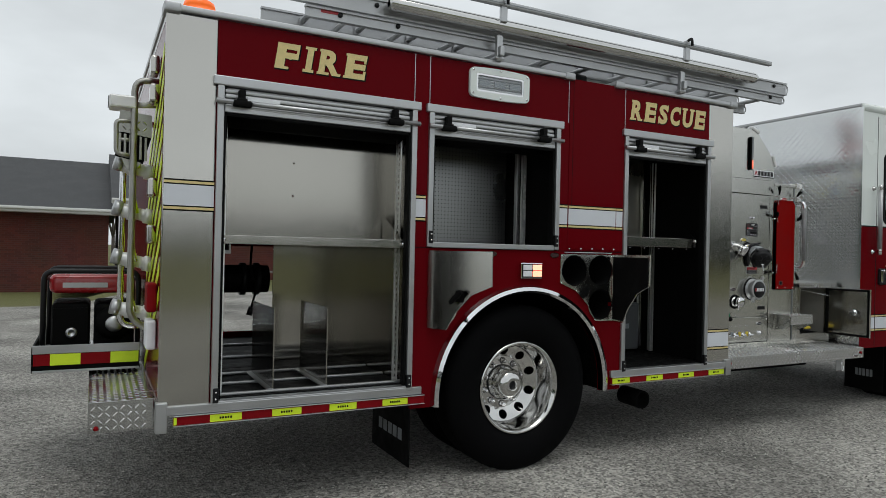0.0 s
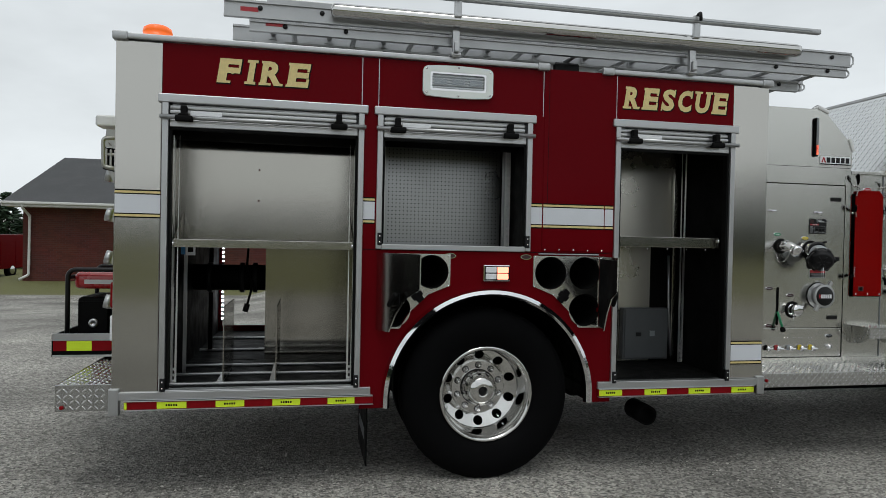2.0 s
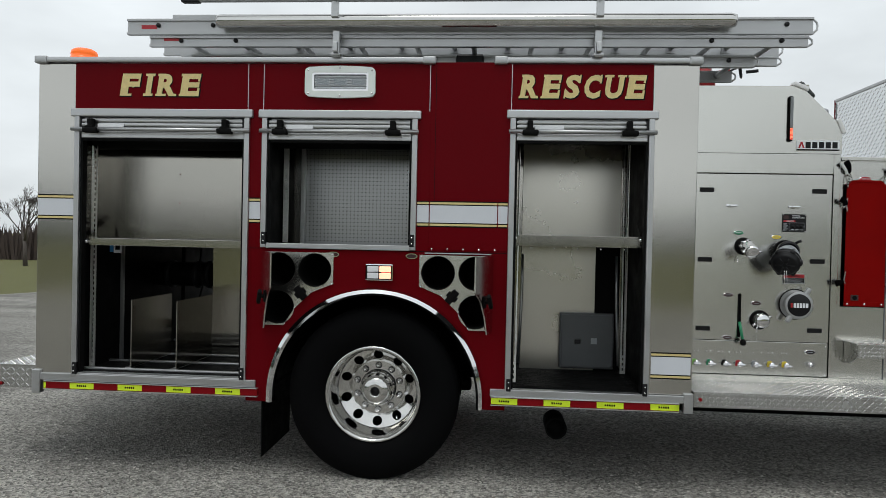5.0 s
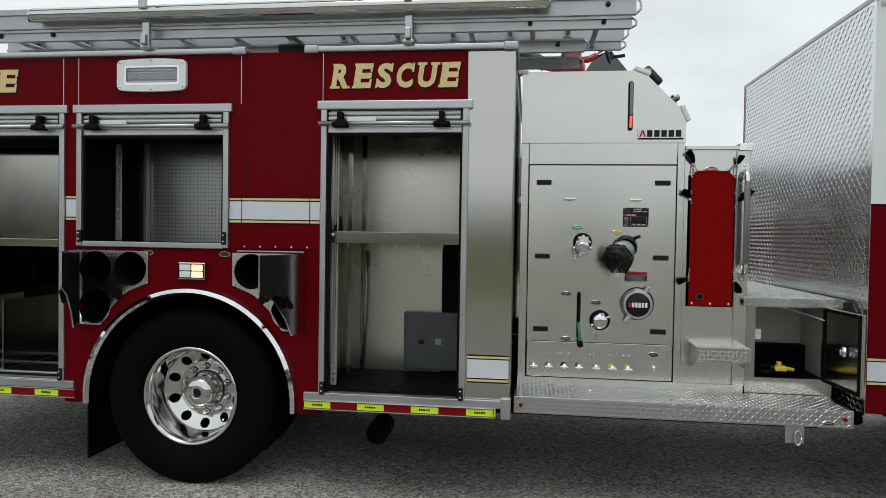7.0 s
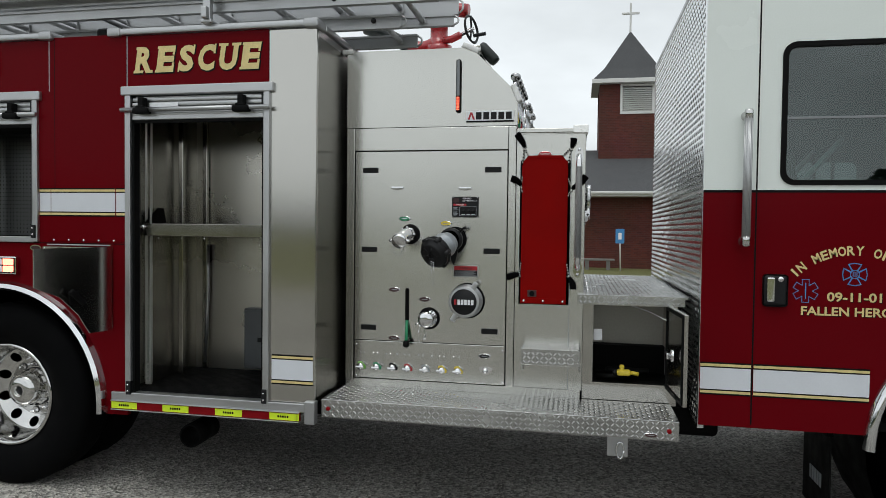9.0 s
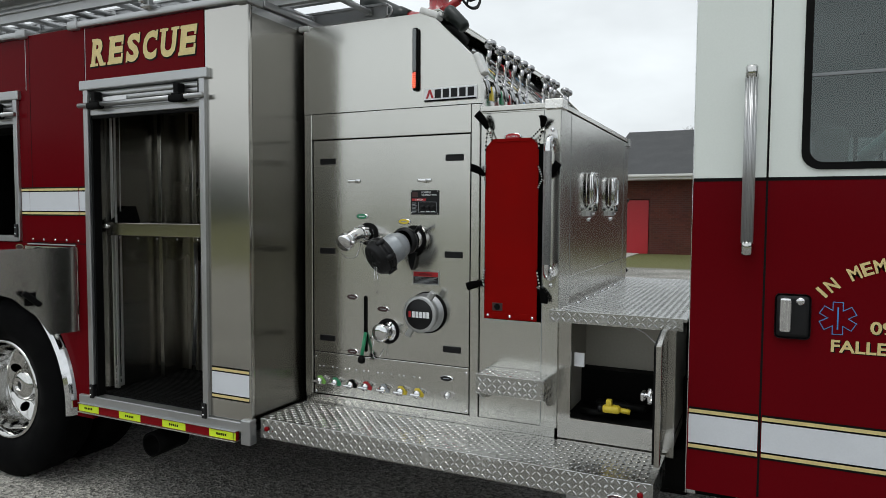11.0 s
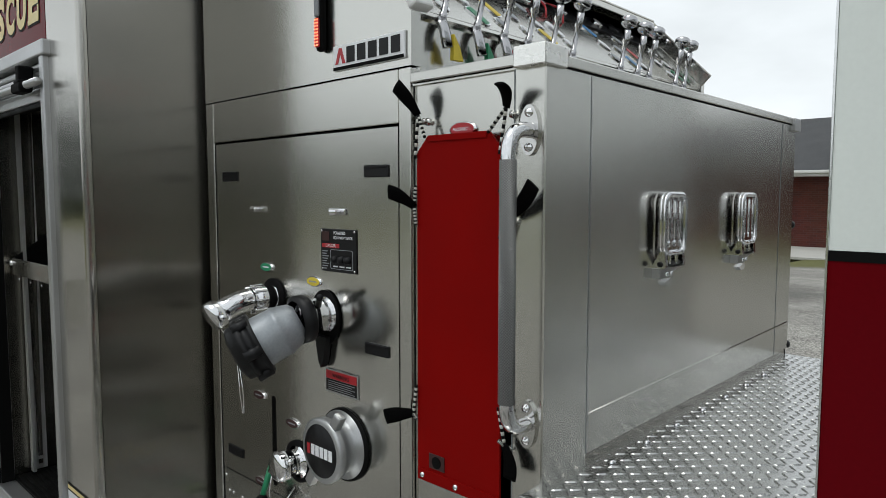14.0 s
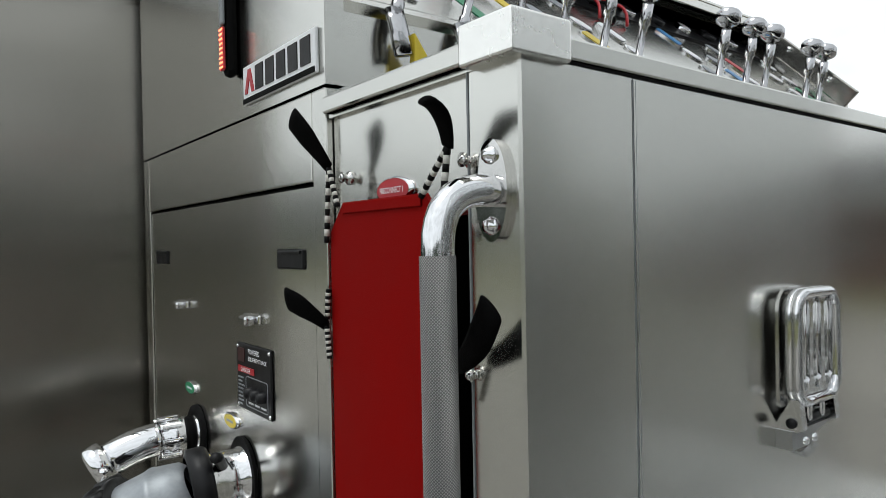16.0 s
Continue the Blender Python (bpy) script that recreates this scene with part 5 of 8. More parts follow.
plen = [(PX0, 2.065), (PX1, 2.065), (PX1, 2.235), (4.955, 2.492), (PX0, 2.492)]
part("upper_panel", sheet(plen, (), 0.03, at_y(PY - 0.004)), PANEL, pump, "brushed stainless upper panel")
part("upper_panel", sheet(plen, (), 0.03, at_y(PE)), PANEL, pump)
part("upper_top", box(PX0, 4.955, PY + 0.026, PE, 2.47, 2.49), PANEL, pump)
part("upper_back", box(PX0, PX0 + 0.02, PY + 0.026, PE, 2.05, 2.47), PANEL, pump)
dx, dz = PX1 - 4.955, 2.235 - 2.492
sl_len = math.hypot(dx, dz)
SL = Matrix.Translation((4.955, 0, 2.492)) @ Matrix.Rotation(math.atan2(-dz, dx), 4, "Y")   # local x runs down the slope, z off it
part("gauge_panel", box(0, sl_len, PY + 0.026, PE, -0.070, -0.050, m=SL), PANEL, pump, "sloping brushed operator's panel")
part("hood", box(4.90, 5.005, PY, PE, 2.493, 2.503, 0.003), PANEL, pump, "brushed hood over the gauges")
part("hood_lip", box(4.998, 5.006, PY, PE, 2.470, 2.4925, 0.002), PANEL, pump)
part("lower_face", box(PX1 - 0.068, PX1 - 0.048, PY + 0.026, PE, 2.0, 2.214), PANEL, pump)
for u, v, t in ((4.955, 2.49, 42), (5.205, 2.24, 42)):
    part("corner_guard", box(-0.05, 0.05, PY - 0.012, PY + 0.05, -0.016, 0.014, 0.006, m=Matrix.Translation((u, 0, v)) @ Matrix.Rotation(radians(t + (-20 if u < 5 else 25)), 4, "Y")), CAST, pump, "cast aluminium corner guard")
part("corner_guard", box(PX0 - 0.03, PX0 + 0.035, PY - 0.012, PY + 0.05, 2.478, 2.506, 0.006), CAST, pump)
part("frame_post", box(PX0, 4.296, PY - 0.004, PY + 0.03, 0.645, 2.062, 0.003), PANEL, pump, "brushed panel frame")
part("frame_post", box(5.168, PX1 - 0.003, PY - 0.004, PY + 0.03, 0.645, 2.062, 0.003), PANEL, pump)
part("frame_rail", box(4.298, 5.166, PY - 0.004, PY + 0.03, 1.936, 2.062, 0.003), PANEL, pump)
part("shadow_gap", box(4.297, 5.167, PY + 0.012, PY + 0.03, 0.645, 1.936), DARK, pump)
part("kick_panel", box(PX0, FX - 0.005, PY + 0.004, PY + 0.03, 0.585, 0.644), PANEL, pump)
SLOT = rect(4.599, 4.622, 0.888, 1.168, 0.011)
door = part("pump_door", sheet(rect(4.303, 5.162, 0.868, 1.930), [SLOT, circle(4.625, 1.470, 0.045), circle(4.885, 1.445, 0.058, 24, 0.07)], 0.012, at_y(PY)), PANEL, pump, "brushed stainless pump panel door")
part("valve_panel", box(4.303, 5.162, PY, PY + 0.012, 0.650, 0.864, 0.003), PANEL, pump, "brushed valve strip")
for u, v in ((4.345, 1.812), (5.040, 1.812), (4.342, 1.366), (5.038, 1.368), (4.340, 0.924), (5.032, 0.928)):
    s = part("flush_handle", box(u, u + 0.09, PY - 0.003, PY - 0.0002, v, v + 0.030, 0.003), PLASTIC, door, "black recessed door grip")
    part("grip_lip", box(u + 0.006, u + 0.084, PY - 0.006, PY - 0.0032, v + 0.023, v + 0.028, 0.001), PLASTIC, s)


def oval_tag(u, v, colour, parent, w=0.034, h=0.014, y=PY, word=""):
    t = part("oval_tag", lathe((0, 0, 0), (0, -1, 0), [(0, 1), (0.5, 1.0), (0.9, 0.9), (1.0, 0.84)], 22), CHROME, parent, "chrome rimmed oval tag")
    for v_ in t.data.vertices:
        v_.co = Vector((u + v_.co.x * w, y - 0.0002 - abs(v_.co.y) * 0.006, v + LIFT[0] + (v_.co.z - LIFT[0]) * h))
    f = part("tag_face", sheet(circle(u, v, w * 0.84, 22, h * 0.82), (), 0.001, at_y(y - 0.0068)), colour, t)
    if word:
        part("tag_word", lettering(word, u - w * 0.62, v - h * 0.2, w * 1.24, h * 0.42, at_y(y - 0.007), 0.01), TAG_WHITE, t, smooth=False)
    else:
        part("tag_bar", box(u - w * 0.48, u + w * 0.48, y - 0.0075, y - 0.007, v - h * 0.14, v + h * 0.14), TAG_WHITE if colour in (GREEN, TAG_RED) else ADAPTER, t)
    return t


oval_tag(4.592, 1.556, GREEN, door)
oval_tag(4.826, 1.533, TAG_YELLOW, door)
oval_tag(4.537, 1.157, BROWN, door)
oval_tag(4.712, 1.108, BROWN, door)
oval_tag(4.538, 0.884, BROWN, door)
oval_tag(5.052, 0.806, PLASTIC, pump)
for u, v in ((4.547, 1.728), (4.932, 1.726)):
    c = bmesh.new()
    box(u - 0.036, u + 0.036, PY - 0.006, PY - 0.0002, v - 0.008, v + 0.008, 0.003, c)
    box(u - 0.016, u + 0.016, PY - 0.022, PY - 0.005, v - 0.010, v + 0.006, 0.004, c)
    part("hook", c, CHROME, door, "small chrome hook plate")
# black data plate and warning plate
dp = part("data_plate", box(4.860, 5.008, PY - 0.004, PY - 0.0002, 1.566, 1.680, 0.002), PLASTIC, door, "black equipment data plate")
part("red_block", box(4.868, 4.898, PY - 0.0052, PY - 0.0042, 1.648, 1.672), BROWN, dp)
part("danger_bar", box(4.868, 4.940, PY - 0.0052, PY - 0.0042, 1.630, 1.641), TAG_RED, dp)
for k in range(8):
    part("text_bar", box(4.868, 4.886 + 0.005 * (k % 3), PY - 0.0052, PY - 0.0042, 1.573 + k * 0.0066, 1.5755 + k * 0.0066), ADAPTER, dp)
part("word", lettering("DANGER", 4.886, 1.6322, 0.042, 0.0075, at_y(PY - 0.0054), 0.01), TAG_WHITE, dp, smooth=False)
part("word", lettering("POWERED", 4.920, 1.6655, 0.048, 0.0085, at_y(PY - 0.0054), 0.01), TAG_WHITE, dp, smooth=False)
part("word", lettering("EQUIPMENT RACK", 4.920, 1.6525, 0.078, 0.0085, at_y(PY - 0.0054), 0.01), TAG_WHITE, dp, smooth=False)
part("dial_panel", sheet(rect(4.902, 4.996, 1.574, 1.626, 0.006), [rect(4.9035, 4.9945, 1.5755, 1.6245, 0.005)], 0.0006, at_y(PY - 0.0049)), ADAPTER, dp)
for k in range(3):
    part("text_bar", box(4.914 + k * 0.027, 4.934 + k * 0.027, PY - 0.0052, PY - 0.0042, 1.580, 1.583), TAG_WHITE, dp)
for u in (4.925, 4.952, 4.978):
    part("knob", lathe((u, PY - 0.004, 1.600), (0, -1, 0), [(0, 0.010), (0.012, 0.009), (0.014, 0)], 12), PLASTIC, dp)
for u, v in ((4.866, 1.572), (5.002, 1.572), (4.866, 1.674), (5.002, 1.674)):
    part("screw", lathe((u, PY - 0.004, v), (0, -1, 0), [(0, 0.0035), (0.002, 0.003), (0.0025, 0)], 8), CHROME, dp)
wp = part("warning_plate", box(4.872, 5.010, PY - 0.0035, PY - 0.0002, 1.238, 1.303, 0.002), ALU, door, "red and black warning plate")
part("red_band", box(4.877, 5.005, PY - 0.0045, PY - 0.0037, 1.276, 1.298), TAG_RED, wp)
part("black_field", box(4.877, 5.005, PY - 0.0045, PY - 0.0037, 1.243, 1.275), PLASTIC, wp)
part("word", lettering("WARNING", 4.905, 1.2805, 0.07, 0.012, at_y(PY - 0.0047), 0.01), PLASTIC, wp, smooth=False)
for k in range(5):
    part("text_bar", box(4.884, 4.998 - 0.012 * (k % 2), PY - 0.0052, PY - 0.0046, 1.2465 + k * 0.0056, 1.2483 + k * 0.0056), ADAPTER, wp)
# nameplate above: brand mark as plain bars
npl = part("name_plate", box(4.932, 5.196, PY - 0.010, PY - 0.0042, 2.083, 2.146, 0.002), TAG_WHITE, pump, "white name plate with plain mark")
part("mark_wedge", sheet([(4.942, 2.099), (4.953, 2.099), (4.962, 2.124), (4.971, 2.099), (4.982, 2.099), (4.967, 2.138), (4.957, 2.138)], (), 0.0013, at_y(PY - 0.0115)), TAG_RED, npl)
for k in range(5):
    part("mark_bar", box(4.987 + k * 0.041, 5.018 + k * 0.041, PY - 0.0115, PY - 0.0102, 2.099, 2.138), PLASTIC, npl)
part("plate_foot", box(4.934, 5.194, PY - 0.0115, PY - 0.0102, 2.084, 2.092), CHASSIS_SHADE, npl)
# upright warning lamp
wl2 = part("strip_lamp", box(4.876, 4.904, PY - 0.026, PY - 0.0042, 2.138, 2.426, 0.010), CHASSIS_SHADE, pump, "upright amber and red strip lamp")
part("lens", box(4.881, 4.899, PY - 0.031, PY - 0.0262, 2.225, 2.418, 0.004), GREY_PAINT, wl2)
part("lens", box(4.881, 4.899, PY - 0.031, PY - 0.0262, 2.148, 2.222, 0.004), TAG_RED, wl2)
for k in range(9):
    for j in range(3):
        part("led", lathe((4.8845 + j * 0.0055, PY - 0.031, 2.153 + k * 0.008), (0, -1, 0), [(0, 0.0021), (0.001, 0.0018), (0.0015, 0)], 8), LED_RED, wl2)
# rivets and drain valves along the strip
for u in [4.335, 4.36, 4.415, 4.44, 4.49, 4.515, 4.555, 4.60, 4.625, 4.68, 4.705, 4.755, 4.80, 4.825, 4.88, 4.91]:
    part("rivet", lathe((u, PY, 0.792), (0, -1, 0), [(0, 0.0055), (0.003, 0.0045), (0.004, 0)], 8), CHROME, pump)
for u, v in ((4.315, 0.84), (5.15, 0.84), (4.315, 0.66), (5.15, 0.66)):
    part("rivet", lathe((u, PY, v), (0, -1, 0), [(0, 0.006), (0.003, 0.005), (0.004, 0)], 8), CHROME, pump)
for u, m_ in ((4.345, LIME), (4.437, GREEN), (4.531, CHASSIS_SHADE), (4.618, TAG_RED), (4.718, ADAPTER), (4.814, TAG_YELLOW), (4.905, TAG_YELLOW)):
    kn = bmesh.new()
    lathe((u, PY, 0.718), (0, -1, 0), [(0, 0.014), (0.018, 0.012), (0.022, 0.02), (0.03, 0.02), (0.034, 0.008), (0.035, 0)], 8, kn)
    box(u - 0.026, u + 0.026, PY - 0.048, PY - 0.034, 0.711, 0.724, 0.005, kn)
    dk = part("drain_valve", kn, CHROME, pump, "chrome drain valve with coloured tag")
    part("drain_tag", sheet([(u - 0.024, 0.704), (u + 0.024, 0.700), (u + 0.028, 0.715), (u, 0.742), (u - 0.02, 0.738)], (), 0.002, at_y(PY - 0.004)), m_, dk)
part("drain_badge", sheet([(5.02, 0.738), (5.057, 0.748), (5.096, 0.738), (5.085, 0.72), (5.057, 0.70), (5.03, 0.72)], (), 0.004, at_y(PY - 0.0045)), CHROME, pump)
part("drain_knob", lathe((5.057, PY - 0.004, 0.726), (0, -1, 0), [(0, 0.016), (0.014, 0.014), (0.018, 0)], 12), CHROME, pump)


def chain(points, parent, name="chain", r=0.0022):
    part(name, sweep(points, r, 6), CHROME, parent, "fine chrome chain")


# small discharge with elbow and chrome cap
o = part("discharge_outlet", lathe((4.625, PY + 0.01, 1.470), (0, -1, 0), [(0, 0.044), (0.014, 0.044), (0.016, 0.034), (0.03, 0.034), (0.03, 0.037), (0.075, 0.037), (0.078, 0.033), (0.09, 0.033)], 28), CHROME, engine, "chrome hose outlet with capped elbow")
part("seal_ring", lathe((4.625, PY - 0.001, 1.470), (0, -1, 0), [(0, 0.056), (0.006, 0.055), (0.007, 0.034)], 28), BLACK, o)
part("elbow", sweep(bend([(4.625, 0.30, 1.470), (4.622, 0.255, 1.466), (4.612, 0.205, 1.44)], 0.035), 0.033, 20), CHROME, o)
cap = Vector((4.612, 0.210, 1.444))
cd = Vector((-0.06, -1, -0.5)).normalized()
part("cap", lathe(cap, cd, [(0, 0.034), (0.004, 0.042), (0.03, 0.042), (0.036, 0.036), (0.038, 0)], 28), CHROME, o, "chrome outlet cap")
for k in range(8):
    a = 2 * math.pi * k / 8
    d_, u_, w_ = ring_frame(cd)
    q = Vector((4.625, 0.315, 1.470)) + Vector((math.cos(a), 0, math.sin(a))) * 0.037
    part("lug", box(-0.005, 0.005, -0.02, 0.02, -0.004, 0.006, 0.002, m=Matrix.Translation(q) @ Matrix.Rotation(math.pi / 2 - a, 4, "Y")), CHROME, o)
for sx in (-1, 1):
    part("cap_lug", rod(cap + cd * 0.018 + d_.cross(Vector((0, 0, 1))).normalized() * 0.036 * sx, cap + cd * 0.018 + d_.cross(Vector((0, 0, 1))).normalized() * 0.056 * sx, 0.008, 8), CHROME, o)
chain(bend([(4.575, 0.20, 1.44), (4.565, 0.25, 1.36), (4.58, 0.34, 1.35), (4.585, 0.37, 1.42)], 0.03), o)

# large discharge with grey adapter and black lugged cap
o = part("large_outlet", lathe((4.876, PY + 0.01, 1.448), (0, -1, 0), [(0, 0.05), (0.02, 0.05), (0.022, 0.047), (0.07, 0.047), (0.074, 0.052), (0.084, 0.052), (0.086, 0.044)], 28), CHROME, engine, "chrome outlet with grey adapter and black cap")
part("seal_ring", sheet(circle(4.876, 1.44, 0.062, 28, 0.075), (), 0.006, at_y(PY - 0.0065)), BLACK, o)
part("drip_tongue", sheet([(4.852, 1.39), (4.900, 1.39), (4.887, 1.325), (4.876, 1.305), (4.865, 1.325)], (), 0.02, at_y(PY - 0.022)), PLASTIC, o, "black swing tongue")
part("swivel", lathe((4.872, 0.308, 1.445), (-0.15, -1, -0.12), [(-0.010, 0.045), (-0.010, 0.060), (-0.004, 0.064), (0.022, 0.064), (0.026, 0.052)], 28), PLASTIC, o, "black swivel ring")
ad = Vector((-0.46, -0.80, -0.47)).normalized()
part("adapter", lathe((4.868, 0.288, 1.438), ad, [(-0.008, 0.04), (0.004, 0.054), (0.022, 0.060), (0.040, 0.065), (0.043, 0.0675), (0.050, 0.0675), (0.053, 0.066), (0.08, 0.067), (0.115, 0.068)], 32), ADAPTER, o, "grey anodised hose adapter")
cp = Vector((4.868, 0.288, 1.438)) + ad * 0.104
part("cap", lathe(cp, ad, [(0, 0.058), (0, 0.082), (0.010, 0.084), (0.012, 0.078), (0.030, 0.078), (0.032, 0.084), (0.045, 0.083), (0.048, 0.074), (0.064, 0.072), (0.072, 0.058), (0.074, 0)], 32), PLASTIC, o, "black lugged hose cap")
d_, u_, w_ = ring_frame(ad)
for k in range(6):
    a = 2 * math.pi * k / 6
    rr = u_ * math.cos(a) + w_ * math.sin(a)
    part("cap_lug", rod(cp + ad * 0.004 + rr * 0.077, cp + ad * 0.046 + rr * 0.079, 0.015, 8), PLASTIC, o)
    part("cap_rib", rod(cp + ad * 0.070 + rr * 0.012, cp + ad * 0.066 + rr * 0.054, 0.008, 6), PLASTIC, o)
part("handle_lever", sweep([(4.90, 0.33, 1.475), (4.935, 0.31, 1.505), (4.95, 0.30, 1.51)], 0.009, 8), PLASTIC, o)
for dx in (0.0, 0.010):
    chain([cp + ad * 0.066 + Vector((dx, 0, -0.03)), cp + ad * 0.062 + Vector((dx * 1.6, 0, -0.10)), cp + ad * 0.058 + Vector((dx * 0.6 + 0.004, 0, -0.155))], o, r=0.0016)

# suction inlet with marked cap
o = part("suction_inlet", lathe((4.948, PY, 1.108), (-0.03, -1, 0), [(0, 0.092), (0.012, 0.092), (0.014, 0.074), (0.05, 0.074), (0.052, 0.084), (0.074, 0.086), (0.078, 0.080), (0.078, 0.070)], 40), WHITE_ALU, engine, "large suction inlet with black faced cap")
part("seal_ring", lathe((4.952, PY - 0.001, 1.108), (0, -1, 0), [(0, 0.098), (0.008, 0.097), (0.01, 0.07)], 40), BLACK, o)
part("cap_face", lathe((4.9455, PY - 0.0765, 1.108), (-0.03, -1, 0), [(0, 0.071), (0.003, 0.069), (0.0035, 0)], 40), PLASTIC, o, "black cap face")
part("mark_bar", box(4.893, 4.905, PY - 0.0822, PY - 0.0806, 1.093, 1.121), TAG_RED, o)
for k in range(5):
    part("mark_bar", box(4.911 + k * 0.0185, 4.925 + k * 0.0185, PY - 0.0822, PY - 0.0806, 1.093, 1.121), TAG_WHITE, o)
for a in (58, 238):
    c_, s_ = math.cos(radians(a)), math.sin(radians(a))
    part("cap_arm", box(0.072, 0.125, -0.012, 0.012, -0.014, 0.014, 0.005, m=Matrix.Translation((4.9455, PY - 0.063, 1.108)) @ Matrix.Rotation(radians(-a), 4, "Y")), ALU, o, "cast cap arm")

# small intake with chrome cap
o = part("small_inlet", lathe((4.735, PY, 1.002), (-0.05, -1, 0), [(0, 0.050), (0.006, 0.050), (0.007, 0.036), (0.04, 0.036), (0.042, 0.042), (0.07, 0.044), (0.078, 0.036), (0.08, 0.012), (0.08, 0)], 28), CHROME, engine, "small chrome capped inlet")
part("seal_ring", lathe((4.737, PY - 0.001, 1.002), (0, -1, 0), [(0, 0.062), (0.005, 0.061), (0.006, 0.045)], 28), BLACK, o)
for sx in (-1, 1):
    part("cap_lug", rod((4.731 + 0.036 * sx, 0.318, 1.002 + 0.02 * sx), (4.731 + 0.056 * sx, 0.318, 1.002 + 0.03 * sx), 0.008, 8), CHROME, o)
chain(bend([(4.70, 0.31, 0.98), (4.69, 0.30, 0.90), (4.705, 0.33, 0.86), (4.72, 0.37, 0.92)], 0.03), o)
part("slot_back", box(4.595, 4.626, PY + 0.0125, PY + 0.014, 0.885, 1.17), DARK, door)
lv = part("valve_lever", rod((4.612, 0.372, 0.985), (4.619, 0.325, 0.875), 0.009, 10), GREEN, engine, "green handled valve lever")
part("knob", lathe((4.619, 0.328, 0.88), (0.05, -0.3, -1), [(0, 0.01), (0.01, 0.018), (0.03, 0.019), (0.038, 0.01), (0.04, 0)], 14), BLACK, lv)

# ---- crosslay section ----
part("crosslay_face", sheet(rect(PX1, FX - 0.005, 0.645, 2.024), [rect(5.232, 5.500, 1.10, 1.875)], 0.012, at_y(PY + 0.008)), PANEL, engine, "brushed stainless crosslay face")
part("crosslay_void", box(5.225, 5.51, PY + 0.25, PY + 0.26, 1.09, 1.885), DARK, engine)
for a, c in ((5.222, 5.231), (5.503, 5.51)):
    part("crosslay_cheek", box(a, c, PY + 0.02, PY + 0.25, 1.09, 1.885), DARK, engine)
lpost = [(5.505, PY + 0.002), (FX + 0.003, PY + 0.002), (FX + 0.006, PY + 0.005), (FX + 0.006, PY + 0.17), (FX - 0.03, PY + 0.17), (FX - 0.03, PY + 0.03), (5.505, PY + 0.03)]
part("corner_post", sheet([(a, -c) for a, c in lpost], (), 1.3755, Matrix.Translation((0, 0, 0.645)) @ Matrix.Rotation(radians(90), 4, "X")), PANEL, engine, "brushed corner post")
part("crosslay_wall", sheet([(PY + 0.172, 1.20), (WE, 1.20), (WE, 2.024), (PY + 0.172, 2.024)], (), 0.016, at_x(FX + 0.0056)), PANEL, engine, "brushed stainless crosslay wall")
part("seam", box(FX + 0.0045, FX + 0.0066, PY + 0.1690, PY + 0.1705, 1.20, 2.018), GREY_PAINT, engine)
part("seam", box(FX + 0.0045, FX + 0.0069, PY + 0.1708, PY + 0.1738, 1.20, 2.018), PANEL, engine)
part("seam", box(FX + 0.0045, FX + 0.0066, PY + 0.1741, PY + 0.1751, 1.20, 2.018), GREY_PAINT, engine)
part("seam", box(5.5020, 5.5045, PY + 0.0010, PY + 0.0076, 0.645, 2.018), GREY_PAINT, engine)
for z in (1.66, 1.21):
    part("far_latch", lathe((FX - 0.004, WE + 0.001, z), (0, 1, 0), [(0, 0), (0, 0.012), (0.02, 0.016), (0.03, 0.010), (0.032, 0)], 12), PLASTIC, engine, "black latch knob")
part("seam", box(FX + 0.0045, FX + 0.0066, WE - 0.152, WE - 0.150, 1.20, 2.018), GREY_PAINT, engine)
part("fold", rod((FX + 0.0056, PY + 0.18, 1.288), (FX + 0.0056, WE - 0.02, 1.30), 0.0028, 8), PANEL, engine)
part("crosslay_top", sheet([(PX1, PY), (FX, PY), (FX, WE), (PX1, WE)], [rect(PX1 + 0.05, FX - 0.05, PY + 0.08, WE - 0.08)], 0.02, Matrix.Translation((0, 0, 2.038)) @ Matrix.Rotation(radians(-90), 4, "X")), PANEL, engine)
part("top_trim", box(PX1, FX + 0.010, PY - 0.010, PY + 0.03, 2.023, 2.046, 0.003), PANEL, engine, "satin top edge trim")
part("top_trim", box(FX - 0.03, FX + 0.010, PY + 0.031, WE, 2.023, 2.046, 0.003), PANEL, engine)
# Black strips draw the shadow line below the top trim.
part("trim_shadow_strip", box(PX1, FX + 0.004, PY + 0.0015, PY + 0.03, 2.0205, 2.0225), DARK, engine)
part("trim_shadow_strip", box(FX - 0.03, FX + 0.0085, PY + 0.031, WE, 2.0205, 2.0225), DARK, engine)
part("corner_cap", box(FX - 0.062, FX + 0.016, PY - 0.016, PY + 0.064, 2.018, 2.060, 0.003), CAP, engine, "bright cast aluminium corner cap")
part("corner_cap", box(FX - 0.05, FX + 0.018, WE - 0.05, WE + 0.02, 2.0, 2.045, 0.002, seg=1), WHITE_ALU, engine)
part("crosslay_fill", box(PX1 + 0.02, FX - 0.02, PY + 0.3, WE - 0.02, 1.3, 1.96), DARK, engine)
part("lower_wall", box(5.52, FX, PY + 0.04, WE, 0.65, 1.2), STEEL_IN, engine)
part("far_end", box(PX1, FX, WE - 0.012, WE, 0.65, 2.0), PANEL, engine)

# red vinyl hose cover with chamfered top, straps and cords
CY = PY - 0.018
cvp = [(5.244, 1.106), (5.486, 1.106), (5.486, 1.862), (5.452, 1.900), (5.278, 1.900), (5.244, 1.862)]
cv = part("hose_cover", sheet(cvp, (), 0.006, at_y(CY)), COVER_RED, engine, "red vinyl hose bed cover")
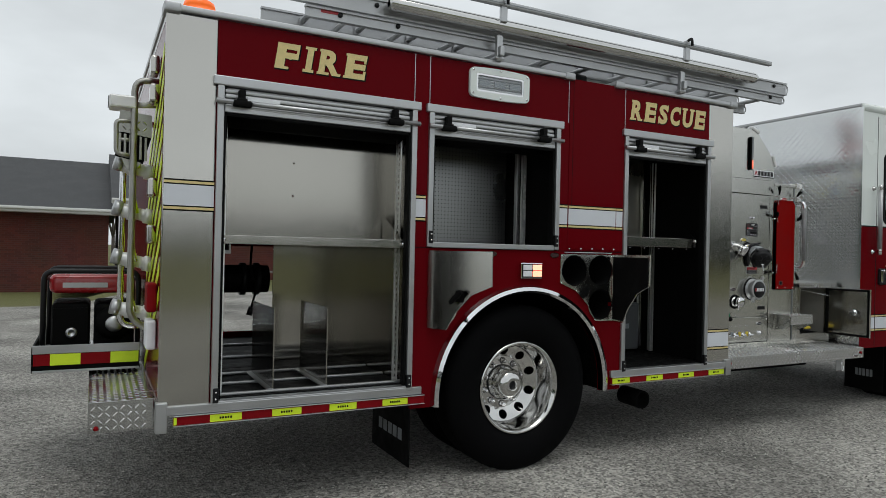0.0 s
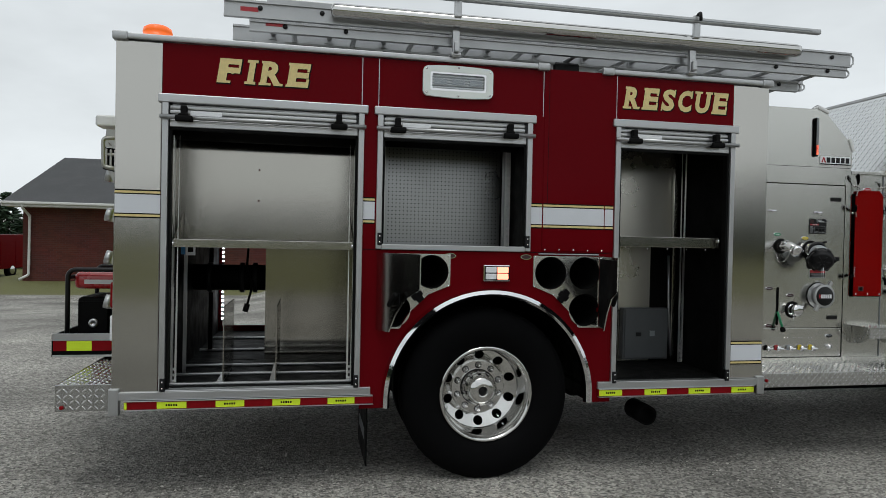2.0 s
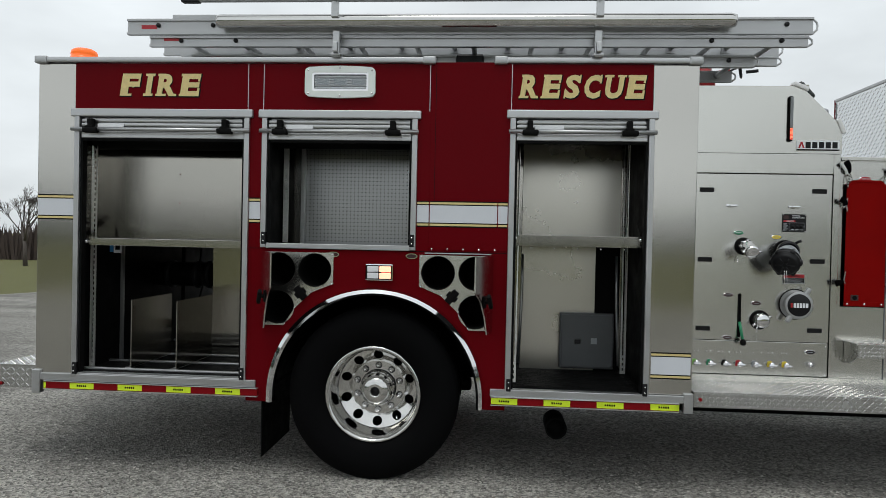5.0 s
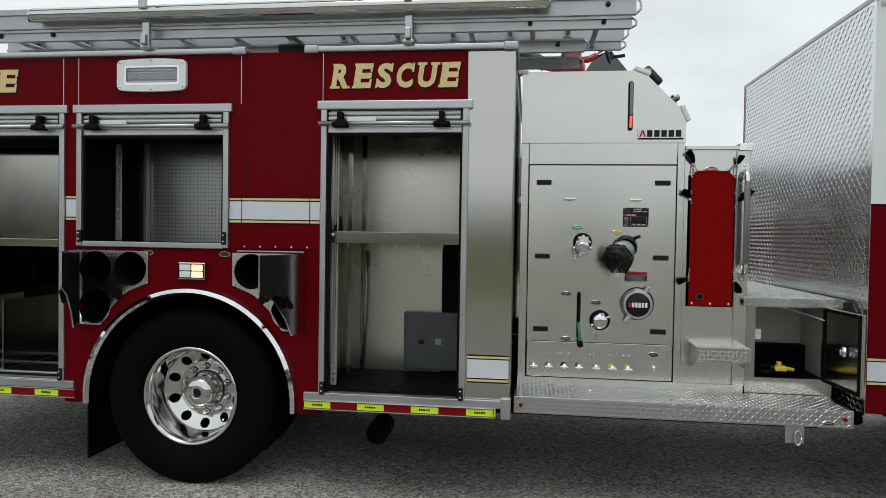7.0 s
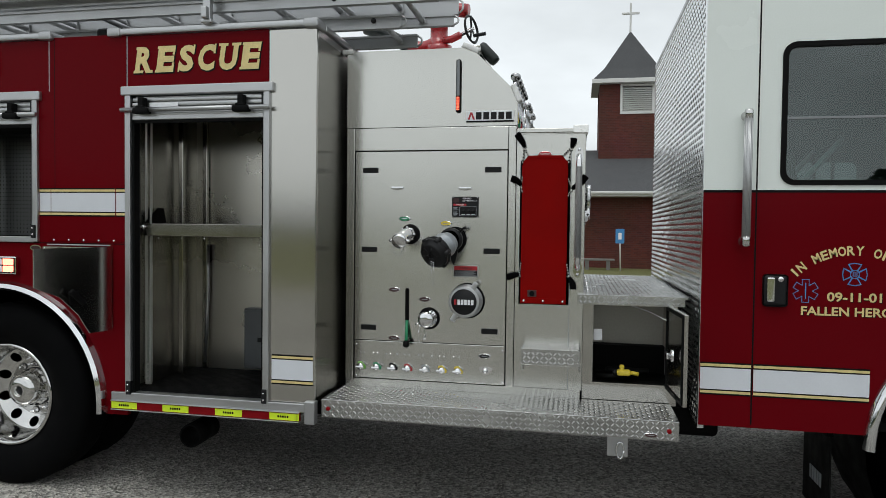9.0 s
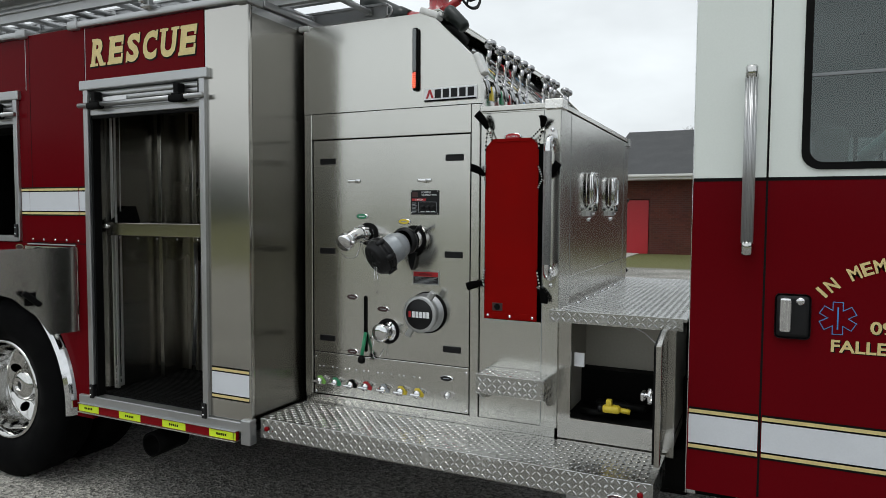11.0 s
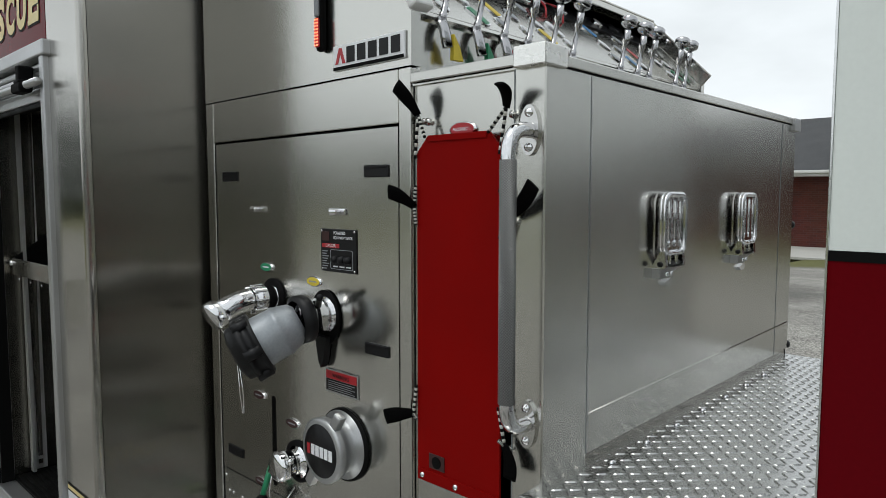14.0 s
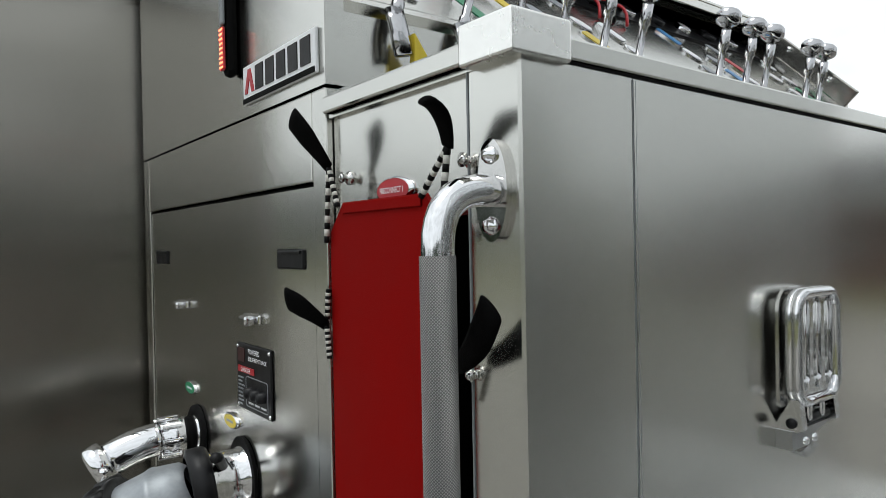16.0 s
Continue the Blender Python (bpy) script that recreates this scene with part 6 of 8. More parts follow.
part("hem", box(5.246, 5.484, CY - 0.003, CY - 0.0005, 1.108, 1.135, 0.001), COVER_RED, cv)
part("hem", box(5.281, 5.449, CY - 0.003, CY - 0.0005, 1.886, 1.899, 0.001), COVER_RED, cv)
for u in (5.262, 5.365, 5.468):
    part("stud", lathe((u, CY - 0.003, 1.121), (0, -1, 0), [(0, 0.007), (0.004, 0.006), (0.005, 0)], 10), CHROME, cv)
part("label", box(5.282, 5.330, CY - 0.0025, CY - 0.0005, 1.143, 1.178, 0.001), BROWN, cv, "dark red maker's label")
part("label_mark", sheet(circle(5.306, 1.160, 0.014, 16), (), 0.001, at_y(CY - 0.0037)), BLACK, cv)
oval_tag(5.362, 1.910, TAG_RED, engine, 0.040, 0.017, PY + 0.008, "PRECONNECT 1")


def hook_strap(base, tip, sag, anchor):
    """Black pull tab on a hook, with a braided cord down to the cover."""
    b, t = Vector(base), Vector(tip)
    midp = (b + t) / 2 + Vector(sag)
    path = [b * (1 - s) ** 2 + midp * 2 * s * (1 - s) + t * s * s for s in [k / 8 for k in range(9)]]
    tab = sweep(path, 0.0185, 10, flat_u=0.26, side=(0, 1, 0))
    for i, v in enumerate(tab.verts):
        # narrow neck, flared tip
        k, q = min(i // 10, 8) / 8, path[min(i // 10, 8)]
        v.co = q + (v.co - q) * (0.52 + 0.48 * min(1.0, k * 1.7))
    st = part("pull_strap", tab, STRAP, engine, "black rubber pull strap")
    part("cleat", lathe((b.x, PY + 0.008, b.z - 0.012), (0, -1, 0), [(0, 0.009), (0.004, 0.009), (0.005, 0.005), (0.012, 0.005), (0.014, 0.008), (0.018, 0)], 10), POLISHED, st, "chrome cleat")
    for a in anchor:
        a = Vector(a)
        n_ = 11
        for k in range(n_):
            p0, p1 = b.lerp(a, k / n_), b.lerp(a, (k + 1) / n_)
            part("cord", rod(p0, p1, 0.0036, 6), CORD if k % 2 else BLACK, st)


S_Y = CY - 0.006
hook_strap((5.254, S_Y, 1.946), (5.214, S_Y - 0.03, 2.012), (0.008, -0.006, 0.004), [(5.244, S_Y, 1.85), (5.275, S_Y, 1.895)])
hook_strap((5.502, S_Y, 1.942), (5.512, S_Y - 0.034, 1.982), (0.010, 0.002, 0.016), [(5.486, S_Y, 1.85), (5.455, S_Y, 1.895)])
hook_strap((5.240, S_Y, 1.742), (5.188, S_Y - 0.03, 1.776), (0.008, -0.01, 0.010), [(5.246, S_Y, 1.79), (5.246, S_Y, 1.70)])
hook_strap((5.506, S_Y + 0.004, 1.725), (5.580, S_Y - 0.016, 1.788), (0.008, 0, -0.010), [(5.486, S_Y, 1.78), (5.486, S_Y, 1.68)])
hook_strap((5.236, S_Y, 1.262), (5.172, S_Y - 0.03, 1.246), (0.0, -0.006, 0.004), [(5.246, S_Y, 1.33), (5.246, S_Y, 1.25)])
hook_strap((5.500, S_Y + 0.005, 1.25), (5.522, S_Y - 0.008, 1.19), (0.015, 0, 0.0), [(5.486, S_Y, 1.33), (5.486, S_Y, 1.26)])
# grab rail
rail = part("grab_rail", sweep(bend([(5.543, PY + 0.004, 1.896), (5.543, PY - 0.07, 1.896), (5.543, PY - 0.07, 1.302), (5.543, PY + 0.004, 1.302)], 0.055, 8), 0.0155, 16), CHROME, engine, "chrome grab rail with knurled grip")
gp = rod((5.543, PY - 0.07, 1.36), (5.543, PY - 0.07, 1.835), 0.0168, 32)
uvl = gp.loops.layers.uv.new("UVMap")
for f in gp.faces:
    c = f.calc_center_median()
    ac = math.atan2(c.y - PY + 0.07, c.x - 5.543)
    for lo in f.loops:
        d = math.atan2(lo.vert.co.y - PY + 0.07, lo.vert.co.x - 5.543) - ac
        lo[uvl].uv = ((ac + (d + math.pi) % (2 * math.pi) - math.pi) * 0.0168, lo.vert.co.z)
part("grip", gp, GRIP, rail, "diamond knurled grip")
for z in (1.896, 1.302):
    part("flange", sheet(circle(5.543, z, 0.023, 24, 0.050), (), 0.007, at_y(PY - 0.005)), POLISHED, rail)
    for dz in (-0.034, 0.034):
        part("bolt", lathe((5.543, PY - 0.004, z + dz), (0, -1, 0), [(0, 0.009), (0.003, 0.009), (0.003, 0.007), (0.008, 0.006), (0.009, 0)], 8), CHROME, rail)
# folding step below the cover
fs = part("folding_step", box(5.262, 5.565, 0.222, 0.378, 0.878, 0.884, 0.002), TREAD, engine, "tread plate step")
part("step_front", box(5.262, 5.565, 0.218, 0.224, 0.802, 0.886, 0.002), TREAD, fs)
for u in (5.262, 5.559):
    part("step_side", sheet([(-0.378, 0.745), (-0.30, 0.76), (-0.224, 0.806), (-0.224, 0.884), (-0.378, 0.884)], (), 0.006, at_back_x(u)), TREAD, fs)
tread("tread_pattern", 5.27, 5.56, 0.228, 0.372, lambda u, v, w: (u, v, 0.884 + w), TREAD, fs, pitch=0.0255, size=0.0120)
tread("tread_pattern", 0.23, 0.372, 0.79, 0.882, lambda u, v, w: (5.565 + w, u, v), TREAD, fs, pitch=0.0255, size=0.0120)
tread("tread_pattern", 5.27, 5.56, 0.806, 0.882, lambda u, v, w: (u, 0.218 - w, v), TREAD, fs, pitch=0.0225, size=0.0106, rise=0.0024)


def chrome_step(y):
    """Folded chrome step on the crosslay wall: frame on the wall, ribbed paddle, hinge and bracket."""
    m = at_x(FX)
    a, c = y - 0.064, y + 0.064
    wall = rect(a + 0.012, c + 0.012, 1.610, 1.794, 0.034, 6)
    s = part("fold_up_step", sheet(wall, [rect(a + 0.022, c + 0.002, 1.622, 1.784, 0.026, 6)], 0.008, Matrix.Translation((0.008, 0, 0)) @ m), POLISHED, engine, "chrome fold-up step on the wall")
    part("paddle_back", sheet(rect(a + 0.006, c - 0.006, 1.640, 1.788, 0.026, 6), (), 0.004, Matrix.Translation((0.024, 0, 0)) @ m), POLISHED, s)
    slots = [rect(a + 0.018 + k * 0.034, a + 0.042 + k * 0.034, 1.660, 1.778, 0.0115, 6) for k in range(3)]
    part("paddle", sheet(rect(a, c, 1.635, 1.792, 0.030, 6), slots, 0.011, Matrix.Translation((0.035, 0, 0)) @ m), CHROME, s, "ribbed chrome tread")
    edge = rect(a + 0.006, c - 0.006, 1.641, 1.786, 0.026, 6)
    for x in (0.035, 0.026):
        part("rim", sweep([(FX + x, u_, v_) for u_, v_ in edge + edge[:1]], 0.0075, 10), CHROME, s, "rounded chrome rim")
    for k in range(3):
        u = a + 0.030 + k * 0.034
        part("rib", sweep([(FX + 0.025, u, 1.668), (FX + 0.026, u, 1.776)], 0.0095, 10), POLISHED, s)
        part("slot_end", lathe((FX + 0.026, u, 1.664), (1, 0, 0.6), [(0, 0.013), (0.006, 0.012), (0.012, 0)], 14), CHROME, s)
    for dy in (-0.050, 0.050):
        part("hinge", sheet([(1.602, 0.0), (1.645, 0.025), (1.645, 0.036), (1.606, 0.040), (1.602, 0.03)], (), 0.014, Matrix(((0, 0, 1, FX), (0, 1, 0, y + dy - 0.007), (1, 0, 0, 0), (0, 0, 0, 1)))), CHROME, s)
    for dy in (-0.018, 0.020):
        part("finger", box(FX + 0.010, FX + 0.034, y + dy - 0.006, y + dy + 0.006, 1.612, 1.637, 0.003), CHROME, s)
    part("pin", rod((FX + 0.026, y - 0.060, 1.614), (FX + 0.026, y + 0.060, 1.614), 0.007, 10), PLASTIC, s)
    part("bracket", sheet([(y - 0.060, 1.603), (y + 0.060, 1.603), (y + 0.010, 1.592), (y - 0.004, 1.578), (y - 0.060, 1.578)], (), 0.034, Matrix.Translation((0.028, 0, 0)) @ m), ALU, s, "cast hinge bracket")
    for dy in (-0.04, -0.014):
        part("bolt", lathe((FX + 0.035, y + dy, 1.590), (1, 0, 0), [(0, 0.006), (0.004, 0.005), (0.005, 0)], 8), CHROME, s)
    part("small_tag", sheet([(y - 0.008, 1.563), (y + 0.030, 1.571), (y + 0.046, 1.565), (y + 0.030, 1.554), (y + 0.008, 1.552)], (), 0.014, Matrix.Translation((0.0145, 0, 0)) @ m), CHROME, s, "small chrome catch")


LIFT[0] = 0.002
chrome_step(0.906)
chrome_step(1.430)
LIFT[0] = 0.018

# ---- operator's panel: levers, tags, gauges ----
rng = random.Random(8)
lever_y = [0.509, 0.640, 0.755, 0.865, 0.985, 1.098, 1.40, 1.52, 1.61, 1.83, 1.91]
colours = [TAG_YELLOW, GREEN, TAG_RED, TAG_WHITE, TAG_BLUE, TAG_YELLOW, GREEN, TAG_RED, TAG_BLUE, TAG_WHITE, TAG_YELLOW]
for k, y in enumerate(lever_y):
    b0, b1 = Vector((5.176, y, 2.185)), Vector((5.182, y + 0.045, 2.350))
    up = (b1 - b0).normalized()
    h = (b1 - b0).length
    q = lathe(b0, up, [(0, 0), (0, 0.0105), (0.030, 0.0105), (0.033, 0.0078), (h * 0.62, 0.0078), (h * 0.64, 0.0120), (h * 0.90, 0.0120), (h * 0.92, 0.0085), (h, 0.0085)], 16)
    lv = part("control_lever", q, DARK_CHROME, engine, "chrome pull lever with round head")
    head = lathe(b1, up, [(-0.004, 0.0), (-0.004, 0.014), (0.004, 0.026), (0.008, 0.0285), (0.024, 0.0285), (0.029, 0.025), (0.031, 0.018), (0.031, 0)], 20)
    part("handle", head, DARK_CHROME, lv, "round knurled chrome head")
    part("knuckle", sweep(bend([(5.176, y, 2.200), (5.192, y - 0.003, 2.168), (5.196, y + 0.003, 2.128)], 0.016), 0.016, 12, flat=0.6), DARK_CHROME, lv, "curved chrome knuckle")
    part("quadrant", sheet([(y + 0.016, 2.100), (y + 0.052, 2.100), (y + 0.040, 2.132), (y + 0.018, 2.162)], (), 0.012, at_x(5.204)), colours[k], lv, "coloured valve quadrant")
    for row, s0 in enumerate((0.135, 0.215, 0.290)):
        if row == 0 and k % 2:
            continue
        y_, deep = y + 0.055 + 0.012 * ((k + row) % 2), 0.026 if row == 2 else 0.034
        t = sheet(circle(0, 0, 0.020, 20, deep) if (k + row) % 3 else rect(-0.018, 0.018, -0.042, 0.042, 0.010), (), 0.004)
        turn_ = Matrix.Rotation(radians(-68 + 9 * ((k * 7 + row) % 3)), 4, "Z") @ Matrix.Rotation(radians(-90), 4, "X")
        t.transform(SL @ Matrix.Translation((s0, y_, -0.046)) @ turn_)
        tg = part("panel_tag", t, CHROME, engine, "chrome rimmed panel tag")
        t = sheet(circle(0, 0, 0.0155, 20, deep - 0.006) if (k + row) % 3 else rect(-0.014, 0.014, -0.037, 0.037, 0.007), (), 0.001)
        t.transform(SL @ Matrix.Translation((s0, y_, -0.0447)) @ turn_)
        part("tag_face", t, colours[(k * 3 + 1 + row * 4) % 11] if (k + row) % 3 == 0 else (TAG_WHITE if (k * 5 + row) % 4 else ADAPTER), tg)
part("lever_shelf", box(5.165, 5.36, PY + 0.03, WE - 0.02, 1.99, 2.02, 0.004), PANEL, engine)
for k in range(12):
    y = 0.50 + k * 0.122
    if y < PE - 0.05:
        rr = 0.045 if k in (4, 5) else 0.026
        q = lathe((0, 0, 0), (0, 0, 1), [(0, rr), (0.012, rr), (0.014, rr * 0.86), (0.011, rr * 0.82), (0.011, 0)], 20)
        q.transform(SL @ Matrix.Translation((0.055, y, -0.046)))
        gd = part("gauge", q, CHROME if k % 2 else PLASTIC, engine, "round gauge")
        q = lathe((0, 0, 0.0115), (0, 0, 1), [(0, rr * 0.8), (0.0008, rr * 0.8), (0.0008, 0)], 20)
        q.transform(SL @ Matrix.Translation((0.055, y, -0.046)))
        part("dial", q, PLASTIC if k % 3 else TAG_WHITE, gd)
part("headset", sweep(bend([SL @ Vector((0.02, 0.45, -0.03)), SL @ Vector((0.03, 0.55, -0.01)), SL @ Vector((0.05, 0.68, -0.02)), SL @ Vector((0.02, 0.78, -0.03))], 0.05), 0.03, 10), BLACK, engine, "black panel lamp hood")
part("gauge_field", box(0.01, 0.098, PY + 0.12, PE - 0.03, -0.0495, -0.045, m=SL), PLASTIC, engine, "black gauge field")
for y in (PE - 0.004,):
    part("end_plate", box(0.0, sl_len + 0.02, y, y + 0.012, -0.02, 0.035, 0.003, m=SL), STEEL, engine)
for k in range(4):
    q = rod((0.06 + k * 0.08, PE - 0.012, 0.018), (0.06 + k * 0.08, PE - 0.004, 0.018), 0.008, 8)
    q.transform(SL)
    part("bolt", q, CHROME, engine)
for k in range(3):
    y = 1.14 + k * 0.05
    part("panel_cord", sweep(bend([SL @ Vector((0.05 + 0.03 * (k % 2), y, -0.04)), SL @ Vector((0.10, y + 0.05, -0.015)), SL @ Vector((0.15, y + 0.03, -0.045))], 0.04), 0.004, 6), BLACK if k % 2 else TAG_RED, engine)

LIFT[0] = 0.0
# ---- deck gun ----
gun = part("deck_gun", lathe((4.60, 1.21, 2.45), (0, 0, 1), [(0, 0.09), (0.03, 0.09), (0.035, 0.062), (0.24, 0.062), (0.245, 0.085), (0.30, 0.088), (0.305, 0.060), (0.44, 0.058), (0.445, 0.075), (0.50, 0.078), (0.54, 0.055), (0.55, 0)], 28), MONITOR_RED, engine, "red enamelled deck monitor")
part("barrel", sweep(bend([(4.62, 1.21, 2.80), (4.50, 1.21, 2.74), (4.36, 1.21, 2.775)], 0.05), 0.042, 16), MONITOR_RED, gun)
part("nozzle", lathe((4.40, 1.21, 2.762), (-0.90, 0, 0.44), [(0, 0), (0, 0.048), (0.08, 0.05), (0.09, 0.044), (0.24, 0.048), (0.25, 0.056), (0.34, 0.058), (0.345, 0)], 20), GUN_BLACK, gun, "black ribbed nozzle")
part("elbow", sweep(bend([(4.60, 1.21, 2.93), (4.70, 1.20, 2.99), (4.80, 1.18, 2.97)], 0.05), 0.045, 14), MONITOR_RED, gun)
part("arm", sweep([(4.64, 1.18, 2.78), (4.70, 1.15, 2.78), (4.76, 1.13, 2.80)], 0.024, 10), MONITOR_RED, gun)
hw = part("handwheel", lathe((4.835, 1.12, 2.83), (1, -0.35, 0.15), [(-0.009, 0.086), (0, 0.096), (0.009, 0.086), (0, 0.077), (-0.009, 0.086)], 28), PLASTIC, gun, "black handwheel")
part("spindle", rod((4.74, 1.14, 2.79), (4.85, 1.115, 2.835), 0.012, 8), CHROME, hw)
for a in (0, 120, 240):
    part("spoke", rod((4.835, 1.12, 2.83), (4.835, 1.12 + 0.086 * math.cos(radians(a)), 2.83 + 0.086 * math.sin(radians(a))), 0.007, 6), PLASTIC, hw)
part("crank", rod((4.86, 1.06, 2.77), (4.94, 1.04, 2.775), 0.012, 8), PLASTIC, hw)
part("gauge_lamp", lathe((4.985, 0.50, 2.555), (0.68, 0, -0.73), [(0, 0), (0.004, 0.026), (0.02, 0.032), (0.12, 0.032), (0.135, 0.026), (0.138, 0)], 18), GUN_BLACK, engine, "black cylindrical panel lamp")
part("lamp_bracket", box(4.985, 5.01, 0.49, 0.51, 2.49, 2.535, 0.003), PLASTIC, engine)
part("lamp_cone", lathe((4.93, 0.62, 2.49), (0, 0, 1), [(0, 0.07), (0.06, 0.02), (0.065, 0)], 16), CHASSIS_SHADE, engine)

# ---- running board, walkway and low locker ----
run = part("running_board", sheet([(4.237, 0.04), (6.03, 0.045), (6.03, PY), (4.237, PY)], (), 0.012, Matrix.Translation((0, 0, 0.618)) @ Matrix.Rotation(radians(-90), 4, "X")), TREAD, engine, "bright diamond tread running board")
ra = math.atan2(0.005, 1.793)
RL = 1.793 / math.cos(ra)
RM = Matrix.Translation((4.237, 0.04, 0)) @ Matrix.Rotation(ra, 4, "Z")
part("board_front", box(0, RL, -0.004, 0.004, 0.524, 0.620, 0.003, m=RM), TREAD, run)
part("board_end", box(4.237, 4.243, 0.046, PY, 0.524, 0.606), TREAD, run)
part("board_end", box(6.024, 6.03, 0.05, PY, 0.524, 0.606), TREAD, run)
tread("tread_pattern", 0.012, RL - 0.01, 0.0, 0.33, lambda u, v, w: tuple(RM @ Vector((u, v + 0.012, 0.618 + w))), TREAD, run, pitch=0.0255, size=0.0120, rise=0.0024)
tread("tread_pattern", 0.012, RL - 0.01, 0.525, 0.618, lambda u, v, w: tuple(RM @ Vector((u, -0.004 - w, v))), TREAD, run, pitch=0.0232, size=0.0109, rise=0.0024)
for u in (0.04, RL - 0.045):
    q = rod((u, -0.012, 0.572), (u, -0.004, 0.572), 0.011, 12)
    q.transform(RM)
    part("marker_reflector", q, STRIPE_RED, run, "small red reflector")
oval_tag(5.9, 0.55, BROWN, engine, 0.034, 0.011, 0.038)
tb = part("tow_eye", box(5.70, 5.80, 0.08, 0.09, 0.42, 0.525, 0.004), ALU, engine, "small bracket with oval ring")
part("ring", sweep([(5.762 + 0.018 * math.cos(k * math.pi / 10), 0.068, 0.455 + 0.040 * math.sin(k * math.pi / 10)) for k in range(21)], 0.005, 8), CHROME, tb)
# locker under the walkway
lk = part("locker", sheet(rect(5.578, 6.06, 0.606, 1.165), [rect(5.632, 6.005, 0.712, 1.125)], 0.015, at_y(PY + 0.012)), STEEL, engine, "stainless floor locker, door open")
part("locker_back", box(5.58, 6.06, 0.80, 0.812, 0.65, 1.16), DULL, lk)
part("locker_floor", box(5.58, 6.06, PY + 0.03, 0.80, 0.69, 0.705), BLACK, lk)
part("locker_side", box(5.58, 5.60, PY + 0.03, 0.80, 0.65, 1.16), DULL, lk)
part("locker_side", box(6.04, 6.06, PY + 0.03, 0.80, 0.65, 1.16), DULL, lk)
part("inner_tag", box(5.636, 5.68, PY + 0.06, PY + 0.064, 0.93, 0.99), TAG_WHITE, lk)
part("lanyard", sweep(bend([(5.78, 0.62, 1.12), (5.92, 0.5, 1.09), (6.0, 0.36, 1.06)], 0.05), 0.003, 6), TAG_WHITE, lk)
ld = part("locker_door", box(6.008, 6.028, -0.005, PY + 0.008, 0.70, 1.135, 0.004, m=Matrix.Translation((6.02, PY, 0)) @ Matrix.Rotation(radians(4), 4, "Z") @ Matrix.Translation((-6.02, -PY, 0))), STEEL, engine, "stainless locker door standing open")
LD = Matrix.Translation((6.02, PY, 0)) @ Matrix.Rotation(radians(4), 4, "Z") @ Matrix.Translation((-6.02, -PY, 0))
part("gasket", sheet(rect(-PY - 0.004, 0.001, 0.704, 1.131, 0.01), [rect(-PY + 0.014, -0.017, 0.722, 1.113, 0.01)], 0.006, LD @ at_back_x(6.0015)), BLACK, ld, "black rubber door gasket")
q = bmesh.new()
lathe((6.005, 0.12, 0.92), (-1, 0, 0), [(0, 0.03), (0.01, 0.03), (0.014, 0.014), (0.03, 0.012), (0.032, 0)], 16, q)
box(5.97, 5.985, 0.09, 0.15, 0.905, 0.935, 0.005, q)
part("lock", q, CHROME, ld, "chrome latch works")
cable = part("jumper_cable", sweep(bend([(5.66, 0.50, 0.72), (5.75, 0.44, 0.735), (5.86, 0.55, 0.73), (5.80, 0.65, 0.74), (5.70, 0.55, 0.75), (5.93, 0.50, 0.76)], 0.05), 0.016, 8), BLACK, None)
tagged(cable, "black cable coiled in the open locker", "cable")
plug = part("yellow_plug", box(5.76, 5.835, 0.425, 0.47, 0.742, 0.775, 0.012), TAG_YELLOW, None)
tagged(plug, "yellow plug lying on the black cable", "plug")
part("plug_grip", rod((5.835, 0.448, 0.758), (5.875, 0.452, 0.752), 0.011, 10), TAG_YELLOW, plug)
part("plug_lever", box(5.775, 5.80, 0.43, 0.46, 0.772, 0.80, 0.006), TAG_YELLOW, plug)
part("plug_socket", rod((5.76, 0.448, 0.758), (5.74, 0.446, 0.756), 0.016, 12), PLASTIC, plug)
wk = part("walkway", box(5.548, 6.105, 0.345, WE + 0.06, 1.168, 1.182, 0.002), TREAD, engine, "bright diamond tread walkway")
part("walkway_lip", box(5.548, 6.09, 0.341, 0.347, 1.132, 1.184, 0.002), TREAD, wk)
tread("tread_pattern", 5.552, 6.10, 0.35, WE + 0.055, lambda u, v, w: (u, v, 1.182 + w), TREAD, wk, pitch=0.0265, size=0.0124, rise=0.0024)
tread("tread_pattern", 5.552, 6.085, 1.134, 1.184, lambda u, v, w: (u, 0.341 - w, v), TREAD, wk, pitch=0.0235, size=0.0110, rise=0.0024)
for k in range(7):
    part("bolt", lathe((FX + 0.03, 0.62 + k * 0.17, 1.183), (0, 0, 1), [(0, 0.010), (0.005, 0.009), (0.007, 0)], 8), CHROME, wk)
part("walk_support", box(5.58, 6.1, 0.82, WE, 0.62, 1.16), CHASSIS_SHADE, engine)

# ---- cab ----
CXR, CYS, CZT = 6.131, 0.146, 2.845
WX0, WX1, WZ0, WZ1 = 6.482, 7.62, 1.757, 2.40
CF = 8.75
split = 1.716
fa = [(7.52 + 0.62 * math.cos(math.pi * k / 24), 0.52 + 0.62 * math.sin(math.pi * k / 24)) for k in range(25)][::-1]
cab = part("cab_side", sheet([(CXR, 0.585), (7.52 - 0.62, 0.585), *[p for p in fa if p[1] > 0.585], (7.52 + 0.62, 0.585), (CF, 0.585), (CF, split), (CXR, split)], (), 0.03, at_y(CYS)), RED, engine, "glossy maroon lower cab side")
part("cab_upper", sheet(rect(CXR, CF, split + 0.001, CZT - 0.04), [rect(WX0, WX1, WZ0, WZ1, 0.05), rect(7.8, 8.5, WZ0, WZ1, 0.05)], 0.03, at_y(CYS)), WHITE, cab, "white painted upper cab side")
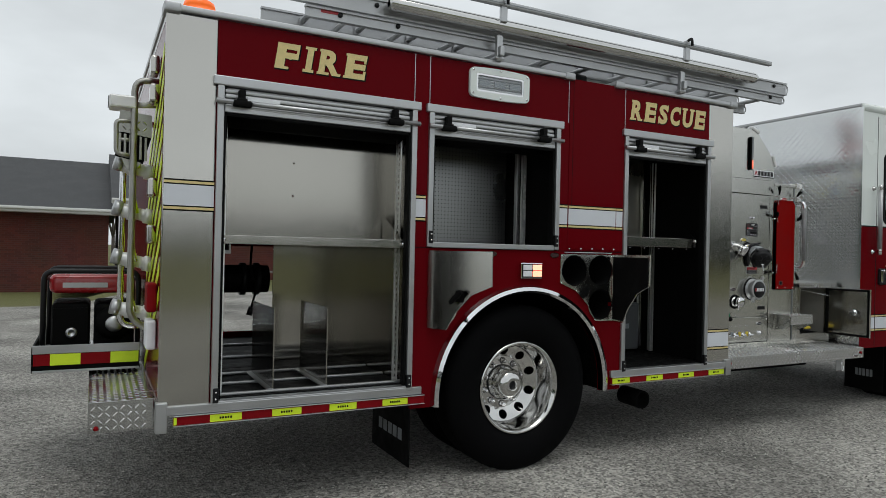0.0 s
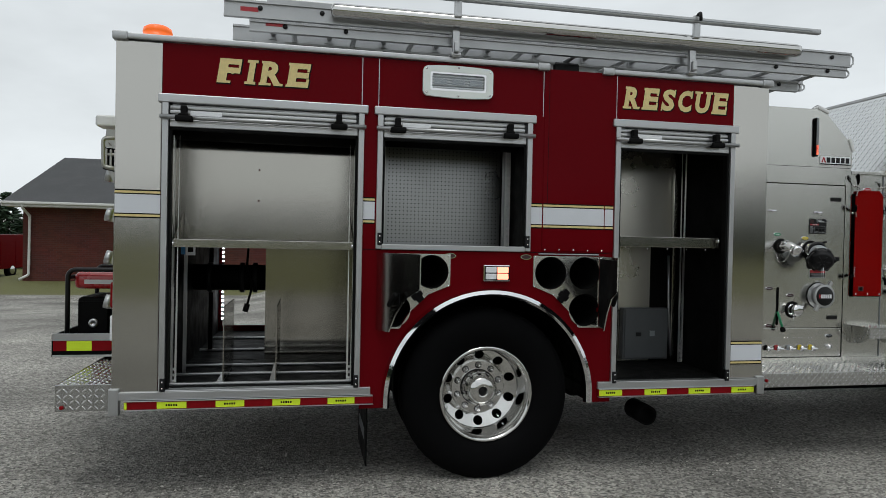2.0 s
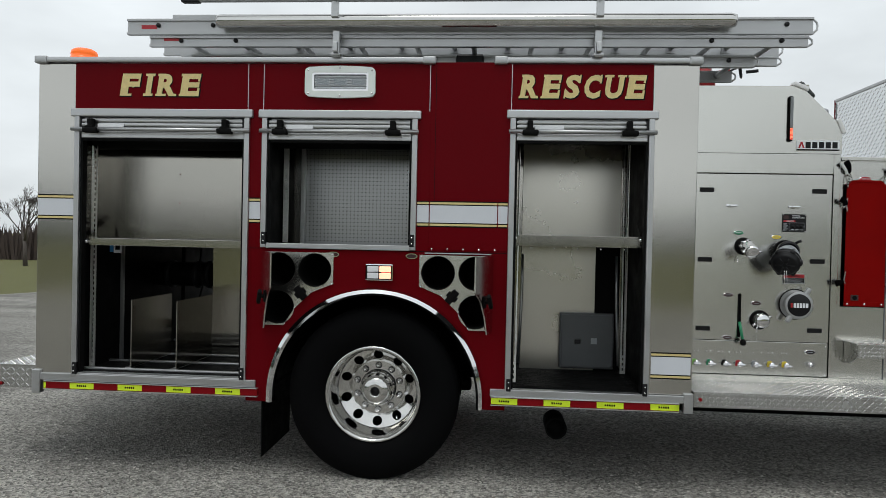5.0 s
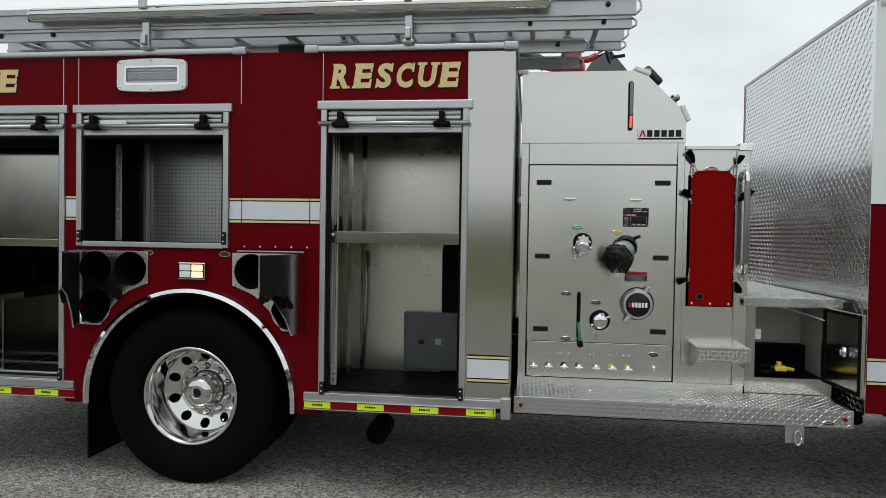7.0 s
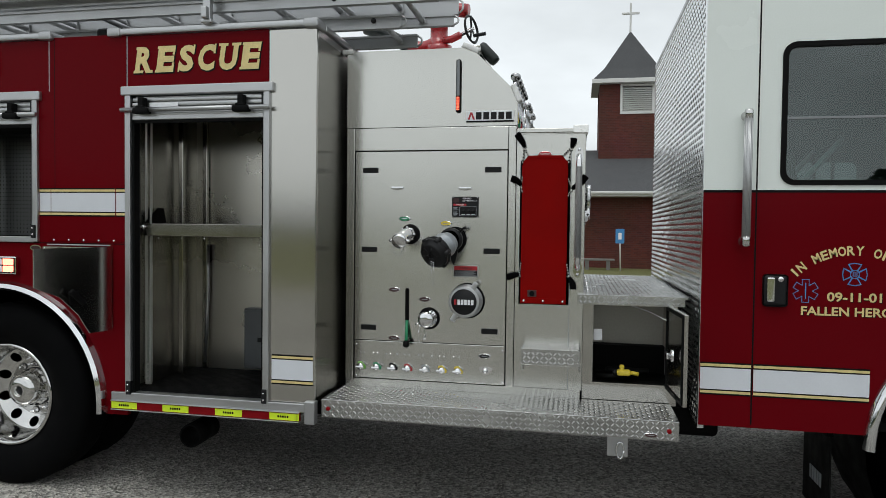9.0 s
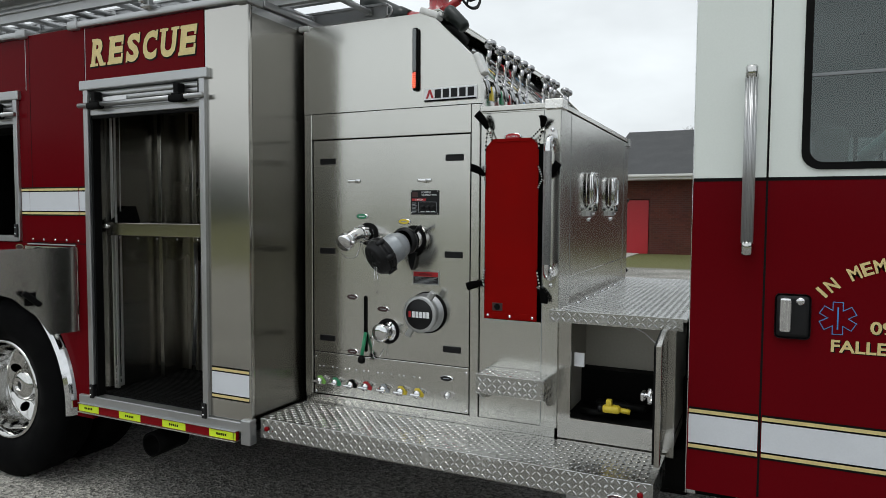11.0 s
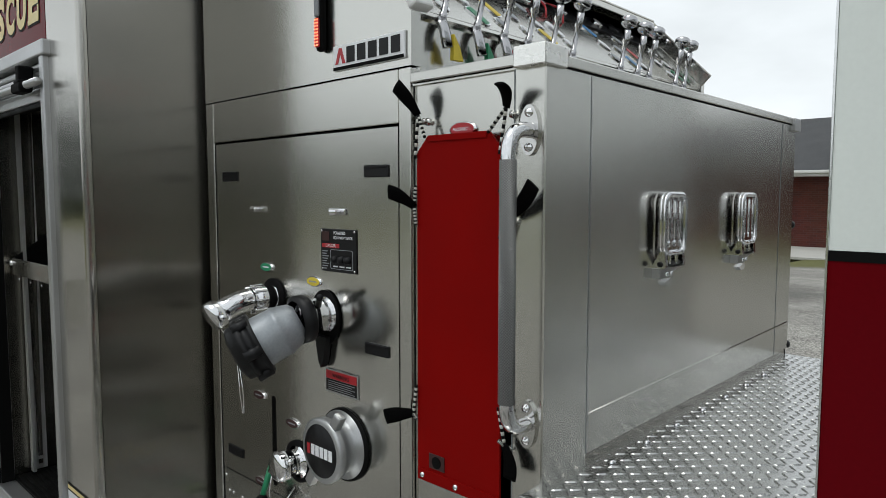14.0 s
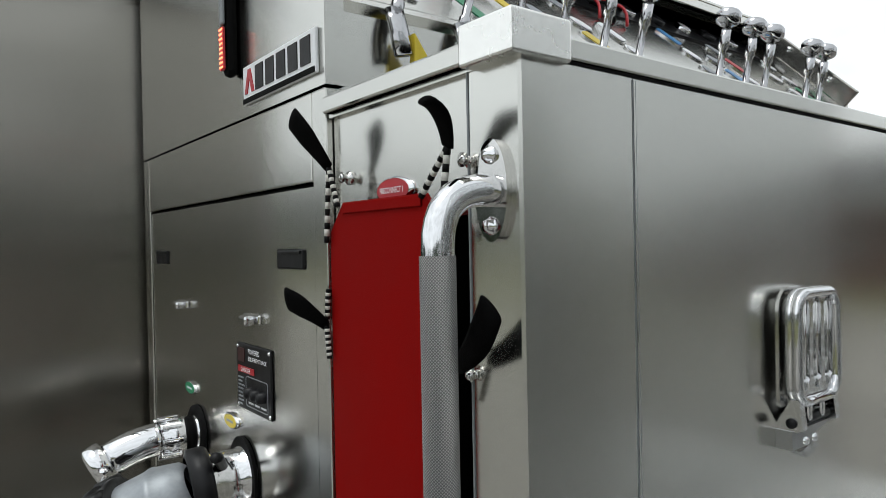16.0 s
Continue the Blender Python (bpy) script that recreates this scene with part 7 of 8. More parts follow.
part("paint_line", box(CXR, CF, CYS - 0.001, CYS - 0.0002, split - 0.006, split + 0.006), BLACK, cab)
for a, c in ((WX0, WX1), (7.8, 8.5)):
    wd = part("window", sheet(rect(a - 0.012, c + 0.012, WZ0 - 0.012, WZ1 + 0.012, 0.06, 6), [rect(a + 0.012, c - 0.012, WZ0 + 0.012, WZ1 - 0.012, 0.045, 6)], 0.012, at_y(CYS - 0.007)), BLACK, cab, "black rubber window seal")
    pane = part("pane", sheet(rect(a, c, WZ0, WZ1, 0.05), (), 0.006, at_y(CYS + 0.004)), CAB_GLASS, wd, "tinted glass pane")
    part("sash_bar", box(a + 0.01, c - 0.01, CYS - 0.001, CYS + 0.0035, 2.054, 2.064), GREY_PAINT, wd)
part("roof_edge", sweep([(CXR + 0.02, CYS + 0.03, CZT - 0.035), (CF, CYS + 0.03, CZT - 0.035)], 0.045, 16), WHITE, cab)
part("cab_roof", box(CXR, CF, CYS + 0.03, 2.36, CZT - 0.03, CZT, 0.01), WHITE, cab)
part("cab_far", sheet(rect(CXR, CF, 0.585, CZT), [rect(WX0 + 0.02, WX1, WZ0, WZ1, 0.05), rect(7.8, 8.5, WZ0, WZ1, 0.05)], 0.03, at_y(2.35)), RED, cab)
part("cab_lining", sheet(rect(CXR, CF, 0.65, CZT - 0.035), [rect(WX0 + 0.04, WX1 - 0.02, WZ0 + 0.02, 2.06, 0.05), rect(7.82, 8.48, WZ0 + 0.02, 2.06, 0.05)], 0.02, at_y(2.325)), GREY_TRIM, cab, "grey cab lining")
part("headliner", box(CXR + 0.03, CF, CYS + 0.04, 2.32, CZT - 0.16, CZT - 0.14), GREY_TRIM, cab)
part("rear_lining", box(CXR + 0.032, CXR + 0.045, CYS + 0.04, 2.32, 0.65, CZT - 0.17), GREY_TRIM, cab)
for x, y in ((6.60, 0.42), (6.66, 1.05), (6.66, 1.55)):
    st = part("cab_seat", box(x - 0.09, x + 0.06, y, y + 0.42, 1.05, 1.78, 0.05, seg=3), SEAT_GREY, cab, "grey cloth cab seat")
    part("headrest", box(x - 0.07, x + 0.045, y + 0.06, y + 0.36, 1.785, 1.93, 0.04, seg=3), SEAT_GREY, st)
    part("belt", sweep([(x + 0.07, y + 0.02, 1.80), (x + 0.30, y + 0.2, 2.02)], 0.02, 6, flat_u=0.2), TAG_WHITE, st)
for k in range(5):
    part("rack_bar", box(6.80 + k * 0.12, 6.82 + k * 0.12, 1.9, 1.92, 1.5, 2.02), PLASTIC, cab)
part("cab_front", box(CF, CF + 0.03, CYS, 2.38, 0.585, CZT), RED, cab)
part("cab_floor", box(CXR + 0.03, CF, CYS + 0.03, 2.35, 0.60, 0.64), CHASSIS_SHADE, cab)
rw = part("cab_rear", sheet(rect(-2.38, -CYS - 0.0305, 0.56, CZT - 0.005), (), 0.03, at_back_x(CXR + 0.0005)), CAB_TREAD, cab, "bright diamond tread cab rear wall")
tread("tread_pattern", -2.37, -CYS - 0.012, 0.57, CZT - 0.03, lambda u, v, w: (CXR - w, -u, v), CAB_TREAD, rw, pitch=0.032, size=0.0152, rise=0.0024)
part("rear_edge", box(CXR - 0.003, CXR - 0.0002, CYS - 0.002, CYS + 0.030, 0.57, CZT - 0.03, 0.001), CAB_TREAD, cab)
part("roof_trim", box(CXR - 0.004, CXR + 0.02, CYS + 0.02, 2.36, CZT - 0.028, CZT + 0.004, 0.006), WHITE_ALU, cab)
part("door_gap", box(6.366, 6.373, CYS - 0.0012, CYS - 0.0002, 0.60, CZT - 0.1), BLACK, cab, "dark door seam")
band(CXR + 0.004, 6.364, 0.815, cab, CYS - 0.0008, 0.052)
band(6.376, 6.878, 0.815, cab, CYS - 0.0008, 0.052)
ft = bmesh.new()
rows = []
for k in range(37):
    a = math.pi * k / 36
    rows.append([ft.verts.new((7.52 + r * math.cos(a), CYS + y, 0.52 + r * math.sin(a))) for r, y in ((0.615, 0.02), (0.617, -0.03), (0.632, -0.045), (0.655, -0.033), (0.665, -0.0005))])
for a, c in zip(rows, rows[1:]):
    for i in range(4):
        ft.faces.new((a[i], a[i + 1], c[i + 1], c[i]))
part("fender_trim", ft, CHROME, cab, "polished chrome fender trim")
part("front_well", lathe((7.52, CYS + 0.03, 0.52), (0, 1, 0), [(0, 0.64), (0.5, 0.64), (0.5, 0)], 36), CHASSIS_SHADE, cab)
# fluted grab handle on the cab corner
gh = part("grab_handle", rod((6.312, CYS - 0.066, 1.49), (6.312, CYS - 0.066, 2.06), 0.0165, 20), WHITE_ALU, engine, "fluted aluminium grab handle")
for k in range(10):
    a = 2 * math.pi * k / 10
    part("flute", rod((6.312 + 0.0165 * math.cos(a), CYS - 0.066 + 0.0165 * math.sin(a), 1.495), (6.312 + 0.0165 * math.cos(a), CYS - 0.066 + 0.0165 * math.sin(a), 2.055), 0.0032, 6), WHITE_ALU, gh)
for z0, z1 in ((1.452, 1.505), (2.045, 2.095)):
    zc = (z0 + z1) / 2
    part("stanchion", lathe((6.312, CYS - 0.0005, zc), (0, -1, 0), [(0, 0.022), (0.006, 0.021), (0.012, 0.013), (0.04, 0.013), (0.056, 0.016)], 16), POLISHED, gh, "slim polished stanchion")
    part("end_cap", lathe((6.312, CYS - 0.066, z0), (0, 0, 1), [(0, 0), (0.002, 0.014), (0.008, 0.0195), (z1 - z0 - 0.008, 0.0195), (z1 - z0 - 0.002, 0.017), (z1 - z0, 0)], 18), POLISHED, gh)
# paddle door handle
dh = part("door_handle", box(6.405, 6.515, CYS - 0.016, CYS - 0.0005, 1.172, 1.325, 0.016, seg=3), PLASTIC, engine, "black recessed paddle door handle")
part("paddle", box(6.420, 6.455, CYS - 0.028, CYS - 0.0165, 1.195, 1.312, 0.008), CHROME, dh, "chrome paddle")
part("lock", lathe((6.482, CYS - 0.016, 1.302), (0, -1, 0), [(0, 0.014), (0.006, 0.013), (0.008, 0)], 16), CHROME, dh)
# memorial words on the door
TY = CYS - 0.0006
for text, u0, v0, w, h in (("09-11-01", 6.687, 1.203, 0.232, 0.044), ("FALLEN HEROES", 6.577, 1.136, 0.452, 0.042)):
    for q in islands(lettering(text, u0 + 0.003, v0 - 0.003, w, h, at_y(TY), 0.035, 0.0, 0.0002)):
        part("letter_shadow", q, BLACK, cab, smooth=False)
    for q in islands(lettering(text, u0, v0, w, h, at_y(TY), 0.025, 0.0, 0.001)):
        part("letter", q, GOLD, cab, "gold letter", smooth=False)
arc = "IN MEMORY OF"
ux, vz, R = 6.801, 1.083, 0.337
for k, ch in enumerate(arc):
    if ch == " ":
        continue
    a = radians(135.5 - k * 6.1)
    for mat_, grow, yy in ((BLACK, 0.05, 0.0002), (GOLD, 0.028, 0.001)):
        q, gw = glyphs(ch, 0.044, grow)
        sc = min(1.15, 0.034 / gw)
        for v in q.verts:
            v.co = Vector(((v.co.x - gw / 2) * sc, -yy, v.co.y))
        q.transform(Matrix.Translation((ux + R * math.cos(a), TY, vz + R * math.sin(a))) @ Matrix.Rotation(math.pi / 2 - a, 4, "Y"))
        part("letter", q, mat_, cab, smooth=False)
star = bmesh.new()
for a in (0, 60, 120):
    box(-0.016, 0.016, -0.0012, -0.0004, -0.055, 0.055, bm=star, m=Matrix.Translation((6.594, TY - 0.0001 * a / 60, 1.250)) @ Matrix.Rotation(radians(a), 4, "Y"))
sm = part("star_emblem", star, TAG_BLUE, cab, "blue outlined rescue star")
inner = bmesh.new()
for a in (0, 60, 120):
    box(-0.0135, 0.0135, -0.0020, -0.0014, -0.0525, 0.0525, bm=inner, m=Matrix.Translation((6.594, TY - 0.0001 * a / 60, 1.250)) @ Matrix.Rotation(radians(a), 4, "Y"))
part("star_field", inner, RED, sm)
part("staff", box(6.592, 6.596, TY - 0.003, TY - 0.0024, 1.213, 1.287), TAG_BLUE, sm)
mc = bmesh.new()
for a in (45, 135, 225, 315):
    q = sheet([(-0.012, 0.012), (0.012, 0.012), (0.03, 0.048), (0, 0.054), (-0.03, 0.048)], (), 0.001)
    q.transform(Matrix.Translation((6.802, TY - 0.0015, 1.332)) @ Matrix.Rotation(radians(a + 45), 4, "Y"))
    add_mesh(mc, q)
sheet(circle(6.802, 1.332, 0.021, 18), (), 0.001, at_y(TY - 0.002), mc)
ce = part("cross_emblem", mc, TAG_BLUE, cab, "blue outlined fire service cross emblem")
mi = bmesh.new()
for a in (45, 135, 225, 315):
    q = sheet([(-0.009, 0.020), (0.009, 0.020), (0.024, 0.045), (0, 0.050), (-0.024, 0.045)], (), 0.0004)
    q.transform(Matrix.Translation((6.802, TY - 0.0028, 1.332)) @ Matrix.Rotation(radians(a + 45), 4, "Y"))
    add_mesh(mi, q)
sheet(circle(6.802, 1.332, 0.017, 18), (), 0.0004, at_y(TY - 0.0032), mi)
part("emblem_field", mi, RED, ce)
for u in (-0.008, 0.0, 0.008):
    part("emblem_line", box(6.8005 + u, 6.8035 + u, TY - 0.0042, TY - 0.0036, 1.321, 1.343), TAG_BLUE, ce)

# ---- ladders and rack on the roof ----


def ladder(name, label, x0, x1, y0, y1, z, beam, end_left=True):
    """A truss ladder lying flat: two channel beams and rungs across."""
    ld_ = empty(name, label, "ladder", "roof ladders", at=((x0 + x1) / 2, (y0 + y1) / 2, z))
    inv = Matrix.Translation((-(x0 + x1) / 2, -(y0 + y1) / 2, -z))
    for y in (y0, y1):
        h = 0.006
        prof = [(y - 0.016, z - h), (y + 0.016, z - h), (y + 0.016, z + h), (y + 0.004, z + h), (y + 0.004, z + beam - h), (y + 0.016, z + beam - h), (y + 0.016, z + beam + h), (y - 0.016, z + beam + h), (y - 0.016, z + beam - h), (y - 0.004, z + beam - h), (y - 0.004, z + h), (y - 0.016, z + h)]
        b = sheet(prof, (), x1 - x0, at_x(x1))
        b.transform(inv)
        part("beam", b, WHITE_ALU, ld_, "pale aluminium beam")
    k, x = 0, x0 + 0.25
    while x < x1 - 0.1:
        b = rod((x, y0, z + beam / 2), (x, y1, z + beam / 2), 0.016, 10)
        b.transform(inv)
        part("rung", b, WHITE_ALU, ld_)
        for y, sg in ((y0, 1), (y1, -1)):
            b = sheet([(x - 0.03, z + 0.01), (x + 0.03, z + 0.01), (x + 0.016, z + beam - 0.01), (x - 0.016, z + beam - 0.01)], (), 0.004, at_y(y + sg * 0.02))
            b.transform(inv)
            part("rung_plate", b, WHITE_ALU, ld_)
        x += 0.355
        k += 1
    for x in (x0 + 0.2, x0 + 0.55, x1 - 0.15, x1 - 0.55):
        b = rod((x, y0 - 0.012, z + beam * 0.62), (x, y0 - 0.004, z + beam * 0.62), 0.014, 12)
        b.transform(inv)
        part("end_bolt", b, PLASTIC, ld_)
    for y in (y0, y1):
        q = sweep([(x1, y, z), (x1 + 0.022, y, z + beam * 0.25), (x1 + 0.026, y, z + beam * 0.5), (x1 + 0.022, y, z + beam * 0.75), (x1, y, z + beam)], 0.006, 8)
        q.transform(inv)
        part("end_loop", q, ALU, ld_)
    b = sheet(rect(x0 + 0.09, x0 + 0.19, z + 0.03, z + 0.055), (), 0.001, at_y(y0 - 0.0055))
    b.transform(inv)
    part("safety_label", b, TAG_RED, ld_)
    return ld_


ladder("extension_ladder", "long aluminium extension ladder lying flat on the roof rack", 0.72, 4.86, 0.03, 0.50, 2.735, 0.085)
ladder("ladder_section", "inner section of the aluminium extension ladder", 0.86, 4.84, 0.045, 0.47, 2.665, 0.052)
ladder("roof_ladder", "short aluminium roof ladder under the others", 1.05, 4.60, 0.22, 0.60, 2.590, 0.062)
rack = empty("ladder_rack", "bright aluminium ladder rack with clamp arms on the roof edge", "ladder rack", at=(2.8, 0.0, ZT + 0.04))
ri = Matrix.Translation((-2.8, 0, -ZT - 0.04))


def rpart(name, b, mat_, label="", parent=None):
    b.transform(ri)
    return part(name, b, mat_, parent or rack, label)


rpart("torque_tube", lathe((1.32, -0.035, 2.792), (1, 0, 0), [(0, 0.02), (0.005, 0.036), (0.02, 0.042), (3.05, 0.042), (3.08, 0.036), (3.085, 0)], 22), POLISHED, "round bright aluminium tube")
for x in (2.06, 3.62):
    a = bmesh.new()
    box(x - 0.022, x + 0.022, -0.045, -0.012, 2.575, 2.735, 0.006, a)
    box(x - 0.03, x + 0.03, -0.05, 0.06, 2.582, 2.60, 0.004, a)
    box(x - 0.016, x + 0.016, -0.075, -0.04, 2.60, 2.66, 0.006, a)
    rpart("clamp", a, ALU, "cast clamp arm")
    rpart("upright", box(x - 0.022, x + 0.022, -0.09, -0.06, 2.80, 2.945, 0.006), ALU)
    rpart("hook", sweep(bend([(x, -0.075, 2.94), (x, -0.12, 2.955), (x, -0.125, 2.90)], 0.02), 0.010, 8), PLASTIC)
rpart("top_rail", box(1.20, 4.52, -0.098, -0.062, 2.895, 2.927, 0.006), WHITE_ALU, "thin upper rail")
rpart("rail_groove", box(1.25, 4.45, -0.0995, -0.0982, 2.907, 2.911), GREY_PAINT)
rpart("rail_end", box(1.12, 1.23, -0.102, -0.058, 2.89, 2.932, 0.004), PLASTIC)
rpart("inner_rail", box(0.95, 4.3, 0.14, 0.175, 2.855, 2.895, 0.006), WHITE_ALU)
bc = empty("beacon", "amber and red dome beacon on the roof corner", "warning light", at=(0.335, 0.19, ZT + 0.060))
part("base", lathe((0, 0, -0.066), (0, 0, 1), [(0, 0.085), (0.035, 0.080), (0.070, 0.080), (0.071, 0)], 24), PLASTIC, bc)
part("dome", lathe((0, 0, 0.005), (0, 0, 1), [(0, 0.083), (0.012, 0.085), (0.014, 0.080), (0.035, 0.080), (0.037, 0.082), (0.060, 0.076), (0.072, 0.058), (0.075, 0)], 28), BEACON, bc, "lit amber lens")
roller = empty("hose_reel", "dark equipment box between the roof ladders", "equipment box", at=(2.86, 0.25, ZT))
part("box", box(-0.09, 0.09, -0.05, 0.25, -0.005, 0.12, 0.015), PLASTIC, roller)
part("pipe", rod((-0.17, 0.05, 0.05), (0.17, 0.05, 0.05), 0.02, 10), CHASSIS_SHADE, roller)

# ---- rear end ----
rs = part("rear_step", box(-0.135, X0 - 0.004, 0.06, 2.4, 0.622, 0.632, 0.002), TREAD, engine, "diamond tread rear step")
part("step_edge", box(-0.141, X0 - 0.012, 0.054, 0.06, 0.485, 0.634, 0.002), TREAD, rs)
part("step_edge", box(-0.141, -0.135, 0.06, 2.4, 0.485, 0.634, 0.002), TREAD, rs)
tread("tread_pattern", -0.13, X0 - 0.006, 0.066, 2.38, lambda u, v, w: (u, v, 0.632 + w), TREAD, rs, rise=0.0032)
tread("tread_pattern", -0.136, X0 - 0.014, 0.488, 0.63, lambda u, v, w: (u, 0.054 - w, v), TREAD, rs)
part("reflector", rod((-0.105, 0.046, 0.508), (-0.105, 0.054, 0.508), 0.011, 12), STRIPE_RED, rs)
for k in range(10):
    zz = 0.62 + k * 0.135
    q = sheet([(-0.95, zz), (-0.06, zz + 0.5), (-0.06, zz + 0.57), (-0.95, zz + 0.07)], (), 0.001, at_back_x(X0 - 0.0015))
    part("chevron", q, YELLOW, engine, "lime reflective chevron")
part("rear_rail", sweep(bend([(X0, 0.50, 2.30), (X0 - 0.11, 0.50, 2.30), (X0 - 0.11, 0.50, 0.98), (X0, 0.50, 0.92)], 0.07), 0.018, 12), KNURL, engine, "knurled rear grab rail")
part("rear_rail", sweep(bend([(X0, 0.75, 2.10), (X0 - 0.15, 0.75, 2.10), (X0 - 0.15, 0.75, 0.92), (X0, 0.75, 0.92)], 0.07), 0.018, 12), CHROME, engine)
# folded grille step, its grip loop and the lamp above it
gs = part("rear_step_high", sheet([(X0 - 0.20, 1.875), (X0 - 0.06, 1.84), (X0 - 0.02, 1.99), (X0 - 0.19, 2.01)], (), 0.012, at_y(0.512)), CHASSIS_SHADE, engine, "folding grille step, raised")
for k in range(6):
    u = X0 - 0.185 + k * 0.026
    part("slat", box(u, u + 0.013, 0.500, 0.511, 1.885 - k * 0.006, 2.0 - k * 0.003, 0.002), TREAD_DULL, gs)
part("step_cheek", sheet([(X0 - 0.19, 2.012), (X0 - 0.02, 1.985), (X0 - 0.02, 2.11), (X0 - 0.18, 2.125)], (), 0.01, at_y(0.503)), TREAD_DULL, gs)
tread("tread_pattern", X0 - 0.175, X0 - 0.025, 2.012, 2.11, lambda u, v, w: (u, 0.503 - w, v), TREAD, gs, pitch=0.034, size=0.0155, rise=0.003)
part("tongue", sheet([(X0 - 0.17, 1.868), (X0 - 0.07, 1.845), (X0 - 0.10, 1.80), (X0 - 0.14, 1.80)], (), 0.01, at_y(0.51)), TREAD_DULL, gs)
part("grip_loop", sweep(bend([(X0 - 0.10, 0.51, 2.07), (X0 - 0.198, 0.51, 2.065), (X0 - 0.194, 0.51, 1.89), (X0 - 0.10, 0.51, 1.875)], 0.025), 0.014, 10), KNURL, gs, "grey step grip")
part("grip_bar", rod((X0 - 0.194, 0.51, 1.965), (X0 - 0.105, 0.51, 1.965), 0.011, 10), KNURL, gs)
wl3 = part("work_lamp", box(X0 - 0.235, X0 - 0.10, 0.48, 0.62, 2.135, 2.205, 0.010), CAST, engine, "pale work lamp on the rear wall")
part("lamp_face", box(X0 - 0.240, X0 - 0.2355, 0.495, 0.605, 2.145, 2.195, 0.002), GLASS_DARK, wl3)
part("lamp_arm", rod((X0 - 0.10, 0.55, 2.17), (X0, 0.55, 2.18), 0.018, 10), CAST, wl3)
for z in (1.80, 1.55, 1.28, 1.0):
    nz = part("nozzle_rack", lathe((X0, 0.62, z), (-0.97, -0.1, 0.22), [(0, 0), (0, 0.042), (0.04, 0.044), (0.045, 0.034), (0.085, 0.034), (0.09, 0.046), (0.125, 0.047), (0.13, 0.040), (0.17, 0.036)], 18), CAST, engine, "pale capped hose outlet on the rear wall")
    part("bail", sweep(bend([(X0 - 0.08, 0.56, z + 0.02), (X0 - 0.10, 0.54, z + 0.10), (X0 - 0.10, 0.68, z + 0.10), (X0 - 0.08, 0.66, z + 0.02)], 0.03), 0.010, 8), YELLOW if z > 1.4 else CHROME, nz)
    part("tip", rod((X0 - 0.16, 0.60, z + 0.04), (X0 - 0.20, 0.595, z + 0.05), 0.044, 14), WHITE_ALU, nz)
part("rear_lamp", box(X0 - 0.05, X0 - 0.002, 0.14, 0.30, 1.05, 1.20, 0.012), STRIPE_RED, engine, "red tail lamp")
part("rear_lamp", box(X0 - 0.05, X0 - 0.002, 0.14, 0.30, 0.86, 1.01, 0.012), TAG_WHITE, engine)
for z in (2.35, 2.2, 1.45, 1.7):
    part("rear_fitting", box(X0 - 0.045, X0 - 0.002, 0.30, 0.42, z - 0.05, z + 0.05, 0.012), STEEL, engine)
# tray with striped edge
tray = part("rear_tray", box(-0.42, X0 - 0.03, 0.86, 1.75, 0.655, 0.672), CHASSIS_SHADE, engine, "rear equipment tray with striped edge")
part("tray_edge", box(-0.425, X0 - 0.035, 0.850, 0.860, 0.655, 0.80, 0.003), CHASSIS_SHADE, tray)
part("tray_rail", box(-0.425, X0 - 0.035, 0.846, 0.850, 0.655, 0.668, 0.002), ALU, tray)
part("tray_rail", box(-0.425, X0 - 0.035, 0.844, 0.850, 0.762, 0.81, 0.002), ALU, tray)
for k, (a, c) in enumerate(((-0.42, -0.338), (-0.338, -0.185), (-0.185, -0.03), (-0.03, 0.12))):
    part("stripe_patch", box(a, c, 0.847, 0.8495, 0.695, 0.76), YELLOW if k % 2 else STRIPE_RED, tray)
part("tray_edge", box(-0.43, -0.42, 0.85, 1.75, 0.655, 0.80), CHASSIS_SHADE, tray)
part("tray_bracket", box(-0.1, 0.15, 1.0, 1.1, 0.60, 0.655), ALU, tray)
gen = empty("generator", "portable generator with red tank in a black tube frame", "generator", at=(-0.15, 1.30, 0.672))
for y in (-0.3, 0.35):
    part("tube_frame", sweep(bend([(-0.235, y, 0.0), (-0.235, y, 0.555), (0.27, y, 0.555), (0.27, y, 0.0)], 0.06), 0.016, 10), PLASTIC, gen, "black tube frame")
for x, z in ((-0.235, 0.5), (0.27, 0.5), (-0.235, 0.03), (0.27, 0.03)):
    part("cross_tube", rod((x, -0.3, z), (x, 0.35, z), 0.014, 10), PLASTIC, gen)
part("tank", box(-0.21, 0.25, -0.27, 0.30, 0.42, 0.535, 0.035, seg=3), MONITOR_RED, gen, "red fuel tank")
part("tank_label", box(-0.14, 0.10, -0.274, -0.2715, 0.455, 0.485), ALU, gen)
part("engine_block", box(0.03, 0.25, -0.25, 0.20, 0.03, 0.36, 0.03), CHASSIS_SHADE, gen)
part("recoil_cover", lathe((0.14, -0.25, 0.235), (0, -1, 0), [(0, 0.105), (0.02, 0.10), (0.045, 0.07), (0.05, 0)], 24), CHASSIS_SHADE, gen, "dark recoil cover")
part("recoil_boss", lathe((0.14, -0.30, 0.235), (0, -1, 0), [(0, 0.05), (0.01, 0.048), (0.016, 0.02), (0.017, 0)], 20), ALU, gen)
part("alternator", box(-0.20, 0.01, -0.22, 0.22, 0.06, 0.36, 0.025), CHASSIS_SHADE, gen)
part("panel", box(-0.19, 0.0, -0.232, -0.2205, 0.09, 0.33, 0.004), CHASSIS_SHADE, gen)
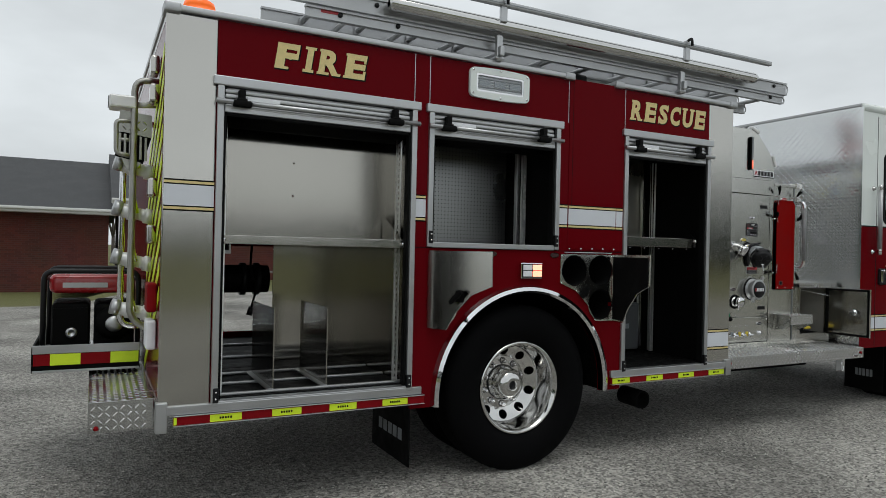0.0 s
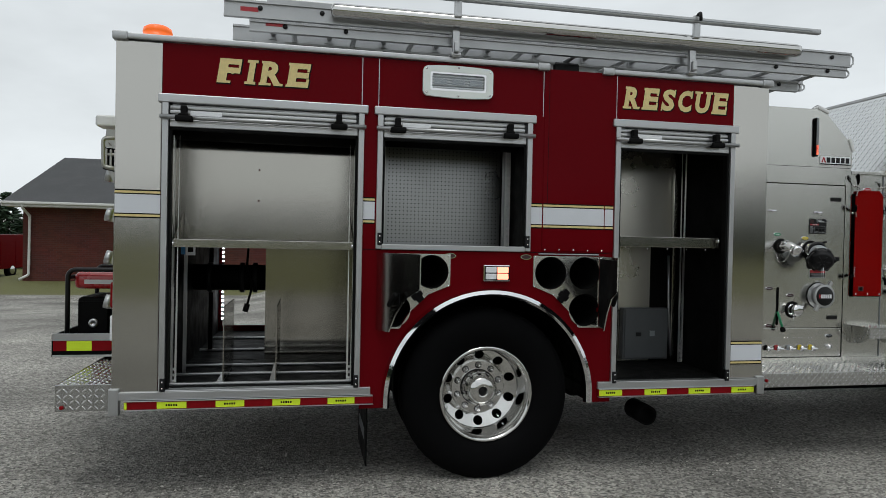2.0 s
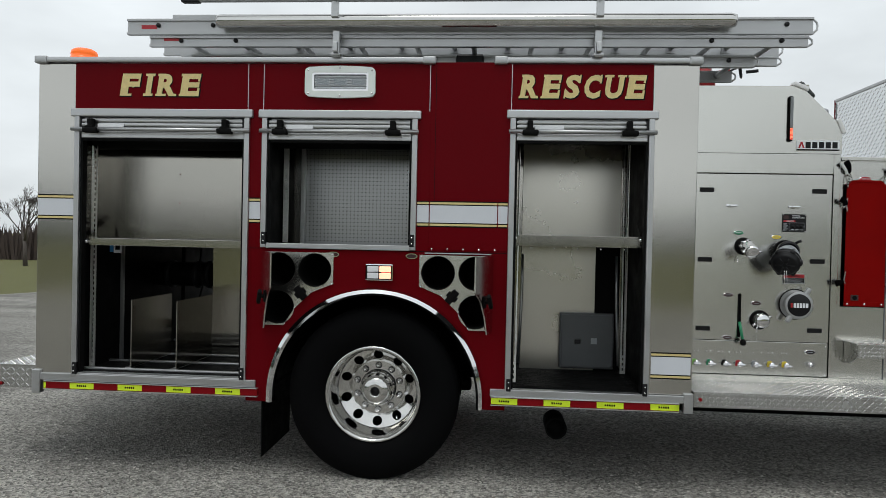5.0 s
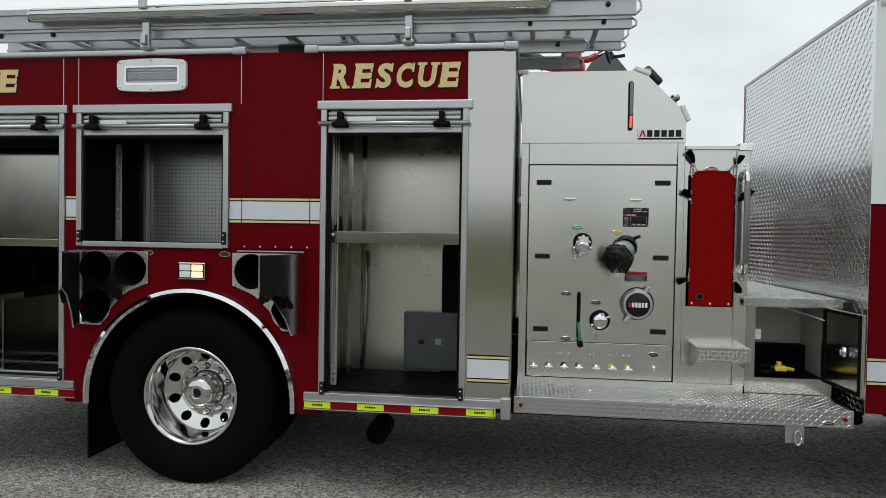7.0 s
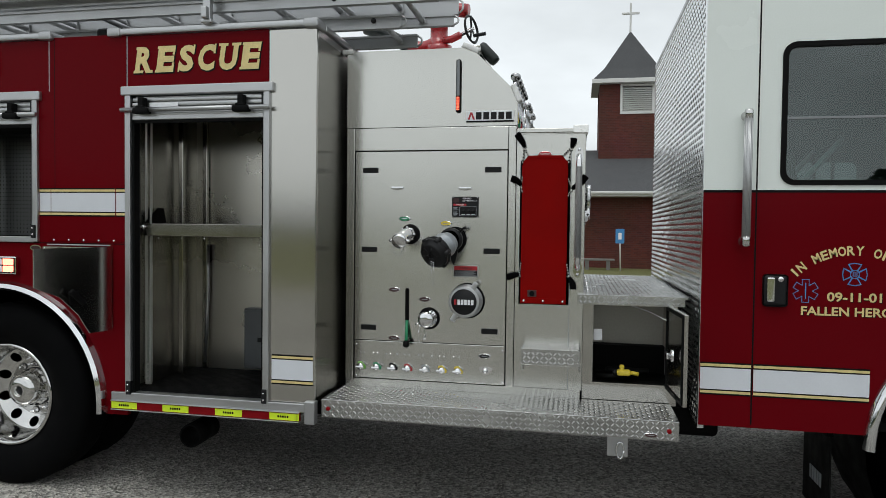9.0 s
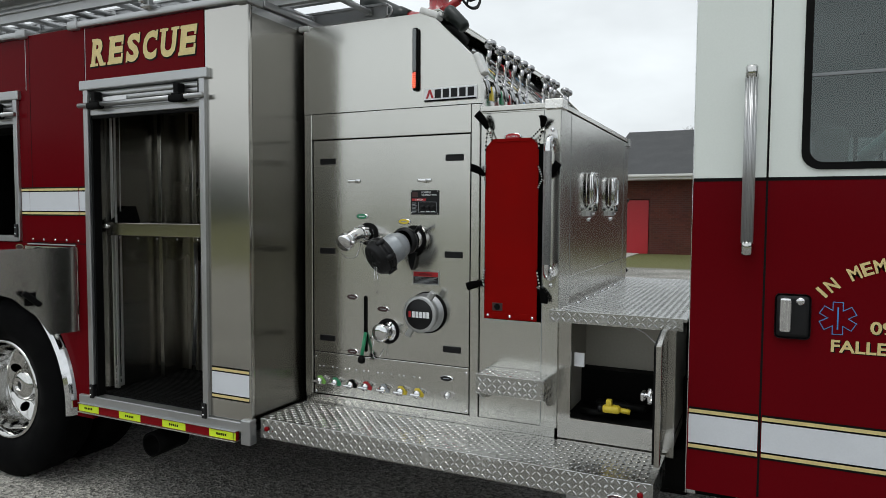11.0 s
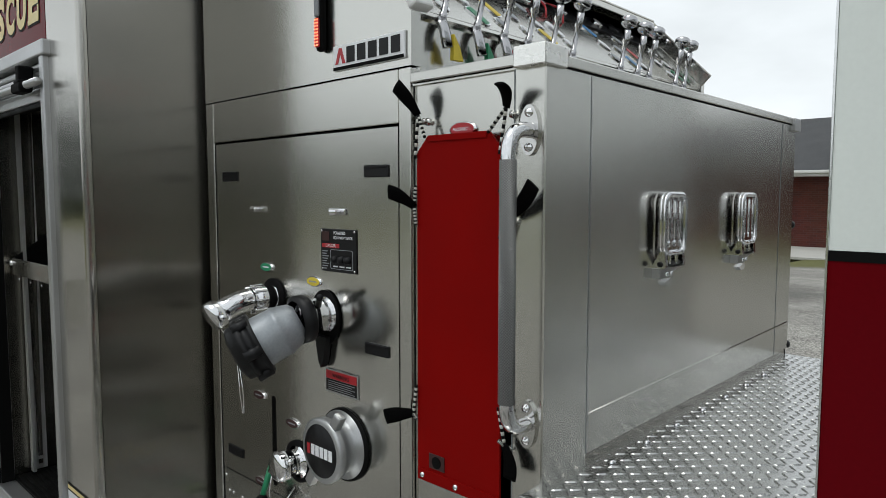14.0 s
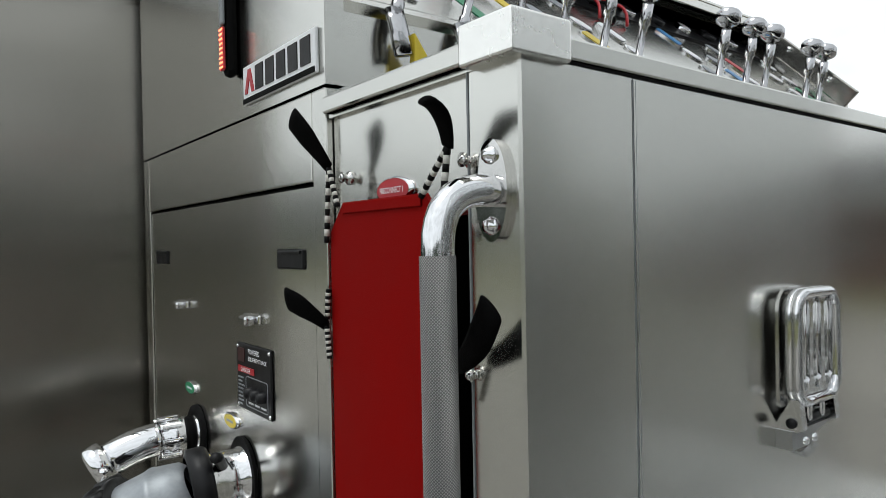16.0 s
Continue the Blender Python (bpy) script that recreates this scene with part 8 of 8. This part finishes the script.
part("socket", lathe((-0.09, -0.232, 0.18), (0, -1, 0), [(0, 0.032), (0.012, 0.03), (0.014, 0.015), (0.006, 0.012), (0.006, 0)], 18), ALU, gen)

# ---- second engine parked beyond the lot ----
far = empty("parked_fire_engine", "maroon fire engine parked far off beside the church", "fire engine", at=(-18.2, 34.9, ground_z(-17.6, 35) - 0.05))
far.rotation_euler = (0, 0, radians(82))
far.scale = (0.95, 0.95, 0.95)
part("cab", box(0.0, 2.5, -1.25, 1.25, 0.6, 2.75, 0.10, seg=3), RED, far, "maroon cab")
part("body", box(3.2, 8.4, -1.25, 1.25, 0.6, 2.75, 0.05), RED, far)
part("pump", box(2.5, 3.2, -1.15, 1.15, 0.6, 2.2, 0.03), CHASSIS_SHADE, far, "dark pump bay")
for z in (1.1, 1.45):
    part("outlet", lathe((2.85, -1.15, z), (0, -1, 0), [(0, 0.11), (0.06, 0.10), (0.16, 0.08), (0.16, 0)], 16), CHROME, far)
for a, c in ((-1.12, -0.025), (0.025, 1.12)):
    part("windscreen", box(-0.02, -0.002, a, c, 1.58, 2.40, 0.006), GLASS_DARK, far)
for a, c in ((0.22, 1.0), (1.3, 2.1)):
    part("side_window", box(a, c, -1.268, -1.252, 1.55, 2.36, 0.004), GLASS_DARK, far)
part("grille", box(-0.06, -0.002, -0.55, 0.55, 0.90, 1.46, 0.02), BLACK, far, "black radiator grille")
for y in (-0.92, 0.92):
    h = part("headlight", box(-0.05, -0.002, y - 0.24, y + 0.24, 0.98, 1.34, 0.02), CHASSIS_SHADE, far)
    part("lens", box(-0.06, -0.051, y - 0.20, y + 0.20, 1.02, 1.14, 0.004), TAG_WHITE, h)
    part("lens", box(-0.06, -0.051, y - 0.20, y + 0.20, 1.18, 1.30, 0.004), TAG_RED, h)
    part("strip_light", box(-0.03, -0.002, y * 0.7 - 0.22, y * 0.7 + 0.22, 2.48, 2.58, 0.01), TAG_WHITE, far)
    part("mirror", box(-0.12, -0.02, y * 1.46 - 0.09, y * 1.46 + 0.09, 1.5, 2.0, 0.03), BLACK, far)
part("bumper", box(-0.5, -0.002, -1.25, 1.25, 0.5, 0.80, 0.05), RED, far)
part("bumper_recess", box(-0.52, -0.501, -0.8, 0.8, 0.56, 0.72, 0.01), BLACK, far)
part("light_bar", box(0.3, 0.7, -0.9, 0.9, 2.75, 2.90, 0.04), TAG_RED, far)
for x in (1.15, 6.4):
    for y in (-1.25, 0.95):
        part("tyre", lathe((x, y, 0.5), (0, 1, 0), [(0, 0), (0, 0.3), (0.02, 0.48), (0.06, 0.5), (0.24, 0.5), (0.28, 0.46), (0.3, 0)], 24), TYRE, far)
        part("rim", lathe((x, y + (-0.01 if y < 0 else 0.31), 0.5), (0, 1, 0), [(0, 0), (0, 0.26), (0.005, 0.27), (0.006, 0)], 20), POLISHED, far)
for k in range(3):
    part("roller_door", box(3.5 + k * 1.6, 4.8 + k * 1.6, -1.268, -1.252, 0.9, 2.3, 0.005), RED, far, "maroon roller door")
